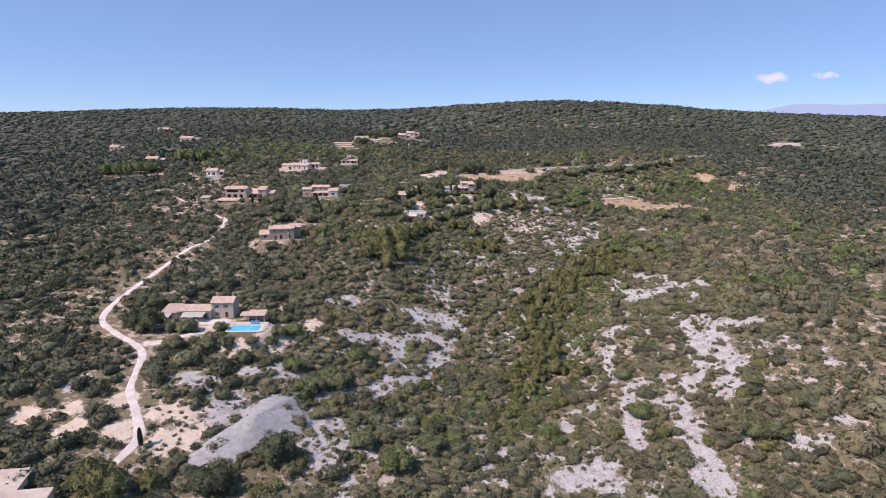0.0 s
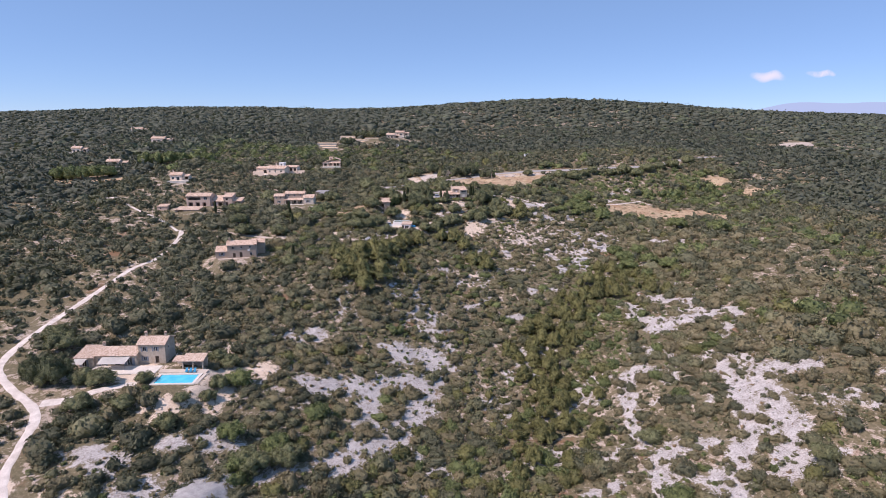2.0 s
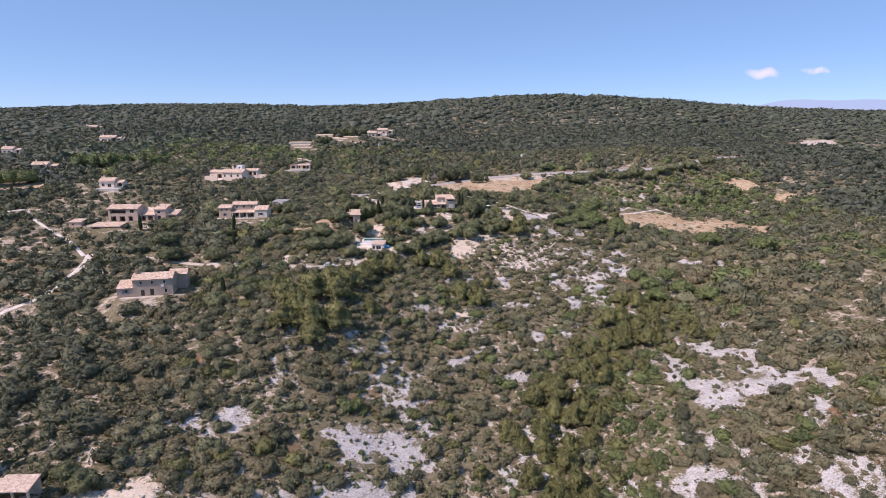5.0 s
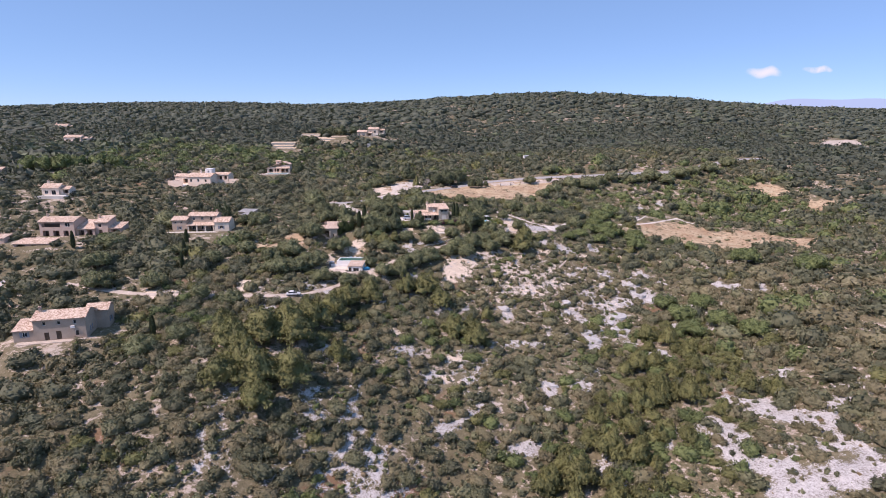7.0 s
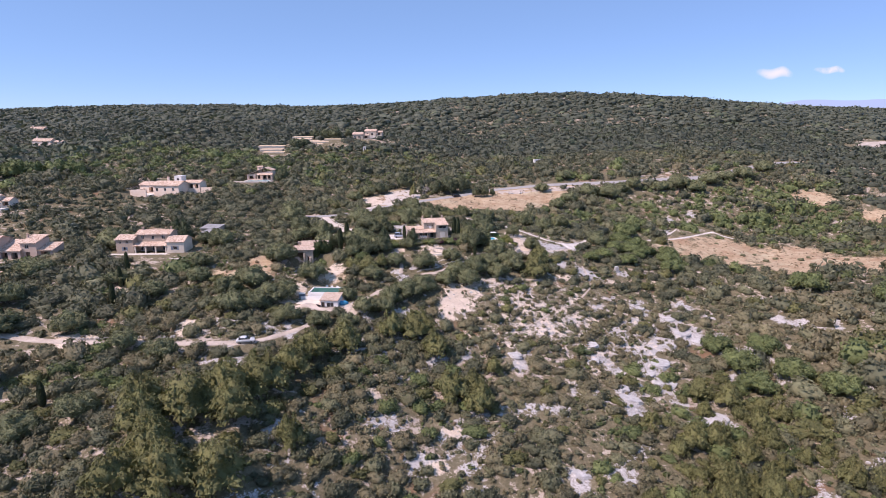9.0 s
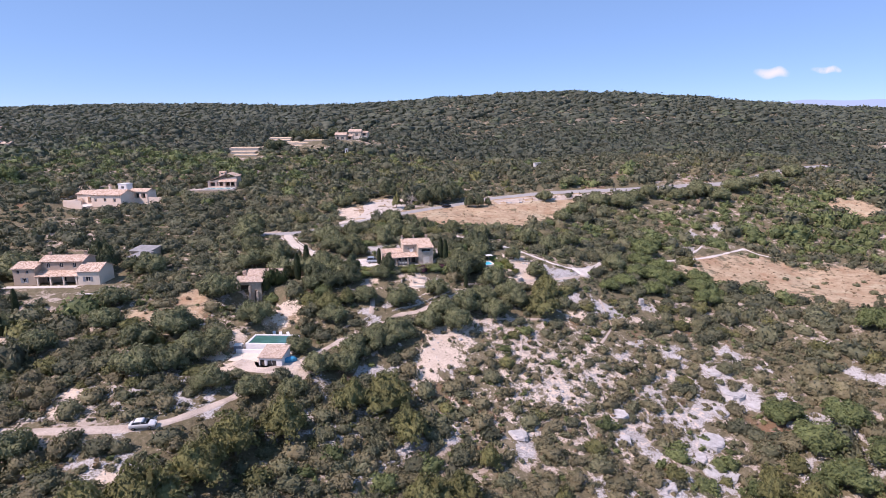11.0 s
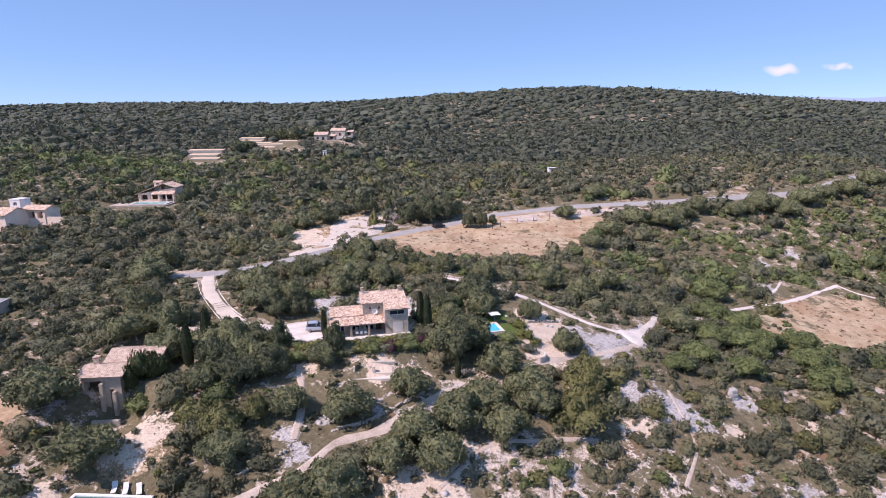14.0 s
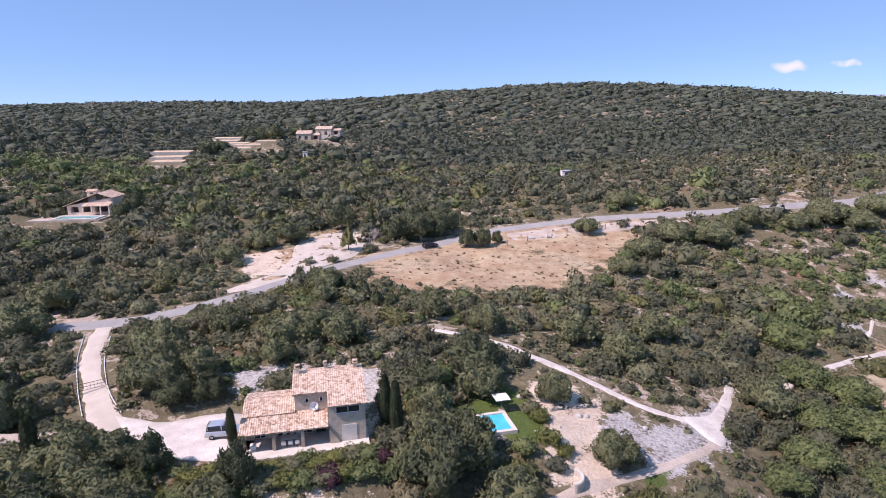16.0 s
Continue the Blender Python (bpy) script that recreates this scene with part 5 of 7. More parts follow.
def block(house, b, z0, tops, mat, openings=(), shutter_mat=shutter_blue, label=""):
    """Walls of one block. b: x0, x1, y0, y1. tops: heights of the front-left, front-right, back-right and back-left corners.
    openings: side, distance along, sill height, width, height, kind."""
    bm = bmesh.new()
    up = Vector((0, 0, 1))
    fl, fr, br, bl = tops
    ends = {"front": (fl, fr), "right": (fr, br), "back": (br, bl), "left": (bl, fl)}
    for side, find in SIDES.items():
        start, way, inward, length = find(b)
        mine = [o[1:] for o in openings if o[0] == side]
        low = min(ends[side])
        us = sorted({0.0, length, *[o[0] for o in mine], *[o[0] + o[2] for o in mine]})
        vs = sorted({z0, low, *[o[1] for o in mine], *[o[1] + o[3] for o in mine]})
        for ua, ub in zip(us, us[1:]):
            for va, vb in zip(vs, vs[1:]):
                cu, cv = (ua + ub) / 2, (va + vb) / 2
                if any(o[0] < cu < o[0] + o[2] and o[1] < cv < o[1] + o[3] for o in mine):
                    continue
                bm.faces.new([bm.verts.new(start + way * a + up * c) for a, c in ((ua, va), (ub, va), (ub, vb), (ua, vb))])
        for u, v, w, h, kind in mine:  # reveals
            deep = 1.6 if kind == "void" else 0.2
            ring = [start + way * a + up * c for a, c in ((u, v), (u + w, v), (u + w, v + h), (u, v + h))]
            for p, q in zip(ring, ring[1:] + ring[:1]):
                bm.faces.new([bm.verts.new(r) for r in (p, q, q + inward * deep, p + inward * deep)])
        if ends[side][0] != ends[side][1]:
            first, last = ends[side]
            tri = [start + up * low, start + way * length + up * low]
            tri += [start + way * length + up * last] if last > first else [start + up * first]
            bm.faces.new([bm.verts.new(p) for p in tri])
    bmesh.ops.remove_doubles(bm, verts=bm.verts, dist=0.001)
    wall = part("wall", bm, mat, house, label)
    for side, *o in openings:
        start, way, inward, length = SIDES[side](b)
        opening_parts(wall, start, way, inward, *o, shutter_mat)
    return wall


def gable_end(house, points, mat):
    bm = bmesh.new()
    bm.faces.new([bm.verts.new(p) for p in points])
    return part("gable", bm, mat, house)


def tile_plane(house, a, b, c, d, mat, wave=0.26, fine=4, label=""):
    """A slope of barrel tiles: a, b along the eave, c, d along the ridge (d above a)."""
    a, b, c, d = (np.array(p, float) for p in (a, b, c, d))
    length, run = np.linalg.norm(b - a), np.linalg.norm((c + d) / 2 - (a + b) / 2)
    cols, rows = max(4, int(length / wave * fine)) + 1, max(2, int(run / (0.4 if fine > 2 else 1.2))) + 1
    n = np.cross(b - a, d - a)
    n = n / np.linalg.norm(n) * (1 if n[2] > 0 else -1)
    u, v = np.meshgrid(np.linspace(0, 1, cols), np.linspace(0, 1, rows), indexing="ij")
    rng = np.random.default_rng(int(abs(a[0] * 97 + a[1] * 13 + length * 7)) + 1)
    tile = np.floor(u * length / wave).astype(int)
    jitter = rng.uniform(-1, 1, (tile.max() + 2, rows))
    lift = 0.055 * np.abs(np.sin(math.pi * u * length / wave)) ** 0.8 + 0.012 * jitter[tile, np.arange(rows)[None, :]] + 0.03 * (np.arange(rows) % 2)[None, :]
    bottom, top = a + (b - a) * u[..., None], d + (c - d) * u[..., None]
    P = bottom + (top - bottom) * v[..., None] + n * lift[..., None]
    under = np.array([a, b, c, d]) - n * 0.14
    verts = np.concatenate([P.reshape(-1, 3), under])
    faces = lattice(cols, rows)
    ob = mesh_object("roof", verts, faces, mat, house)
    bm = bmesh.new()
    bm.from_mesh(ob.data)
    bm.verts.ensure_lookup_table()
    k = cols * rows
    e = [bm.verts[i] for i in range(k, k + 4)]
    rim = [bm.verts[(cols - 1) * 0 * rows], bm.verts[(cols - 1) * rows], bm.verts[cols * rows - 1], bm.verts[rows - 1]]
    bm.faces.new(e)
    eave = [bm.verts[i * rows] for i in range(cols)]
    for p, q, r in zip(eave, eave[1:], range(cols)):
        bm.faces.new((p, q, e[0] if r < cols // 2 else e[1]))
    bm.faces.new((eave[cols // 2], e[0], e[1]))
    for i, j in ((1, 2), (2, 3), (3, 0)):
        if (rim[i].co - rim[j].co).length > 0.05:
            bm.faces.new((rim[i], rim[j], e[j], e[i]))
    bmesh.ops.recalc_face_normals(bm, faces=bm.faces)
    bm.to_mesh(ob.data)
    bm.free()
    if label:
        tagged(ob, label)
    return ob


def gable_roof(house, b, z, rise, mat, axis="x", over=0.35, wave=0.26, fine=4, wall_mat=None):
    x0, x1, y0, y1 = b
    if axis == "x":
        ym, s = (y0 + y1) / 2, rise / ((y1 - y0) / 2)
        tile_plane(house, (x0 - over, y0 - over, z - s * over), (x1 + over, y0 - over, z - s * over), (x1 + over, ym, z + rise), (x0 - over, ym, z + rise), mat, wave, fine)
        tile_plane(house, (x1 + over, y1 + over, z - s * over), (x0 - over, y1 + over, z - s * over), (x0 - over, ym, z + rise), (x1 + over, ym, z + rise), mat, wave, fine)
        if wall_mat:
            for x in (x0, x1):
                gable_end(house, ((x, y0, z), (x, y1, z), (x, ym, z + rise - 0.12)), wall_mat)
    else:
        xm, s = (x0 + x1) / 2, rise / ((x1 - x0) / 2)
        tile_plane(house, (x0 - over, y1 + over, z - s * over), (x0 - over, y0 - over, z - s * over), (xm, y0 - over, z + rise), (xm, y1 + over, z + rise), mat, wave, fine)
        tile_plane(house, (x1 + over, y0 - over, z - s * over), (x1 + over, y1 + over, z - s * over), (xm, y1 + over, z + rise), (xm, y0 - over, z + rise), mat, wave, fine)
        if wall_mat:
            for y in (y0, y1):
                gable_end(house, ((x0, y, z), (x1, y, z), (xm, y, z + rise - 0.12)), wall_mat)


def shed_roof(house, b, z_front, z_back, mat, over=0.3, wave=0.26, fine=4, sides=(0.2, 0.2)):
    x0, x1, y0, y1 = b
    s = (z_back - z_front) / (y1 - y0)
    return tile_plane(house, (x0 - sides[0], y0 - over, z_front - s * over + 0.16), (x1 + sides[1], y0 - over, z_front - s * over + 0.16),
                      (x1 + sides[1], y1 + 0.1, z_back + 0.1 * s + 0.16), (x0 - sides[0], y1 + 0.1, z_back + 0.1 * s + 0.16), mat, wave, fine)


def chimney(house, x, y, z0, z1, mat, w=0.55):
    bm = bmesh.new()
    box_bm(bm, x - w / 2, x + w / 2, y - w / 2, y + w / 2, z0, z1, 0.02)
    stack = part("chimney", bm, mat, house)
    bm = bmesh.new()
    box_bm(bm, x - w / 2 - 0.08, x + w / 2 + 0.08, y - w / 2 - 0.08, y + w / 2 + 0.08, z1 + 0.002, z1 + 0.1, 0.02)
    for sx in (-1, 1):
        box_bm(bm, x + sx * w * 0.35 - 0.06, x + sx * w * 0.35 + 0.06, y - w / 2, y + w / 2, z1 + 0.1, z1 + 0.3)
    box_bm(bm, x - w / 2 - 0.05, x + w / 2 + 0.05, y - w / 2 - 0.05, y + w / 2 + 0.05, z1 + 0.3, z1 + 0.37)
    part("chimney_cap", bm, terracotta, stack)


def villa():
    """The two-storey stone house with the tiled porch."""
    h = base_of("villa", 0.1, 353.4, 2.3, 13.0, "two-storey stone villa with terracotta roofs and a pillared porch", "house")
    box_part("terrace_slab", h, paving, -0.2, 13.9, -1.15, 3.2, -1.3, 0.0, 0.03, "pale stone terrace slab")
    # low west wing behind the porch, with its own ridge
    block(h, (0.2, 5.8, 2.9, 8.6), -0.6, (2.78, 2.78, 2.78, 2.78), stonework,
          [("front", 0.9, 0.05, 1.3, 2.0, "window"), ("front", 3.4, 0.05, 1.5, 2.0, "window"), ("left", 2.6, 0.9, 0.9, 1.1, "shutters")])
    gable_end(h, ((0.2, 2.9, 2.78), (0.2, 8.6, 2.78), (0.2, 5.75, 3.42)), stonework)
    tile_plane(h, (-0.05, 2.72, 2.98), (5.8, 2.72, 2.98), (5.8, 5.75, 3.62), (-0.05, 5.75, 3.62), terracotta)
    tile_plane(h, (5.8, 8.85, 2.96), (-0.05, 8.85, 2.96), (-0.05, 5.75, 3.62), (5.8, 5.75, 3.62), terracotta)
    # upper block: a recessed west half and an east half that comes forward
    block(h, (5.8, 9.5, 3.1, 7.9), -0.6, (4.95, 4.95, 5.7, 5.7), stonework, [("front", 1.15, 3.75, 0.42, 0.55, "window"), ("front", 2.75, 3.75, 0.42, 0.55, "window")])
    block(h, (9.5, 13.6, 0.45, 7.9), -0.6, (4.45, 4.45, 5.7, 5.7), stonework,
          [("front", 0.85, 3.35, 2.7, 0.85, "window"), ("right", 3.0, 3.3, 0.9, 1.0, "shutters"), ("right", 5.2, 0.6, 0.9, 1.2, "shutters")])
    box_part("garage_door", h, paving, 10.9, 12.6, 0.38, 0.448, 0.0, 2.0, 0.01, "pale grey garage door")
    bm = bmesh.new()
    q = [bm.verts.new(p) for p in ((9.6, 0.2, 0.0), (10.7, 0.2, 0.0), (9.6, 0.2, 1.9), (9.6, 0.44, 0.0), (10.7, 0.44, 0.0), (9.6, 0.44, 1.9))]
    for face in ((0, 1, 2), (3, 5, 4), (0, 3, 4, 1), (1, 4, 5, 2), (2, 5, 3, 0)):
        bm.faces.new([q[k] for k in face])
    part("buttress", bm, stonework, h)
    tile_plane(h, (5.55, 2.8, 5.08), (9.5, 2.8, 5.08), (9.5, 7.2, 5.9), (5.55, 7.2, 5.9), terracotta)
    tile_plane(h, (9.5, 0.05, 4.56), (13.85, 0.05, 4.56), (13.85, 7.2, 5.9), (9.5, 7.2, 5.9), terracotta)
    tile_plane(h, (13.85, 8.1, 5.8), (5.55, 8.1, 5.8), (5.55, 7.2, 5.9), (13.85, 7.2, 5.9), terracotta)
    block(h, (5.8, 9.5, 2.9, 3.1), -0.6, (2.75, 2.75, 2.75, 2.75), stonework, [("front", 0.4, 0.05, 1.4, 2.0, "window"), ("front", 2.2, 0.05, 1.1, 2.0, "door")])
    # porch
    tile_plane(h, (-0.15, 0.0, 2.22), (9.45, 0.0, 2.22), (9.45, 3.15, 2.88), (-0.15, 3.15, 2.88), terracotta)
    for x in (0.35, 3.5, 6.6):
        bm = bmesh.new()
        box_bm(bm, x - 0.2, x + 0.2, 0.15, 0.55, 0.0, 1.92, 0.03)
        box_bm(bm, x - 0.26, x + 0.26, 0.09, 0.61, 1.922, 2.03, 0.02)
        part("pillar", bm, render_ochre, h)
    box_part("porch_beam", h, dark_wood, 0.0, 9.4, 0.25, 0.45, 2.032, 2.18, 0.01)
    chimney(h, 6.1, 7.0, 5.3, 6.55, render_pale, 0.5)
    chimney(h, 9.4, 7.5, 5.5, 6.5, stonework, 0.35)
    chimney(h, 13.0, 7.1, 5.5, 6.5, stonework, 0.5)
    bm = bmesh.new()
    bmesh.ops.create_uvsphere(bm, u_segments=20, v_segments=10, radius=0.62)
    bmesh.ops.delete(bm, geom=[v for v in bm.verts if v.co.z > -0.30], context="VERTS")
    bmesh.ops.solidify(bm, geom=bm.faces[:], thickness=0.02)
    bmesh.ops.transform(bm, matrix=pose(7.95, 2.35, 3.6, 75, 0, 0), verts=bm.verts)
    dish = part("satellite_dish", bm, white_paint, h, "round white satellite dish", True)
    box_part("dish_arm", dish, steel, 7.92, 7.98, 2.4, 3.1, 3.3, 3.36, 0.01)


villa()


def pool_basin(name, x, y, z, turn, length, width, water, label, rim=0.6, drop=1.5, rim_mat=None):
    """A swimming pool: a rim round a sunken water surface with inner walls."""
    p = base_of(name, x, y, z, turn, label, "pool")
    bm = bmesh.new()
    L, W = length / 2, width / 2
    for x0, x1, y0, y1 in ((-L - rim, L + rim, -W - rim, -W), (-L - rim, L + rim, W, W + rim), (-L - rim, -L, -W, W), (L, L + rim, -W, W)):
        box_bm(bm, x0, x1, y0, y1, -drop, 0.0, 0.02)
    part("coping", bm, rim_mat or paving, p)
    bm = bmesh.new()
    box_bm(bm, -L + 0.002, L - 0.002, -W + 0.002, W - 0.002, -drop, -0.16)
    part("water", bm, water, p)
    return p


pool_basin("swimming_pool", 26.3, 362.4, 0.85, 14, 7.6, 3.9, turquoise, "small turquoise swimming pool with a pale stone rim", 0.5)
pool_basin("swimming_pool", -67.0, 170.8, -21.2, 3, 9.6, 5.0, turquoise, "long bright turquoise pool beside the farmhouse", 0.8)
pool_basin("swimming_pool", -20.1, 318.3, -4.7, -3, 9.0, 4.6, green_water, "raised dark green pool with white walls", 0.45, 2.2, white_paint)
pool_basin("swimming_pool", -70.2, 338.2, 0.14, 6, 8.5, 3.6, pale_water, "pale green pool on a terrace", 0.7)
pool_basin("swimming_pool", -84.6, 458.2, 12.45, 6, 11.0, 5.0, pale_water, "pale turquoise pool below a distant villa", 0.8)


def farmhouse():
    h = base_of("farmhouse", -97.5, 176.2, -21.3, 3, "long stone farmhouse with a tower block and tiled roofs", "house")
    block(h, (0, 5, 1.2, 7.5), -0.8, (2.6, 2.6, 3.6, 3.6), stonework, [("front", 1.8, 0.1, 1.2, 2.0, "shutters")])
    shed_roof(h, (0, 5, 1.2, 7.5), 2.6, 3.7, old_tiles, 0.3)
    block(h, (5, 16, 1.8, 8.2), -0.8, (3.1, 3.1, 3.1, 3.1), stonework, [("front", 1.5, 0.1, 1.2, 2.1, "shutters"), ("front", 5.0, 0.1, 1.6, 2.1, "window"), ("front", 8.4, 0.1, 1.4, 2.1, "shutters")])
    gable_roof(h, (5, 16, 1.8, 8.2), 3.1, 1.35, old_tiles, "x", 0.3, 0.34, 2, stonework)
    block(h, (16, 23.2, 3.2, 9.4), -0.8, (5.6, 5.6, 5.6, 5.6), stonework,
          [("front", 1.2, 3.5, 0.9, 1.2, "shutters"), ("front", 4.2, 3.5, 0.9, 1.2, "shutters"), ("front", 1.2, 0.8, 0.9, 1.2, "shutters"), ("front", 4.4, 0.1, 1.0, 2.0, "door"), ("right", 2.0, 3.4, 0.8, 1.1, "window")])
    gable_roof(h, (16, 23.2, 3.2, 9.4), 5.6, 1.2, old_tiles, "x", 0.35, 0.34, 2, stonework)
    chimney(h, 17.0, 6.6, 6.2, 7.7, stonework)
    chimney(h, 22.4, 6.4, 6.2, 7.6, stonework)
    chimney(h, 6.0, 5.4, 4.0, 5.2, stonework)
    for x0, x1 in ((7.2, 14.6), (0.2, 3.6)):  # awnings
        bm = bmesh.new()
        q = [bm.verts.new(p) for p in ((x0, 1.75, 2.75), (x1, 1.75, 2.75), (x1 - 0.1, -1.6, 2.0), (x0 + 0.1, -1.6, 2.0))]
        bm.faces.new(q)
        bmesh.ops.solidify(bm, geom=bm.faces[:], thickness=0.05)
        awning = part("awning", bm, canvas, h, "pale stretched canvas awning")
        for x in (x0 + 0.15, x1 - 0.15):
            box_part("pole", awning, steel, x - 0.03, x + 0.03, -1.55, -1.49, -0.4, 2.0, 0.005)
    box_part("terrace_slab", h, paving, 5, 23, -3.4, 1.7, -0.9, 0.02, 0.04, "pale paved terrace")
    box_part("garden_wall", h, rubble, 4.6, 17.0, -4.0, -3.5, -1.3, 0.15, 0.05)


farmhouse()


def pool_pavilion():
    h = base_of("pool_pavilion", -71.2, 177.0, -21.3, 2, "open tiled pool pavilion with stone posts", "pavilion")
    tile_plane(h, (2.6, -0.4, 2.2), (8.6, -0.4, 2.2), (8.6, 3.4, 3.0), (2.6, 3.4, 3.0), old_tiles, 0.34, 2)
    tile_plane(h, (0.0, 0.4, 1.9), (2.8, 0.4, 1.9), (2.8, 3.4, 2.4), (0.0, 3.4, 2.4), old_tiles, 0.34, 2)
    box_part("back_wall", h, stonework, 0.2, 8.4, 3.0, 3.3, -0.6, 2.3, 0.03)
    for x in (2.9, 5.6, 8.2):
        box_part("post", h, stonework, x - 0.17, x + 0.17, 0.0, 0.34, -0.6, 2.15, 0.02)

    d = base_of("pool_deck", -67.2, 170.8, -21.22, 0, "pale paved deck round the long pool", "deck")
    for x0, x1, y0, y1 in ((-6.6, 6.2, 3.7, 5.9), (5.9, 6.8, -2.6, 3.6)):
        box_part("paving", d, concrete, x0, x1, y0, y1, -1.2, -0.02, 0.03)


pool_pavilion()


def slope_house():
    h = base_of("stone_house", -90.0, 254.4, -9.4, 14, "ochre two-storey house with a low tiled annexe", "house")
    block(h, (0, 4.6, 0.6, 6.0), -1.0, (2.5, 2.5, 3.7, 3.7), render_ochre, [("front", 1.9, 0.9, 1.0, 1.2, "shutters")])
    shed_roof(h, (0, 4.6, 0.6, 6.0), 2.5, 3.7, terracotta, 0.3, 0.34, 2)
    holes = [("front", 1.9, 3.6, 0.7, 0.9, "window"), ("front", 5.0, 3.6, 0.7, 0.9, "window"), ("front", 8.4, 3.6, 0.7, 0.9, "window"),
             ("front", 2.1, 0.0, 1.0, 1.9, "door"), ("front", 4.6, 0.0, 1.1, 2.1, "door"), ("front", 8.6, 0.6, 0.8, 1.3, "window"), ("right", 3.0, 0.8, 0.9, 1.2, "shutters")]
    block(h, (4.6, 15.6, 0.0, 7.0), -1.0, (5.2, 5.2, 5.2, 5.2), render_ochre, holes)
    gable_roof(h, (4.6, 15.6, 0.0, 7.0), 5.2, 1.2, terracotta, "x", 0.35, 0.34, 2, render_ochre)
    block(h, (13.6, 18.4, 7.0, 12.0), -1.0, (4.6, 4.6, 4.6, 4.6), render_ochre, [("right", 1.5, 1.0, 1.0, 1.3, "shutters")])
    gable_roof(h, (13.6, 18.4, 7.0, 12.0), 4.6, 1.1, terracotta, "x", 0.35, 0.34, 2, render_ochre)
    chimney(h, 5.4, 3.0, 5.8, 7.2, render_ochre)
    box_part("air_conditioner", h, white_paint, 12.4, 13.3, -0.35, -0.03, 2.6, 3.2, 0.03, "white outdoor air conditioner")
    box_part("terrace_slab", h, dusty, 1.0, 15.5, -1.8, -0.05, -1.2, -0.06, 0.04)


slope_house()


def arcade_house():
    h = base_of("arcade_house", -136.5, 333.0, 0.4, 2, "large salmon house with an arcade and several tiled roofs", "house")
    holes = [("front", 0.9, 3.2, 6.6, 1.5, "void"), ("front", 9.2, 3.4, 1.7, 1.5, "window")] + [("front", 1.0 + 3.7 * k, 0.0, 2.2 if k < 2 else 1.8, 2.0, "void") for k in range(3)]
    block(h, (0, 12.4, 0, 8), -1.0, (5.4, 5.4, 5.4, 5.4), render_pink, holes)
    gable_roof(h, (0, 12.4, 0, 8), 5.4, 1.3, terracotta, "x", 0.4, 0.4, 2, render_pink)
    block(h, (12.4, 19.0, 1.0, 7.6), -1.0, (2.4, 2.4, 4.6, 4.6), render_pink, [("front", 0.8, 0.0, 2.0, 1.9, "void"), ("front", 3.8, 0.0, 2.0, 1.9, "void")])
    shed_roof(h, (12.4, 19.0, 1.0, 7.6), 2.4, 4.7, terracotta, 0.4, 0.4, 2)
    block(h, (18.6, 23.4, 2.0, 8.4), -1.0, (4.6, 4.6, 5.6, 5.6), render_pink, [("front", 1.3, 2.8, 1.2, 1.2, "window"), ("front", 1.4, 0.0, 1.3, 1.9, "door")])
    shed_roof(h, (18.6, 23.4, 2.0, 8.4), 4.6, 6.0, terracotta, 0.4, 0.4, 2)
    block(h, (23.4, 28.0, 2.4, 8.0), -1.0, (2.3, 2.3, 3.4, 3.4), render_pink, [("front", 0.8, 0.1, 2.8, 1.8, "void")])
    shed_roof(h, (23.4, 28.0, 2.4, 8.0), 2.3, 3.6, terracotta, 0.4, 0.4, 2)
    chimney(h, 1.0, 4.0, 6.0, 7.4, render_pink)
    chimney(h, 18.6, 6.0, 5.0, 6.6, render_pink)
    box_part("terrace_slab", h, paving, -2, 17, -7, -0.05, -1.5, -0.03, 0.05)
    g = base_of("garage", -138.0, 318.5, -1.6, 2, "low tiled garage below the arcade house", "garage")
    block(g, (2, 14, 0, 6), -1.0, (2.1, 2.1, 2.9, 2.9), render_pink, [("front", 1.0, 0.0, 3.0, 1.8, "void"), ("front", 6.0, 0.0, 3.0, 1.8, "void")])
    shed_roof(g, (2, 14, 0, 6), 2.1, 2.9, terracotta, 0.4, 0.4, 2)
    s = base_of("garden_shed", -147.0, 322.5, -0.6, 2, "small salmon outbuilding with a tiled roof", "shed")
    block(s, (0, 5, 0, 4.5), -1.0, (2.2, 2.2, 2.9, 2.9), render_pink, [("front", 1.2, 0.9, 0.8, 0.9, "window")])
    shed_roof(s, (0, 5, 0, 4.5), 2.2, 2.9, terracotta, 0.3, 0.4, 2)


arcade_house()


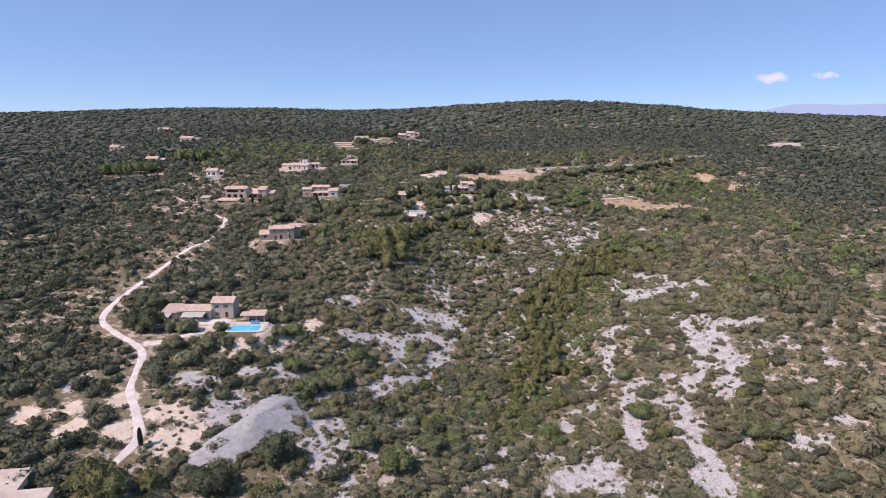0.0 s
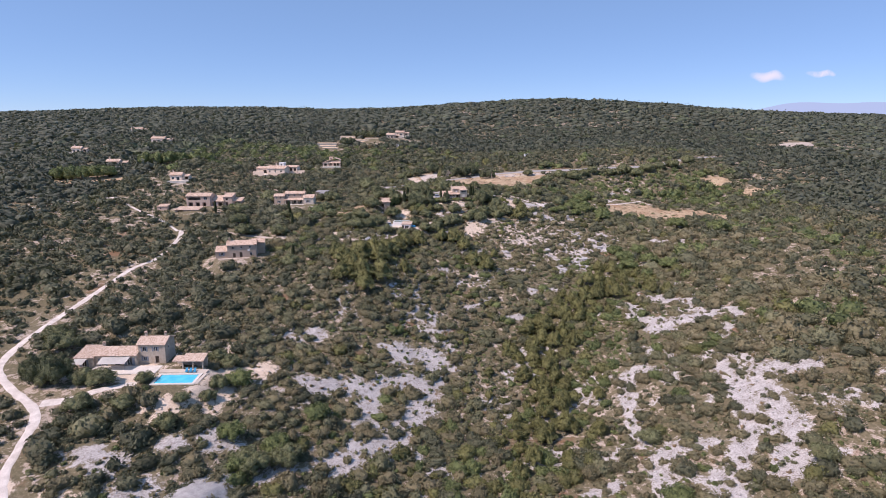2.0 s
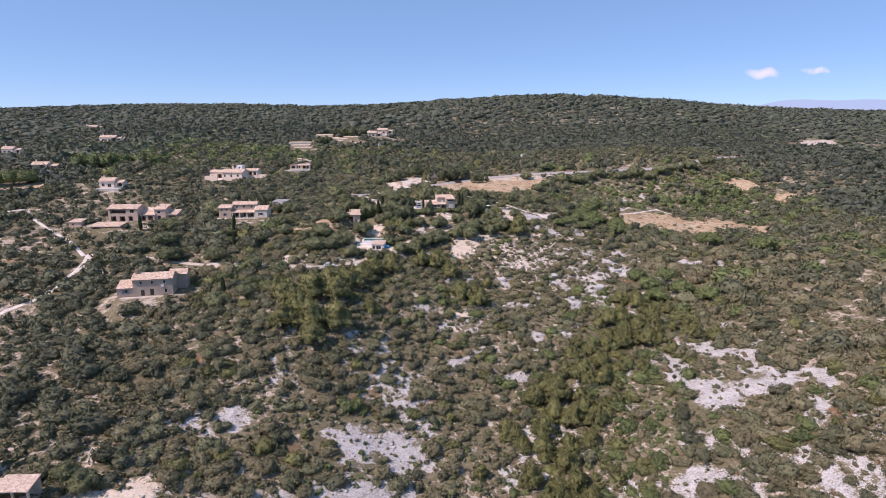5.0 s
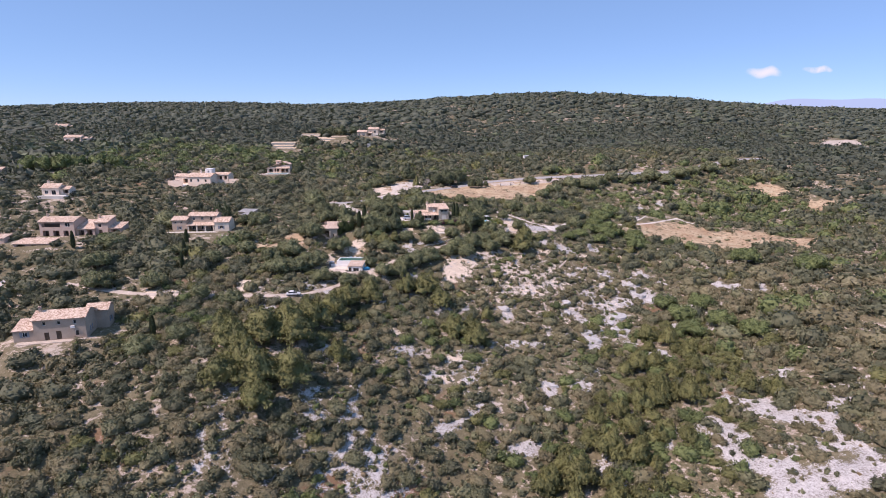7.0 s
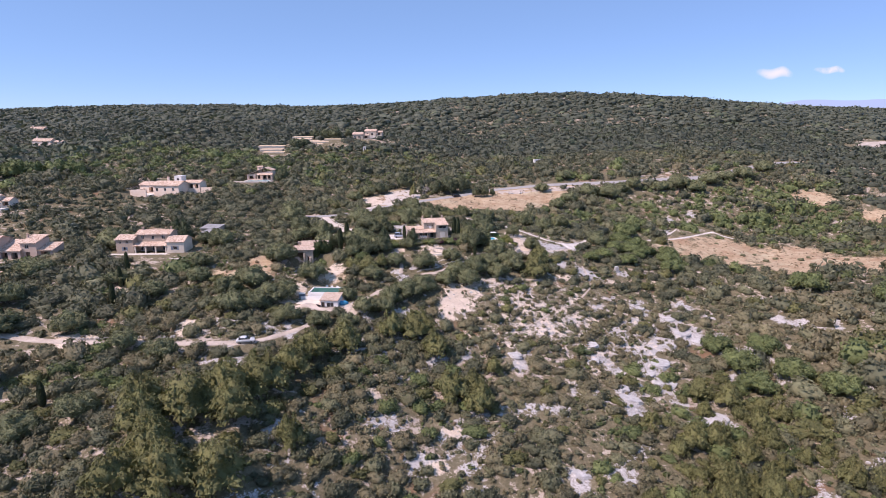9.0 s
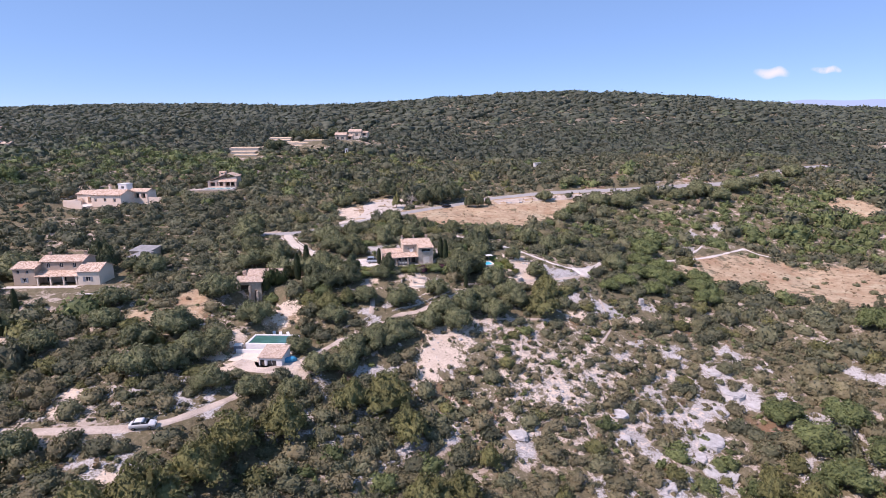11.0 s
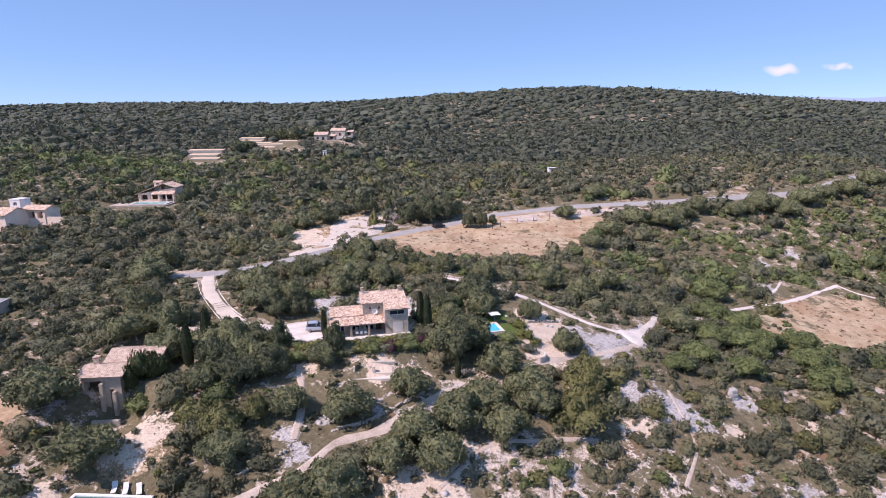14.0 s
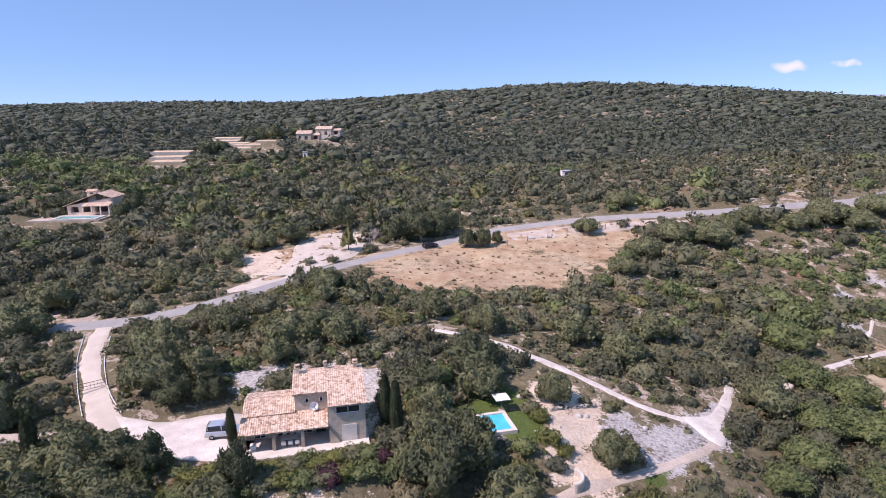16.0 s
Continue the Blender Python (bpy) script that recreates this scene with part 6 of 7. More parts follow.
def terrace_house():
    h = base_of("cream_house", -92.8, 342.6, 0.25, 3, "cream two-storey house with a veranda and tiled roofs", "house")
    block(h, (0, 5.4, 0.4, 7.4), -1.0, (4.4, 4.4, 4.4, 4.4), render_ochre, [("front", 1.0, 3.0, 0.6, 0.8, "window"), ("front", 3.2, 3.0, 0.6, 0.8, "window"), ("front", 2.2, 0.7, 0.9, 1.2, "shutters")])
    gable_roof(h, (0, 5.4, 0.4, 7.4), 4.4, 1.0, terracotta, "x", 0.35, 0.4, 2, render_ochre)
    block(h, (5.4, 16.0, 3.0, 9.0), -1.0, (5.6, 5.6, 5.6, 5.6), render_ochre, [("front", 1.4 + 3.3 * k, 3.8, 0.9, 1.3, "window") for k in range(3)] + [("front", 1.0, 0.1, 1.4, 2.0, "window"), ("front", 4.6, 0.1, 1.4, 2.0, "window"), ("front", 8.0, 0.1, 1.4, 2.0, "window")])
    gable_roof(h, (5.4, 16.0, 3.0, 9.0), 5.6, 1.0, terracotta, "x", 0.35, 0.4, 2, render_ochre)
    tile_plane(h, (5.3, -0.2, 2.3), (16.0, -0.2, 2.3), (16.0, 3.0, 3.1), (5.3, 3.0, 3.1), terracotta, 0.4, 2)
    for x in (6.0, 9.2, 12.4, 15.6):
        box_part("pillar", h, render_pale, x - 0.2, x + 0.2, 0.0, 0.4, -0.2, 2.2, 0.02)
    block(h, (16.0, 21.4, 0.0, 7.0), -1.0, (3.6, 3.6, 3.6, 3.6), render_pale, [("front", 1.9, 0.9, 1.2, 1.2, "shutters")])
    gable_roof(h, (16.0, 21.4, 0.0, 7.0), 3.6, 1.4, terracotta, "x", 0.35, 0.4, 2, render_pale)
    chimney(h, 15.4, 6.0, 6.2, 7.2, render_ochre)
    chimney(h, 6.4, 6.0, 6.2, 7.0, render_ochre)
    box_part("terrace_slab", h, paving, -1.5, 16.5, -2.4, -0.3, -1.5, -0.02, 0.04)
    box_part("pool_deck", h, paving, 14.5, 28.5, -8.0, -2.6, -1.9, -0.38, 0.04)


terrace_house()


def oak_house():
    h = base_of("stone_cottage", -35.0, 338.6, -2.0, 6, "tall stone cottage with low-pitched old tile roofs among oaks", "house")
    holes = [("front", 0.3, -2.4, 2.5, 5.6, "void"), ("front", 3.9, -1.6, 0.6, 3.4, "void"), ("right", 2.0, 1.6, 0.9, 1.2, "window")]
    block(h, (0.4, 6.0, 0.5, 5.4), -3.4, (4.2, 4.2, 4.2, 4.2), stonework, holes)
    gable_roof(h, (0.4, 6.0, 0.5, 5.4), 4.2, 0.7, old_tiles, "x", 0.55, 0.3, 3, stonework)
    block(h, (2.0, 9.8, 5.41, 11.0), -2.5, (4.5, 4.5, 4.5, 4.5), stonework, [("front", 5.6, 1.0, 0.9, 1.3, "shutters"), ("right", 2.0, 1.2, 0.9, 1.2, "window")])
    gable_roof(h, (2.0, 9.8, 5.41, 11.0), 4.5, 0.9, old_tiles, "x", 0.45, 0.3, 3, stonework)
    for x, top in ((3.35, 3.0), (5.1, 1.6)):
        box_part("pier", h, stonework, x - 0.3, x + 0.3, -0.15, 0.49, -3.4, top, 0.08)
    box_part("parapet", h, rubble, 2.6, 6.6, -2.6, -2.2, -3.6, -1.7, 0.05)
    chimney(h, 1.6, 3.4, 4.4, 5.7, terracotta, 0.8)
    ivy = tree_kinds(BUSH_NEAR[9:12], ivy_leaves, 0.1, 1.1, 0.3, 0.05, 23)
    for px, py, r, tall in ((-27.9, 343.0, 2.0, 4.6), (-25.6, 344.0, 2.2, 4.2), (-28.3, 340.9, 1.2, 4.4)):
        grow("ivy", ivy, px, py, r, tall, "dark ivy climbing the stone cottage wall", "ivy", "ivy on the cottage")
    g = base_of("outbuilding", -27.6, 351.5, 1.0, 4, "small outbuilding with a flat pale roof", "shed")
    block(g, (0, 6.4, 0, 3.6), -1.0, (2.4, 2.4, 2.7, 2.7), stonework, [("front", 2.0, 0.0, 1.0, 1.9, "door")])
    shed_roof(g, (0, 6.4, 0, 3.6), 2.4, 2.7, dusty, 0.3, 0.4, 2)


oak_house()


def grey_barn():
    h = base_of("grey_barn", -75.5, 362.0, ground_at(-72, 365) - 0.9, -8, "low stone barn with flat weathered grey roofs among trees", "barn")
    block(h, (0, 6.5, 3, 8), -1.5, (2.7, 2.7, 3.3, 3.3), stonework, [("front", 2.0, 0.1, 1.2, 1.9, "door")])
    shed_roof(h, (0, 6.5, 3, 8), 2.7, 3.3, grey_roof, 0.4, 0.5, 2)
    block(h, (3.5, 7.5, -3, 3), -1.5, (2.1, 2.1, 2.6, 2.6), stonework, [("front", 1.2, 0.6, 1.0, 1.0, "window")])
    shed_roof(h, (3.5, 7.5, -3, 3), 2.1, 2.6, grey_roof, 0.4, 0.5, 2)


grey_roof = surface("weathered_grey_roofing", (0.20, 0.20, 0.20), (0.36, 0.355, 0.35), 0.6, 8.0, 0.9)
grey_barn()


def pool_house():
    h = base_of("pool_house", -21.0, 308.9, -7.2, -4, "small white pool house with an old tile roof", "pool house")
    block(h, (0.8, 5.4, 0, 4.9), -1.2, (2.3, 2.3, 2.9, 2.9), white_paint, [("front", 0.2, 0.0, 0.9, 1.9, "door"), ("front", 1.6, 0.0, 1.9, 1.8, "window")])
    shed_roof(h, (0.8, 5.4, 0, 4.9), 2.3, 2.9, old_tiles, 0.25, 0.28, 4)


pool_house()
deck = base_of("pool_terrace", -24.6, 313.4, -6.5, -4, "pale pinkish paved terrace beside the green pool", "terrace")
box_part("paving", deck, render_pale, -2.6, 3.4, -2.4, 1.6, -1.2, -0.05, 0.04)
box_part("low_wall", deck, white_paint, -2.6, 4.6, 1.7, 2.0, -1.2, 0.75, 0.03)
box_part("step", deck, paving, -2.9, -2.62, -1.6, 0.8, -1.2, -0.25, 0.02)


def white_villa():
    h = base_of("white_villa", -122.0, 425.0, 10.0, -6, "sprawling pale villa with low tiled roofs", "house")
    block(h, (0, 12.4, 0, 9), -4.0, (3.7, 3.7, 3.7, 3.7), render_cream, [("front", 1.2, 0.9, 1.1, 1.4, "window"), ("front", 5.2, 0.9, 1.1, 1.4, "window"), ("front", 9.2, 0.9, 1.1, 1.4, "window"),
                                                                          ("left", 3.0, 0.6, 2.6, 2.0, "void")])
    gable_roof(h, (0, 12.4, 0, 9), 3.7, 1.6, terracotta, "x", 0.5, 0.5, 2, render_cream)
    block(h, (-10, -1.6, 5, 12), -4.0, (3.3, 3.3, 3.3, 3.3), render_cream, [("front", 0.8, -0.4, 1.2, 1.4, "window"), ("front", 4.6, -0.2, 3.0, 2.3, "void"), ("right", 1.0, 0.4, 3.0, 2.2, "void")])
    gable_roof(h, (-10, -1.6, 5, 12), 3.3, 1.1, terracotta, "x", 0.4, 0.5, 2, render_cream)
    block(h, (10.6, 18.2, 8, 14), -2.0, (4.2, 4.2, 4.2, 4.2), render_cream, [("front", 2.0, 1.4, 2.2, 2.0, "void"), ("front", 5.0, 1.4, 1.8, 2.0, "void")])
    gable_roof(h, (10.6, 18.2, 8, 14), 4.2, 1.0, terracotta, "x", 0.4, 0.5, 2, render_cream)
    block(h, (4.0, 7.6, 11, 15), -1.0, (6.6, 6.6, 6.6, 6.6), white_paint, [("front", 1.2, 4.8, 1.2, 1.1, "window")])
    box_part("parapet", h, white_paint, 3.9, 7.7, 10.9, 15.1, 6.602, 6.9, 0.03)
    chimney(h, 4.6, 5.4, 5.0, 6.8, render_cream, 0.8)
    box_part("yard_wall", h, render_cream, -7.5, -0.1, -5.3, -4.9, -4.5, 2.0, 0.05)
    box_part("yard_wall", h, render_cream, -7.9, -7.5, -5.3, 4.9, -4.5, 1.6, 0.05)
    box_part("terrace_slab", h, paving, -7.5, 0.0, -4.9, 4.9, -4.5, -0.6, 0.05)
    box_part("garden_wall", h, render_cream, 18.3, 24, 8.2, 8.6, -2.0, 1.9, 0.05)
    for k in range(6):
        box_part("step", h, paving, 0.3, 7.0, -1.0 - 0.8 * k, -0.2 - 0.8 * k, -5.0, -1.2 - 0.35 * k, 0.02)


white_villa()


def far_villa(name, x, y, z, turn, label, size=1.0, roof=terracotta, mat=render_pale):
    """A distant one- or two-storey house of a main block, a wing and a porch."""
    h = base_of(name, x, y, z, turn, label, "house")
    w = 10 * size
    block(h, (0, w, 0, 7), -2.5, (3.4, 3.4, 3.4, 3.4), mat, [("front", 0.15 * w, 0.6, 1.4, 1.5, "window"), ("front", 0.55 * w, 0.1, 1.8, 2.0, "window"), ("right", 2.0, 0.9, 1.2, 1.3, "window")])
    gable_roof(h, (0, w, 0, 7), 3.4, 1.5, roof, "x", 0.4, 0.6, 2, mat)
    block(h, (w, w + 5.5 * size, 1.2, 7), -2.5, (2.6, 2.6, 2.6, 2.6), mat, [("front", 1.2, 0.5, 2.2, 1.6, "void")])
    gable_roof(h, (w, w + 5.5 * size, 1.2, 7), 2.6, 1.0, roof, "x", 0.4, 0.6, 2, mat)
    chimney(h, 1.2, 4.0, 4.4, 6.0, mat, 0.7)
    box_part("terrace_slab", h, paving, -1.5, w + 6 * size, -3.5, -0.05, -2.5, -0.05, 0.05)
    return h


def land_villa(name, x, y, turn, label, **more):
    return far_villa(name, x, y, ground_at(x + 6, y + 2) + 0.7, turn, label, **more)


def pink_villa():
    h = base_of("pink_villa", -92.6, 465.3, 12.5, 6, "pale pink villa with a sweeping tiled roof above its pool", "house")
    h.matrix_world = pose(-92.6, 465.3, 12.5, 0, 0, 6) @ Matrix.Diagonal((0.84, 0.9, 0.9, 1))
    block(h, (0, 15.5, 0, 9), -2.0, (2.6, 4.9, 4.9, 2.6), render_cream, [("front", 1.2, 0.2, 2.6, 1.9, "void"), ("front", 5.0, 0.2, 3.0, 2.1, "void"), ("front", 9.6, 0.2, 4.6, 2.1, "void")])
    tile_plane(h, (-1.0, 9.5, 2.4), (-1.0, -0.8, 2.4), (11.0, -0.8, 6.7), (11.0, 9.5, 6.7), terracotta, 0.5, 2)
    tile_plane(h, (16.2, -0.6, 5.0), (16.2, 9.5, 5.0), (11.0, 9.5, 6.7), (11.0, -0.6, 6.7), terracotta, 0.5, 2)
    tile_plane(h, (6.5, -3.2, 2.6), (16.0, -3.2, 2.6), (16.0, 0.0, 3.6), (6.5, 0.0, 3.6), terracotta, 0.5, 2)
    for x in (6.8, 9.8, 12.8, 15.7):
        box_part("pillar", h, render_cream, x - 0.22, x + 0.22, -3.0, -2.6, -0.4, 2.55, 0.02)
    block(h, (5.8, 8.8, 3, 6), 3.0, (7.0, 7.0, 7.0, 7.0), render_cream, [("front", 0.9, 5.9, 1.2, 0.7, "window")])
    gable_roof(h, (5.8, 8.8, 3, 6), 7.0, 0.5, terracotta, "x", 0.3, 0.5, 2, render_cream)
    box_part("terrace_slab", h, dusty, -6.5, 17, -12.5, -0.05, -4.2, -0.44, 0.05)


pink_villa()
far_villa("hamlet_house", -58.5, 601.0, 30.4, 0, "pale stone house beside terraced gardens", size=0.75, mat=stonework)
far_villa("hamlet_house", -51.0, 613.0, 32.6, -3, "tall stone barn behind the terraced gardens", size=0.85, mat=stonework)
land_villa("hillside_house", -265.0, 549.0, 6, "cream house half hidden in woods", size=1.15, mat=render_cream)
land_villa("hillside_house", -335.0, 644.0, 10, "small cream house high in the woods", size=1.1, mat=render_cream)
land_villa("hillside_house", -233.0, 425.0, 8, "white house beside a dry meadow", size=0.85, mat=render_cream)
land_villa("hillside_house", -169.0, 383.0, 8, "cream cottage with a pale roof", size=0.7, mat=render_cream)
land_villa("hillside_house", -299.0, 490.0, 10, "low cottage deep in the trees", size=0.7, mat=render_cream)


# ---- cars ----
def car(x, y, z, turn, paint, label, length=4.2, width=1.75, tall=1.5, van=False):
    """A parked car: shaped body, glass house, wheels, lamps and bumpers. It points along its own x."""
    c = base_of("car", x, y, z, turn, label, "car")
    L, W = length / 2, width / 2
    nose, tail = (0.62, 0.96) if not van else (0.66, 1.0)
    side = [(-L, 0.35), (-L, 0.92), (-L + 0.12, 1.02), (L - 1.15, 0.98), (L - 0.15, 0.78), (L, 0.62), (L, 0.35)]

    def loft(outline, half, pinch, name, mat, parent):
        bm = bmesh.new()
        rings = []
        for s, squeeze in ((-1, 0.94), (-0.9, 1.0), (0.9, 1.0), (1, 0.94)):
            rings.append([bm.verts.new((px * squeeze if abs(px) > L * 0.9 else px, s * half * (1 - pinch * max(0, pz - 0.95)), pz)) for px, pz in outline])
        for a, b in zip(rings, rings[1:]):
            for i in range(len(outline)):
                bm.faces.new((a[i], a[(i + 1) % len(outline)], b[(i + 1) % len(outline)], b[i]))
        bm.faces.new(rings[0])
        bm.faces.new(rings[-1])
        bmesh.ops.bevel(bm, geom=bm.edges[:], offset=0.03, segments=1, affect="EDGES")
        return part(name, bm, mat, parent, "", True)

    loft(side, W, 0.0, "body", paint, c)
    back = -L + (0.10 if van else 0.35)
    cabin = [(back, 0.98), (back + (0.10 if van else 0.45), tall - 0.08), (back + 0.6, tall), (L - 2.0, tall), (L - 1.75, tall - 0.05), (L - 1.0, 0.97)]
    loft([(px, min(pz, tall - 0.10)) for px, pz in cabin], W * 0.93, 0.22, "windows", window_glass, c)
    loft([(back + (0.12 if van else 0.48), tall - 0.12), (back + 0.6, tall), (L - 2.0, tall), (L - 1.72, tall - 0.12)], W * 0.93, 0.22, "roof", paint, c)
    for px in (back + 0.2, -0.1, L - 1.35):
        for s in (-1, 1):
            box_part("pillar", c, paint, px - 0.05, px + 0.05, s * W * 0.86 - 0.03, s * W * 0.86 + 0.03, 0.98, tall - 0.10, 0.01)
    for px in (-L + 0.75, L - 0.8):
        for s in (-1, 1):
            bm = bmesh.new()
            bmesh.ops.create_cone(bm, cap_ends=True, segments=20, radius1=0.31, radius2=0.31, depth=0.2, matrix=pose(px, s * (W - 0.08), 0.31, 90, 0, 0))
            bmesh.ops.bevel(bm, geom=[e for e in bm.edges if len(e.link_faces) == 2 and any(len(f.verts) > 4 for f in e.link_faces)], offset=0.04, segments=2, affect="EDGES")
            wheel = part("wheel", bm, black_plastic, c)
            bm = bmesh.new()
            bmesh.ops.create_cone(bm, cap_ends=True, segments=16, radius1=0.19, radius2=0.16, depth=0.22, matrix=pose(px, s * (W - 0.07), 0.31, 90, 0, 0))
            part("hubcap", bm, steel, wheel)
    for s in (-1, 1):
        box_part("headlight", c, white_paint, L - 0.22, L + 0.005, s * (W - 0.32) - 0.16, s * (W - 0.32) + 0.16, 0.58, 0.72, 0.02)
        box_part("tail_light", c, terracotta, -L - 0.01, -L + 0.06, s * (W - 0.18) - 0.10, s * (W - 0.18) + 0.10, 0.62, 0.92, 0.02)
    box_part("bumper", c, black_plastic, -L - 0.05, -L + 0.12, -W * 0.9, W * 0.9, 0.34, 0.52, 0.03)
    box_part("bumper", c, black_plastic, L - 0.12, L + 0.05, -W * 0.9, W * 0.9, 0.30, 0.46, 0.03)
    return c


car(-3.2, 357.3, ground_at(-3.2, 357.3) + 0.14, 9, silver_blue, "silver-blue family van parked on white gravel beside a cypress", 3.9, 1.7, 1.7, True)
car(17.4, 444.6, ground_at(17.4, 444.6) + 0.12, 32, black_car, "black car standing on the asphalt road edge")
car(-33.3, 289.6, ground_at(-33.3, 289.6) + 0.08, 12, white_car, "white hatchback parked on the dirt track", 4.0, 1.7, 1.48)


# ---- furniture and fittings ----
def lounger(x, y, z, turn, mat, label):
    c = base_of("sun_lounger", x, y, z, turn, label, "sun lounger", "sun loungers")
    box_part("seat", c, mat, -0.32, 0.32, -1.0, 0.25, 0.26, 0.34, 0.03)
    bm = bmesh.new()
    box_bm(bm, -0.32, 0.32, 0.0, 0.75, 0.0, 0.07, 0.03)
    bmesh.ops.transform(bm, matrix=pose(0, 0.27, 0.30, 38, 0, 0), verts=bm.verts)
    part("backrest", bm, mat, c)
    for sx in (-0.26, 0.26):
        for sy in (-0.85, 0.15):
            box_part("leg", c, steel, sx - 0.03, sx + 0.03, sy - 0.03, sy + 0.03, -0.05, 0.258, 0.005)


for x, turn in ((-21.4, 20), (-20.0, 20), (-18.3, 26)):
    lounger(x, 323.4, ground_at(x, 323.4) + 0.05, turn, white_paint, "white plastic sun lounger beside the green pool")
for x in (-66.3, -65.2, -64.1):
    lounger(x, 175.0, -21.2, 15, blue_cloth, "bright blue sun lounger beside the turquoise pool")


def table_set(x, y, z, turn):
    t = base_of("dining_table", x, y, z, turn, "long white-clothed table under the villa porch", "table")
    box_part("tabletop", t, white_paint, -1.1, 1.1, -0.5, 0.5, 0.70, 0.75, 0.02)
    for sx in (-1.0, 1.0):
        for sy in (-0.42, 0.42):
            box_part("leg", t, steel, sx - 0.04, sx + 0.04, sy - 0.04, sy + 0.04, 0.0, 0.698, 0.01)
    m = pose(x, y, z, 0, 0, turn)
    for k, (px, py, rot) in enumerate([(-0.75, -0.8, 0), (0.0, -0.8, 0), (0.75, -0.8, 0), (-0.75, 0.8, 180), (0.0, 0.8, 180), (0.75, 0.8, 180)]):
        c = new("garden_chair")
        c.matrix_world = m @ pose(px, py, 0, 0, 0, rot)
        tagged(c, "white garden chair at the porch table", "chair", "chairs at the porch table")
        box_part("seat", c, canvas, -0.24, 0.24, -0.24, 0.24, 0.42, 0.47, 0.02)
        box_part("backrest", c, canvas, -0.24, 0.24, -0.29, -0.24, 0.47, 0.92, 0.02)
        for sx in (-0.2, 0.2):
            for sy in (-0.2, 0.2):
                box_part("leg", c, steel, sx - 0.02, sx + 0.02, sy - 0.02, sy + 0.02, 0.0, 0.418, 0.005)


table_set(4.9, 355.9, 2.3, 13)
pot = base_of("storage_box", 1.05, 354.6, 2.3, 13, "white storage box standing under the porch", "box")
box_part("body", pot, white_paint, -0.3, 0.3, -0.25, 0.25, 0.0, 0.55, 0.03)
box_part("lid", pot, white_paint, -0.33, 0.33, -0.28, 0.28, 0.552, 0.62, 0.03)


def sail(x, y, z, turn):
    c = base_of("sunshade", x, y, z, turn, "white square sunshade beside the small pool", "sunshade")
    bm = bmesh.new()
    bmesh.ops.create_grid(bm, x_segments=8, y_segments=8, size=1.0)
    for v in bm.verts:
        v.co.z = 1.9 + 0.12 * (v.co.x**2 + v.co.y**2) / 1.7 - 0.18 * abs(v.co.x * v.co.y) / 1.7
    bmesh.ops.solidify(bm, geom=bm.faces[:], thickness=0.03)
    part("canopy", bm, canvas, c)
    bm = bmesh.new()
    bmesh.ops.create_cone(bm, cap_ends=True, segments=12, radius1=0.04, radius2=0.03, depth=2.0, matrix=Matrix.Translation((0, 0, 0.9)))
    part("pole", bm, steel, c)
    box_part("foot", c, rubble, -0.35, 0.35, -0.35, 0.35, -0.1, 0.06, 0.03)


sail(29.5, 366.6, ground_at(29.5, 366.6), 14)


def wrapped_heap(x, y):
    c = base_of("covered_boat", x, y, ground_at(x, y), 20, "small boat under a bright blue tarpaulin", "boat")
    v, f = ICO[3]
    rng = np.random.default_rng(5)
    shape = v * (1.4, 0.75, 0.7) * rng.uniform(0.92, 1.06, (len(v), 1))
    shape[:, 2] = np.maximum(shape[:, 2] + 0.35, 0.0)
    ob = mesh_object("tarpaulin", shape, f, blue_cloth, c, True)
    box_part("keel_support", c, dark_wood, -0.9, 0.9, -0.15, 0.15, -0.05, 0.1, 0.01)


wrapped_heap(-14.6, 310.9)
box = base_of("pool_machine_shelter", -27.0, 316.6, -6.4, 5, "pale blue-grey plastic cabinet at the pool corner", "cabinet")
box_part("body", box, shutter_blue, -0.8, 0.8, -0.7, 0.7, -0.3, 1.1, 0.05)
box_part("lid", box, white_paint, -0.85, 0.85, -0.75, 0.75, 1.102, 1.2, 0.03)


# ---- walls ----
def stone_mesh(seed):
    rng = np.random.default_rng(seed)
    v, f = ICO[1]
    v = np.sign(v) * np.abs(v) ** 0.7 * rng.uniform(0.8, 1.1, (len(v), 1))
    ob = mesh_object("stone", v, f, rubble)
    me = ob.data
    bpy.data.objects.remove(ob)
    return me


STONES = [stone_mesh(k) for k in range(5)]


def dry_wall(points, label, tall=0.7, size=0.42, most=110):
    """A dry stone wall: single stones laid along a line of the plan."""
    line = along(points, size * 0.95)
    mid = line[len(line) // 2]
    w = base_of("dry_stone_wall", float(mid[0]), float(mid[1]), ground_at(*mid), 0, label, "wall")
    rng = np.random.default_rng(int(abs(mid[0] * 7 + mid[1])))
    back = w.matrix_world.inverted()
    count = 0
    for row in range(max(1, int(tall / (size * 0.6)))):
        for k, (x, y) in enumerate(line):
            if count >= most or rng.random() < 0.12 * (row + 1):
                continue
            s = new("stone", STONES[int(rng.integers(5))])
            s.parent = w
            z = ground_at(x, y) + size * (0.2 + 0.62 * row)
            s.matrix_local = back @ (pose(x + rng.uniform(-0.1, 0.1), y + rng.uniform(-0.1, 0.1), z, *rng.uniform(-20, 20, 2), float(rng.uniform(0, 360)))
                                     @ Matrix.Diagonal((size * rng.uniform(0.45, 0.8), size * rng.uniform(0.4, 0.6), size * rng.uniform(0.32, 0.45), 1)))
            count += 1
    return w


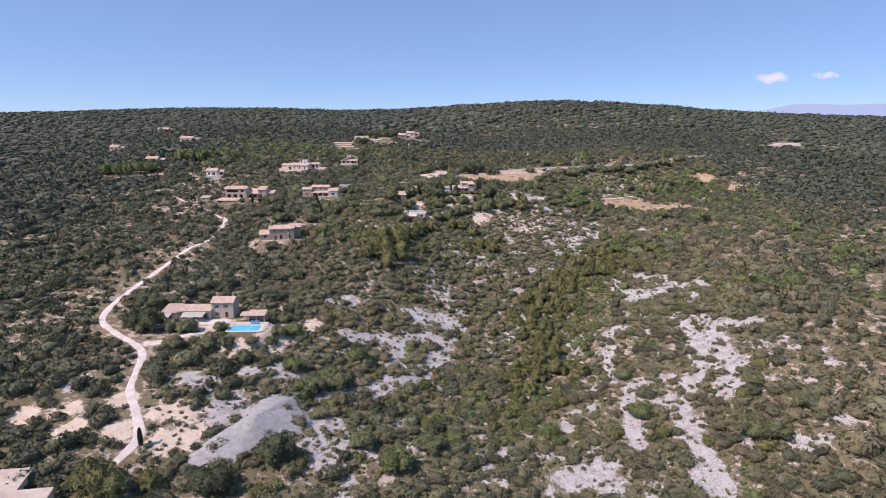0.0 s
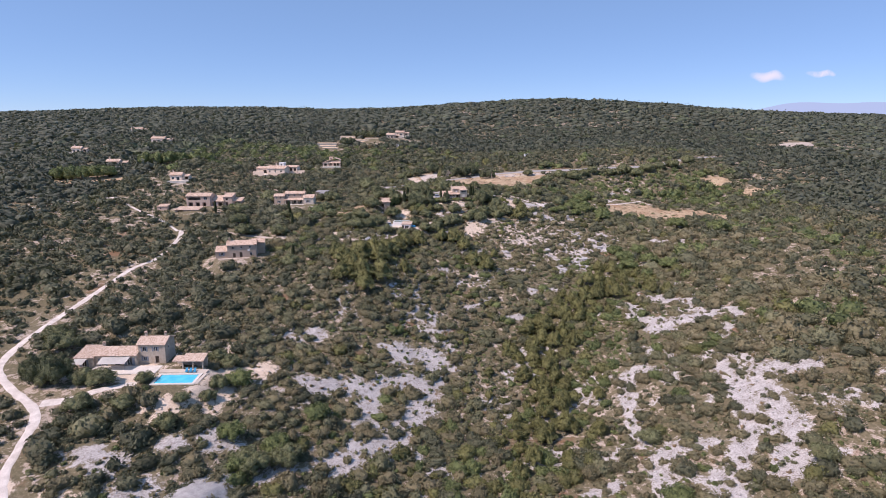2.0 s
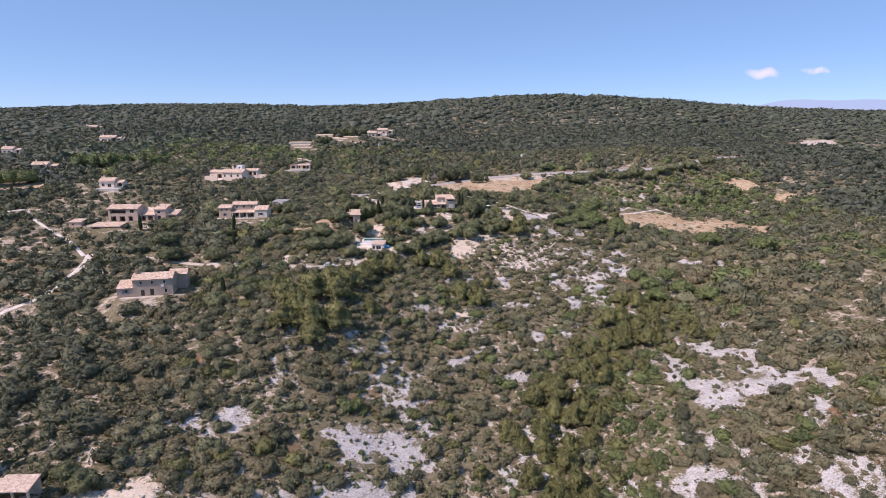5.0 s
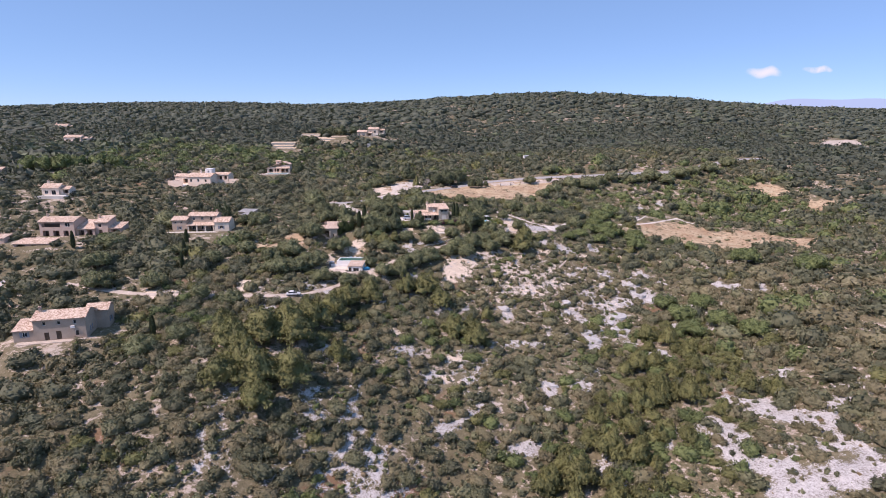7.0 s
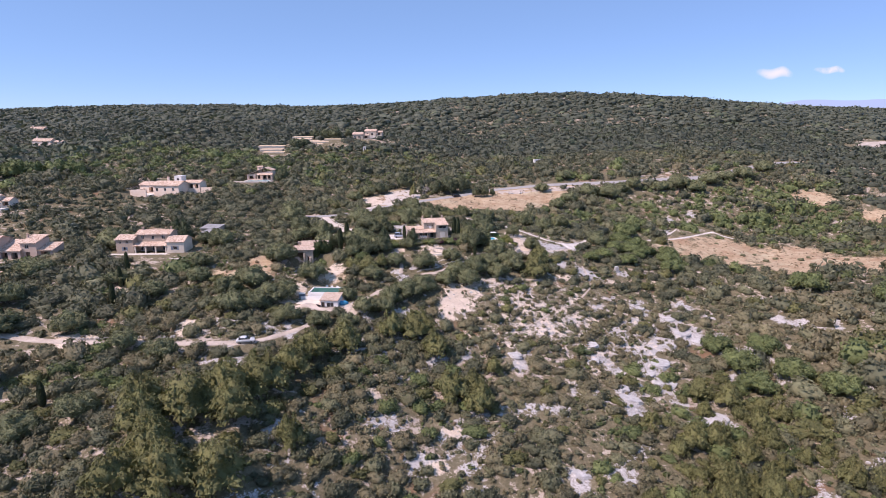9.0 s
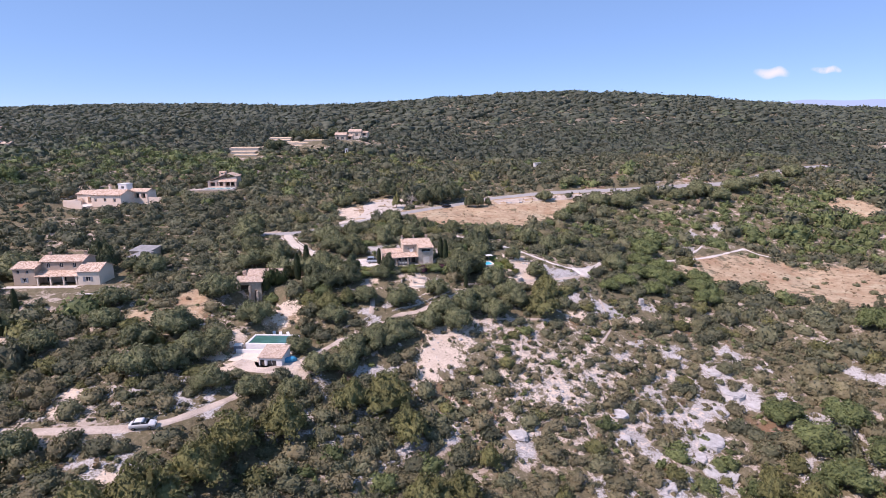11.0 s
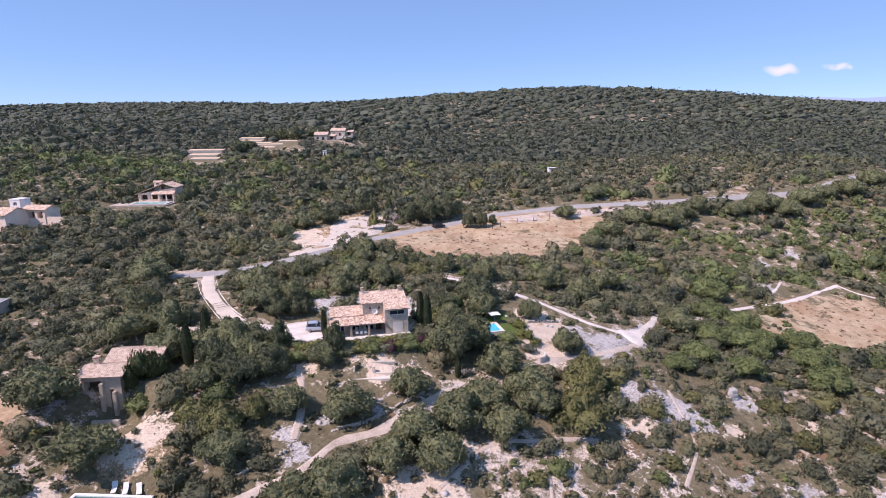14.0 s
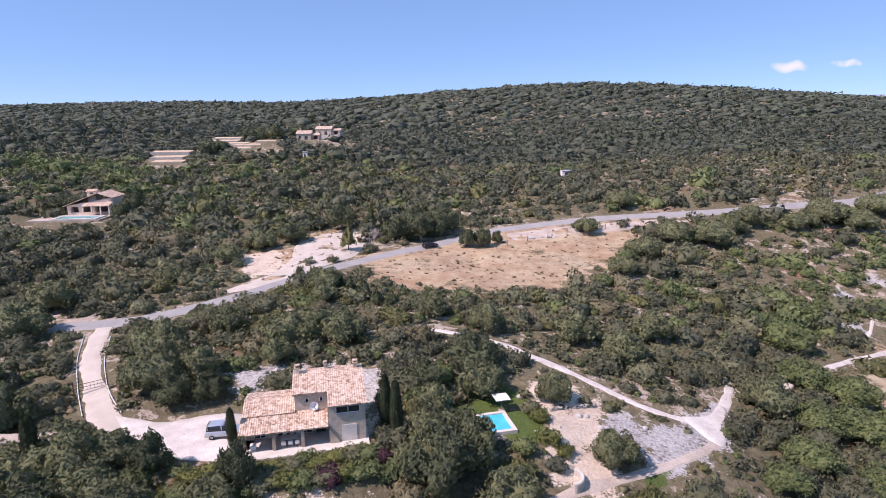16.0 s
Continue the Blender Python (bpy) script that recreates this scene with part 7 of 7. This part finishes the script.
dry_wall([(-7.6, 322.6), (-4.6, 326.4), (-1.5, 328.8)], "low pale dry stone wall along the dusty path")
dry_wall([(4, 333), (9, 335.3), (14, 339.5), (17.5, 342.5)], "grey dry stone wall beside the lower path")
dry_wall([(36, 366.5), (39.5, 367.8), (43.5, 369.6)], "low white stone edging on the bare slope")
dry_wall([(-72, 287.5), (-62, 288.8), (-50, 290)], "long pale dry stone wall below the gardens", 0.8, 0.5)
dry_wall([(21, 347.5), (27, 349.3), (31, 351.5)], "dry stone retaining wall under the oaks")


def garden_wall():
    w = base_of("garden_wall", 5.2, 344.6, -0.1, 2, "low rendered garden wall with square pillars", "wall")
    box_part("base", w, render_pale, 0, 6.6, -0.1, 0.3, -1.2, 0.15, 0.03)
    box_part("paving_strip", w, paving, -0.3, 6.9, -1.3, -0.12, -1.2, -0.32, 0.03)
    for x in (0.2, 3.3, 6.4):
        box_part("pillar", w, render_pale, x - 0.2, x + 0.2, -0.1, 0.3, 0.152, 1.2, 0.03)
    box_part("back_wall", w, rubble, 0, 6.6, 1.6, 2.0, -0.8, 1.2, 0.05)


garden_wall()


def garden_stair(x, y, z, turn):
    s = base_of("garden_stair", x, y, z, turn, "short flight of pale stone steps down from the yard", "stairs")
    for k in range(7):
        box_part("step", s, paving, -0.8, 0.8, -0.34 * (k + 1), -0.34 * k - 0.002, -1.8, -0.18 * k, 0.02)


def drive_kerb(points):
    """A white kerb along one side of the drive."""
    route = along(points, 1.2)
    kerb = base_of("drive_kerb", route[0][0], route[0][1], 0, 0, "low white kerb wall along the concrete drive", "kerb")
    for a, b in zip(route, route[1:]):
        bm = bmesh.new()
        way = Vector((b[0] - a[0], b[1] - a[1], ground_at(*b) - ground_at(*a)))
        box_bm(bm, 0.0, way.length - 0.01, -0.05, 0.05, -0.3, 0.15, 0.02)
        turn = math.atan2(way.y, way.x)
        bmesh.ops.transform(bm, matrix=Matrix.Translation((a[0] - route[0][0], a[1] - route[0][1], ground_at(*a))) @ Matrix.Rotation(turn, 4, "Z"), verts=bm.verts)
        part("kerb_stone", bm, white_paint, kerb)


def drive_gate(x, y, turn):
    g = base_of("drive_gate", x, y, ground_at(x, y), turn, "thin dark metal gate across the concrete drive", "gate")
    for px in (-1.9, 1.9):
        box_part("post", g, dark_wood, px - 0.06, px + 0.06, -0.06, 0.06, -0.3, 1.7, 0.01)
    for pz in (0.35, 0.8, 1.25):
        box_part("rail", g, dark_wood, -1.82, 1.82, -0.025, 0.025, pz, pz + 0.05, 0.005)
    for k in range(9):
        box_part("bar", g, dark_wood, -1.62 + 0.4 * k, -1.59 + 0.4 * k, -0.015, 0.015, 0.402, 1.248, 0.0)


drive_gate(-24.2, 366.2, 38)
drive_kerb([(-36.2, 383.5), (-31.7, 374.9), (-26.0, 366.2), (-21.6, 360.2)])
drive_kerb([(-31.7, 383.2), (-27.6, 374.8), (-21.9, 366.2), (-17.3, 361.0)])
garden_stair(-10.4, 353.3, ground_at(-10.4, 353.6) + 0.1, -8)
tower = base_of("ruined_stone_pillar", 70.2, 352.6, ground_at(70.2, 352.6), 10, "short ruined stone pillar on the scrub slope", "ruin")
for k, w in enumerate((0.7, 0.62, 0.56)):
    box_part("course", tower, limestone, -w, w, -w, w, -0.4 + 0.75 * k, 0.347 + 0.75 * k, 0.12)
curved = base_of("curved_planter_wall", 37.0, 354.6, ground_at(37.0, 354.6), 0, "pale curved retaining wall with planting", "wall")
bm = bmesh.new()
for k in range(9):
    a = radians(-70 + 14 * k)
    box_bm(bm, -1.1 + 1.6 * math.cos(a) - 0.18, -1.1 + 1.6 * math.cos(a) + 0.18, 1.6 * math.sin(a) - 0.22, 1.6 * math.sin(a) + 0.22, -0.5, 0.9, 0.03)
part("masonry", bm, paving, curved)


# ---- terraced gardens of the hamlet ----
def hamlet_terraces():
    rows = [(-98, -88.6, 543, 21.0), (-112, -97.6, 552, 23.0), (-116, -101, 560, 24.6), (-120, -101.7, 569, 26.6), (-83.8, -79, 545, 20.7), (-70.3, -63, 572, 25.3), (-83, -62, 577, 26.3),
            (-88, -67.3, 583, 27.5), (-89, -60, 590, 28.9), (-80, -66, 600, 30.5), (-94, -82.6, 594, 29.6), (-104, -90, 601, 30.8), (-106, -91, 608, 32.1)]
    for x0, x1, y, z in rows:
        t = base_of("terrace_bank", (x0 + x1) / 2, y, z, 4, "straw-coloured garden terrace held by a pale wall", "terrace", "garden terraces")
        half = (x1 - x0) / 2
        bm = bmesh.new()
        box_bm(bm, -half, half, 0.0, 6.5, -4.5, 0.0)
        for v in bm.verts:  # the soil falls towards its wall
            if v.co.z > -1:
                v.co.z += 0.15 if v.co.y > 3 else -0.4
        part("soil", bm, straw_ground, t)
        box_part("retaining_wall", t, rubble, -half, half, -0.45, -0.01, -4.5, -0.34, 0.08)


straw_ground = surface("straw_soil", (0.42, 0.31, 0.20), (0.70, 0.55, 0.39), 0.3, 4.0, 0.95, 0.6, 0.1)
hamlet_terraces()


# ---- rocks ----
def slab_mesh(seed):
    """A flat weathered limestone slab with broken edges."""
    rng = np.random.default_rng(seed)
    bm = bmesh.new()
    n = 11
    ring = [(math.cos(6.2832 * k / n) * rng.uniform(0.65, 1.05), math.sin(6.2832 * k / n) * rng.uniform(0.5, 0.9)) for k in range(n)]
    top = [bm.verts.new((x, y, rng.uniform(0.16, 0.26))) for x, y in ring]
    low = [bm.verts.new((x * 1.12, y * 1.12, -0.4)) for x, y in ring]
    bm.faces.new(top)
    for k in range(n):
        bm.faces.new((low[k], low[(k + 1) % n], top[(k + 1) % n], top[k]))
    bmesh.ops.bevel(bm, geom=[e for e in bm.edges if all(v in top for v in e.verts)], offset=0.06, segments=2, affect="EDGES")
    bmesh.ops.triangulate(bm, faces=bm.faces)
    bmesh.ops.subdivide_edges(bm, edges=[e for e in bm.edges if e.calc_length() > 0.4], cuts=1)
    for v in bm.verts:
        v.co += Vector((rng.uniform(-0.05, 0.05), rng.uniform(-0.05, 0.05), rng.uniform(-0.035, 0.035)))
    me = bpy.data.meshes.new("limestone_slab")
    bm.to_mesh(me)
    bm.free()
    me.materials.append(limestone)
    return me


SLABS = [slab_mesh(k) for k in range(6)]
for k, (x, y, r) in enumerate([(66.5, 296, 4.4), (68, 304, 4.6), (79, 319, 4.4), (73, 313, 3.6), (55, 287, 3.4), (54, 291, 3.0), (70.5, 281, 4.0), (74, 283, 3.0), (51, 309, 3.2), (50, 302, 2.8),
                               (87, 309, 2.4), (93, 311, 2.6), (30, 300, 2.8), (38, 262, 2.8), (47, 260, 2.0), (64, 300, 2.6), (82, 315, 2.4), (84, 331, 2.0), (78, 325, 2.6), (71, 330, 2.4)]):
    s = new("limestone_slab", SLABS[k % 6])
    s.matrix_world = pose(x, y, ground_at(x, y) + 0.02, 6 - 2 * (k % 4), 4 - 2 * (k % 5), 40 * k) @ Matrix.Diagonal((r * 0.8, r * 0.8, r * 0.42, 1))
    tagged(s, "pale grey flat limestone slab among the scrub", "rock", "limestone slabs")


def loose_rocks():
    x, y, reach, rng = scatter(1.5, (-70, 115, 110, 372), 201)
    stone = np.maximum(spots(x, y, STONE_WEST + STONE_EAST + STONE_MIDDLE + STONE_NORTH, 0.6), 0.5 * spots(x, y, MARL, 0.6))
    keep = (reach < 125) & (rng.random(len(x)) < 0.42 * stone) & (to_lines(x, y) > 0.3)
    x, y = x[keep], y[keep]
    rows = np.column_stack([x, y, ground_many(x, y), 0.15 + 0.45 * rng.random(len(x)) ** 3, rng.uniform(0.4, 0.9, len(x)), rng.uniform(0, 6.283, len(x)), rng.integers(0, 3, len(x))])
    protos = []
    for k in range(3):
        v, f = ICO[1]
        protos.append((v * rng.uniform(0.7, 1.1, (len(v), 1)), f))
    thicket("loose_rocks", protos, rows, limestone, "pale loose limestone rocks on the bare ground")


loose_rocks()


def spoil_heap():
    """The grey gravel heap beside the track."""
    n, m = 40, 14
    a, q = np.meshgrid(np.linspace(0, 2 * math.pi, n, endpoint=False), np.linspace(0, 1, m), indexing="ij")
    rim = 1 + 0.18 * np.sin(3 * a + 1) + 0.1 * np.sin(5 * a)
    u, w = 8.0 * q * rim * np.cos(a), 19.0 * q * rim * np.sin(a)
    x, y = -47.5 + 0.92 * u + 0.39 * w, 126.5 - 0.39 * u + 0.92 * w
    z = ground_many(x, y) - 0.15 + 3.6 * (1 - q) ** 0.8 * (0.85 + 0.3 * grain(x, y, 4, 71))
    f = [[i * m + j, ((i + 1) % n) * m + j, ((i + 1) % n) * m + j + 1, i * m + j + 1] for i in range(n) for j in range(m - 1)]
    ob = mesh_object("spoil_mound", np.stack([x, y, z], -1).reshape(-1, 3), f, limestone_gravel, smooth=True)
    tagged(ob, "large grey mound of crushed limestone beside the track", "mound")


limestone_gravel = surface("grey_crushed_limestone", (0.24, 0.235, 0.23), (0.50, 0.49, 0.485), 0.8, 6.0, 0.95, 0.9, 0.15)
spoil_heap()


# ---- roadside ----
def post(x, y, tall, mat, label):
    p = base_of("road_post", x, y, ground_at(x, y), 0, label, "post", "roadside posts")
    bm = bmesh.new()
    bmesh.ops.create_cone(bm, cap_ends=True, segments=8, radius1=0.09, radius2=0.07, depth=tall + 0.3, matrix=Matrix.Translation((0, 0, tall / 2 - 0.15)))
    part("stake", bm, mat, p)


for x, y in ((38, 446), (44, 450), (50, 453), (56, 456.5), (62, 459), (68, 461), (35, 443)):
    post(x, y, 1.6, dark_wood, "slim wooden stake beside a young roadside tree")
for k, (x, y) in enumerate(((45.2, 452.6), (50.5, 454), (59.3, 459), (66.5, 461))):
    s = new("white_boulder", SLABS[k])
    s.matrix_world = pose(x, y, ground_at(x, y) + 0.15, 5, 3, 50 * k) @ Matrix.Diagonal((1.3, 1.0, 1.1, 1))
    tagged(s, "white limestone boulder at the meadow edge", "boulder", "roadside boulders")
bare = base_of("bare_tree", 2.4, 445.5, ground_at(2.4, 445.5), 30, "leafless grey tree beside the parking place", "tree")
bm = bmesh.new()
rng_bare = np.random.default_rng(8)


def twig(p, d, length, r, depth):
    q = p + d * length
    ring = []
    u = d.orthogonal().normalized()
    w = d.cross(u)
    for c, rad in ((p, r), (q, r * 0.6)):
        ring.append([bm.verts.new(c + (u * math.cos(2.094 * k) + w * math.sin(2.094 * k)) * rad) for k in range(3)])
    for k in range(3):
        bm.faces.new((ring[0][k], ring[0][(k + 1) % 3], ring[1][(k + 1) % 3], ring[1][k]))
    if depth:
        for k in range(4 if depth > 2 else 3):
            turn = Vector(rng_bare.normal(size=3)) * 0.55
            twig(q, (d + turn + Vector((0, 0, 0.12))).normalized(), length * float(rng_bare.uniform(0.6, 0.85)), r * 0.6, depth - 1)


twig(Vector((0, 0, -0.2)), Vector((0, 0, 1)), 1.7, 0.16, 5)
part("branches", bm, surface("grey_dead_bark", (0.26, 0.23, 0.21), (0.44, 0.40, 0.37), 2.0, 12.0, 0.95), bare)


# ---- near house with flat pale roofs ----
def flat_house():
    h = base_of("low_house", -94.0, 92.0, -30.2, 10, "low house with pale flat-pitched roofs beside pines", "house")
    block(h, (0, 9, 2, 9), -1.5, (2.6, 2.6, 3.2, 3.2), render_pale, [("front", 2.0, 0.1, 1.6, 2.0, "window")])
    shed_roof(h, (0, 9, 2, 9), 2.6, 3.4, dusty, 0.4, 0.5, 2)
    block(h, (7, 16, -3, 2), -1.5, (2.2, 2.2, 2.9, 2.9), render_pale, [("front", 2.0, 0.1, 1.6, 1.8, "window"), ("right", 1.2, 0.8, 1.2, 1.1, "window")])
    shed_roof(h, (7, 16, -3, 2), 2.2, 2.9, dusty, 0.4, 0.5, 2)


flat_house()


# ---- garden planting round the villa ----
def garden_shrubs():
    shapes = {}
    for key, mat in (("hedge", hedge_leaves), ("green", green_leaves), ("plum", purple_leaves), ("silver", silver_leaves), ("oak", oak_leaves)):
        shapes[key] = tree_kinds(BUSH_NEAR[9:14], mat, 0.05, 1.0, 0.3, 0.06, 21)
    words = {"hedge": "yellow-green clipped garden shrub below the terrace", "green": "fresh green garden bush below the terrace", "plum": "dark purple-leaved plum bush",
             "silver": "silvery grey-green garden bush", "oak": "dark green rounded bush in the garden"}
    rng = np.random.default_rng(31)
    spots_list = [(k, -5 + 1.55 * k, 350.8 + 0.22 * (-5 + 1.55 * k) + float(rng.uniform(-0.8, 0.5))) for k in range(13)]
    for k, x, y in spots_list:
        kind = ("green", "hedge", "hedge", "oak")[k % 4]
        grow("garden_bush", shapes[kind], x, y, float(rng.uniform(1.4, 1.9)), 1.2, words[kind], "bush", "villa garden bushes")
    for k in range(11):
        x = -6 + 2.0 * k
        kind = ("hedge", "green", "oak")[k % 3]
        grow("garden_bush", shapes[kind], x, 347.6 + 0.18 * x + float(rng.uniform(-0.6, 0.6)), float(rng.uniform(1.7, 2.3)), 1.7, words[kind], "bush", "villa garden bushes")
    for x, y, r in ((10.6, 349.6, 1.9), (15.6, 353.6, 1.2)):
        grow("plum_bush", shapes["plum"], x, y, r, r, words["plum"], "bush", "plum bushes")
    for kind, x, y, r in (("silver", 34.8, 356.2, 1.5), ("hedge", 34.5, 359.5, 1.8), ("green", 31.2, 357.4, 1.8), ("hedge", 36.3, 358.4, 1.4), ("hedge", 34.2, 364.0, 1.6), ("oak", 33.5, 366.5, 1.6),
                          ("silver", 42.2, 358.6, 2.3), ("oak", 44.6, 360.8, 1.5), ("oak", 44.0, 368.6, 1.0), ("oak", 41.2, 369.4, 1.2), ("green", -26.3, 339.2, 2.4), ("oak", 19.0, 361.5, 1.4), ("green", 20.4, 359.4, 1.6)):
        grow("garden_bush", shapes[kind], x, y, r, r, words[kind], "bush", "villa garden bushes")
    for x, y, r in ((131, 388, 1.3), (138, 392, 0.9), (136, 380, 1.4), (143, 386, 1.1), (150, 381, 1.3), (156, 386, 1.0), (149, 372, 1.6), (158, 376, 1.4), (163, 368, 1.5), (122, 384, 1.2),
                    (128, 404, 0.9), (167, 380, 1.2)):
        grow("field_bush", shapes["oak"], x, y, r, r * 0.9, "lone dark bush standing in the dry field", "bush", "field bushes")


garden_shrubs()


# ---- far distance ----
def far_mountains():
    """A pale blue range on the horizon, its haze painted in as glowing colour."""
    x = np.linspace(1500, 4300, 60)
    top = 80 + 120 * np.exp(-(((x - 2560) / 420) ** 2)) + 128 * np.exp(-(((x - 3250) / 430) ** 2)) + 10 * (grain(x, 0 * x, 200, 91) - 0.5)
    y = 0 * x + 4300
    v = np.concatenate([np.column_stack([x, y, 0 * x - 60]), np.column_stack([x, y + 60, top]), np.column_stack([x, y + 260, 0 * x - 60])])
    n = len(x)
    f = [[i, i + 1, n + i + 1, n + i] for i in range(n - 1)] + [[n + i, n + i + 1, 2 * n + i + 1, 2 * n + i] for i in range(n - 1)]
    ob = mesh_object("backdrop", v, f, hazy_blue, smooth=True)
    tagged(ob, "pale blue mountain range on the hazy horizon", "mountains", kind="structure")


far_mountains()


def cloud(x, y, z, wide, tall):
    """A thin sheet of cloud that fades out at its edges."""
    u, w = np.meshgrid(np.linspace(-1, 1, 25), np.linspace(-1, 1, 13), indexing="ij")
    bulge = np.stack([x + u * wide, y - 30 * np.cos(u * 1.5), z + w * tall + 0.25 * tall * np.sin(u * 5)], -1)
    ob = mesh_object("cloud", bulge.reshape(-1, 3), lattice(25, 13), cloud_white, smooth=True)
    ob.data.attributes.new("fade", "FLOAT", "POINT").data.foreach_set("value", np.clip(1 - u**2 - w**2, 0, 1).ravel().astype(np.float32) ** 0.8)
    tagged(ob, "small thin white cloud low in the sky", "cloud", kind="structure")


def small_hut(name, x, y, w, d, tall, label):
    h = base_of(name, x, y, ground_at(x, y), 8, label, "hut")
    block(h, (-w / 2, w / 2, -d / 2, d / 2), -0.8, (tall, tall, tall + 0.4, tall + 0.4), white_paint, [("front", w * 0.3, 0.1, w * 0.35, tall * 0.75, "void")])
    box_part("roof", h, white_paint, -w / 2 - 0.15, w / 2 + 0.15, -d / 2 - 0.2, d / 2 + 0.2, tall + 0.41, tall + 0.5, 0.03)


small_hut("white_hut", -44.0, 560.0, 2.0, 2.0, 2.6, "small white hut among dark bushes")
small_hut("white_hut", 69.5, 528.0, 3.6, 2.6, 1.7, "low white hut on the scrubby hillside")


cloud(2250, 4200, 384, 130, 38)
cloud(2620, 4200, 402, 110, 24)
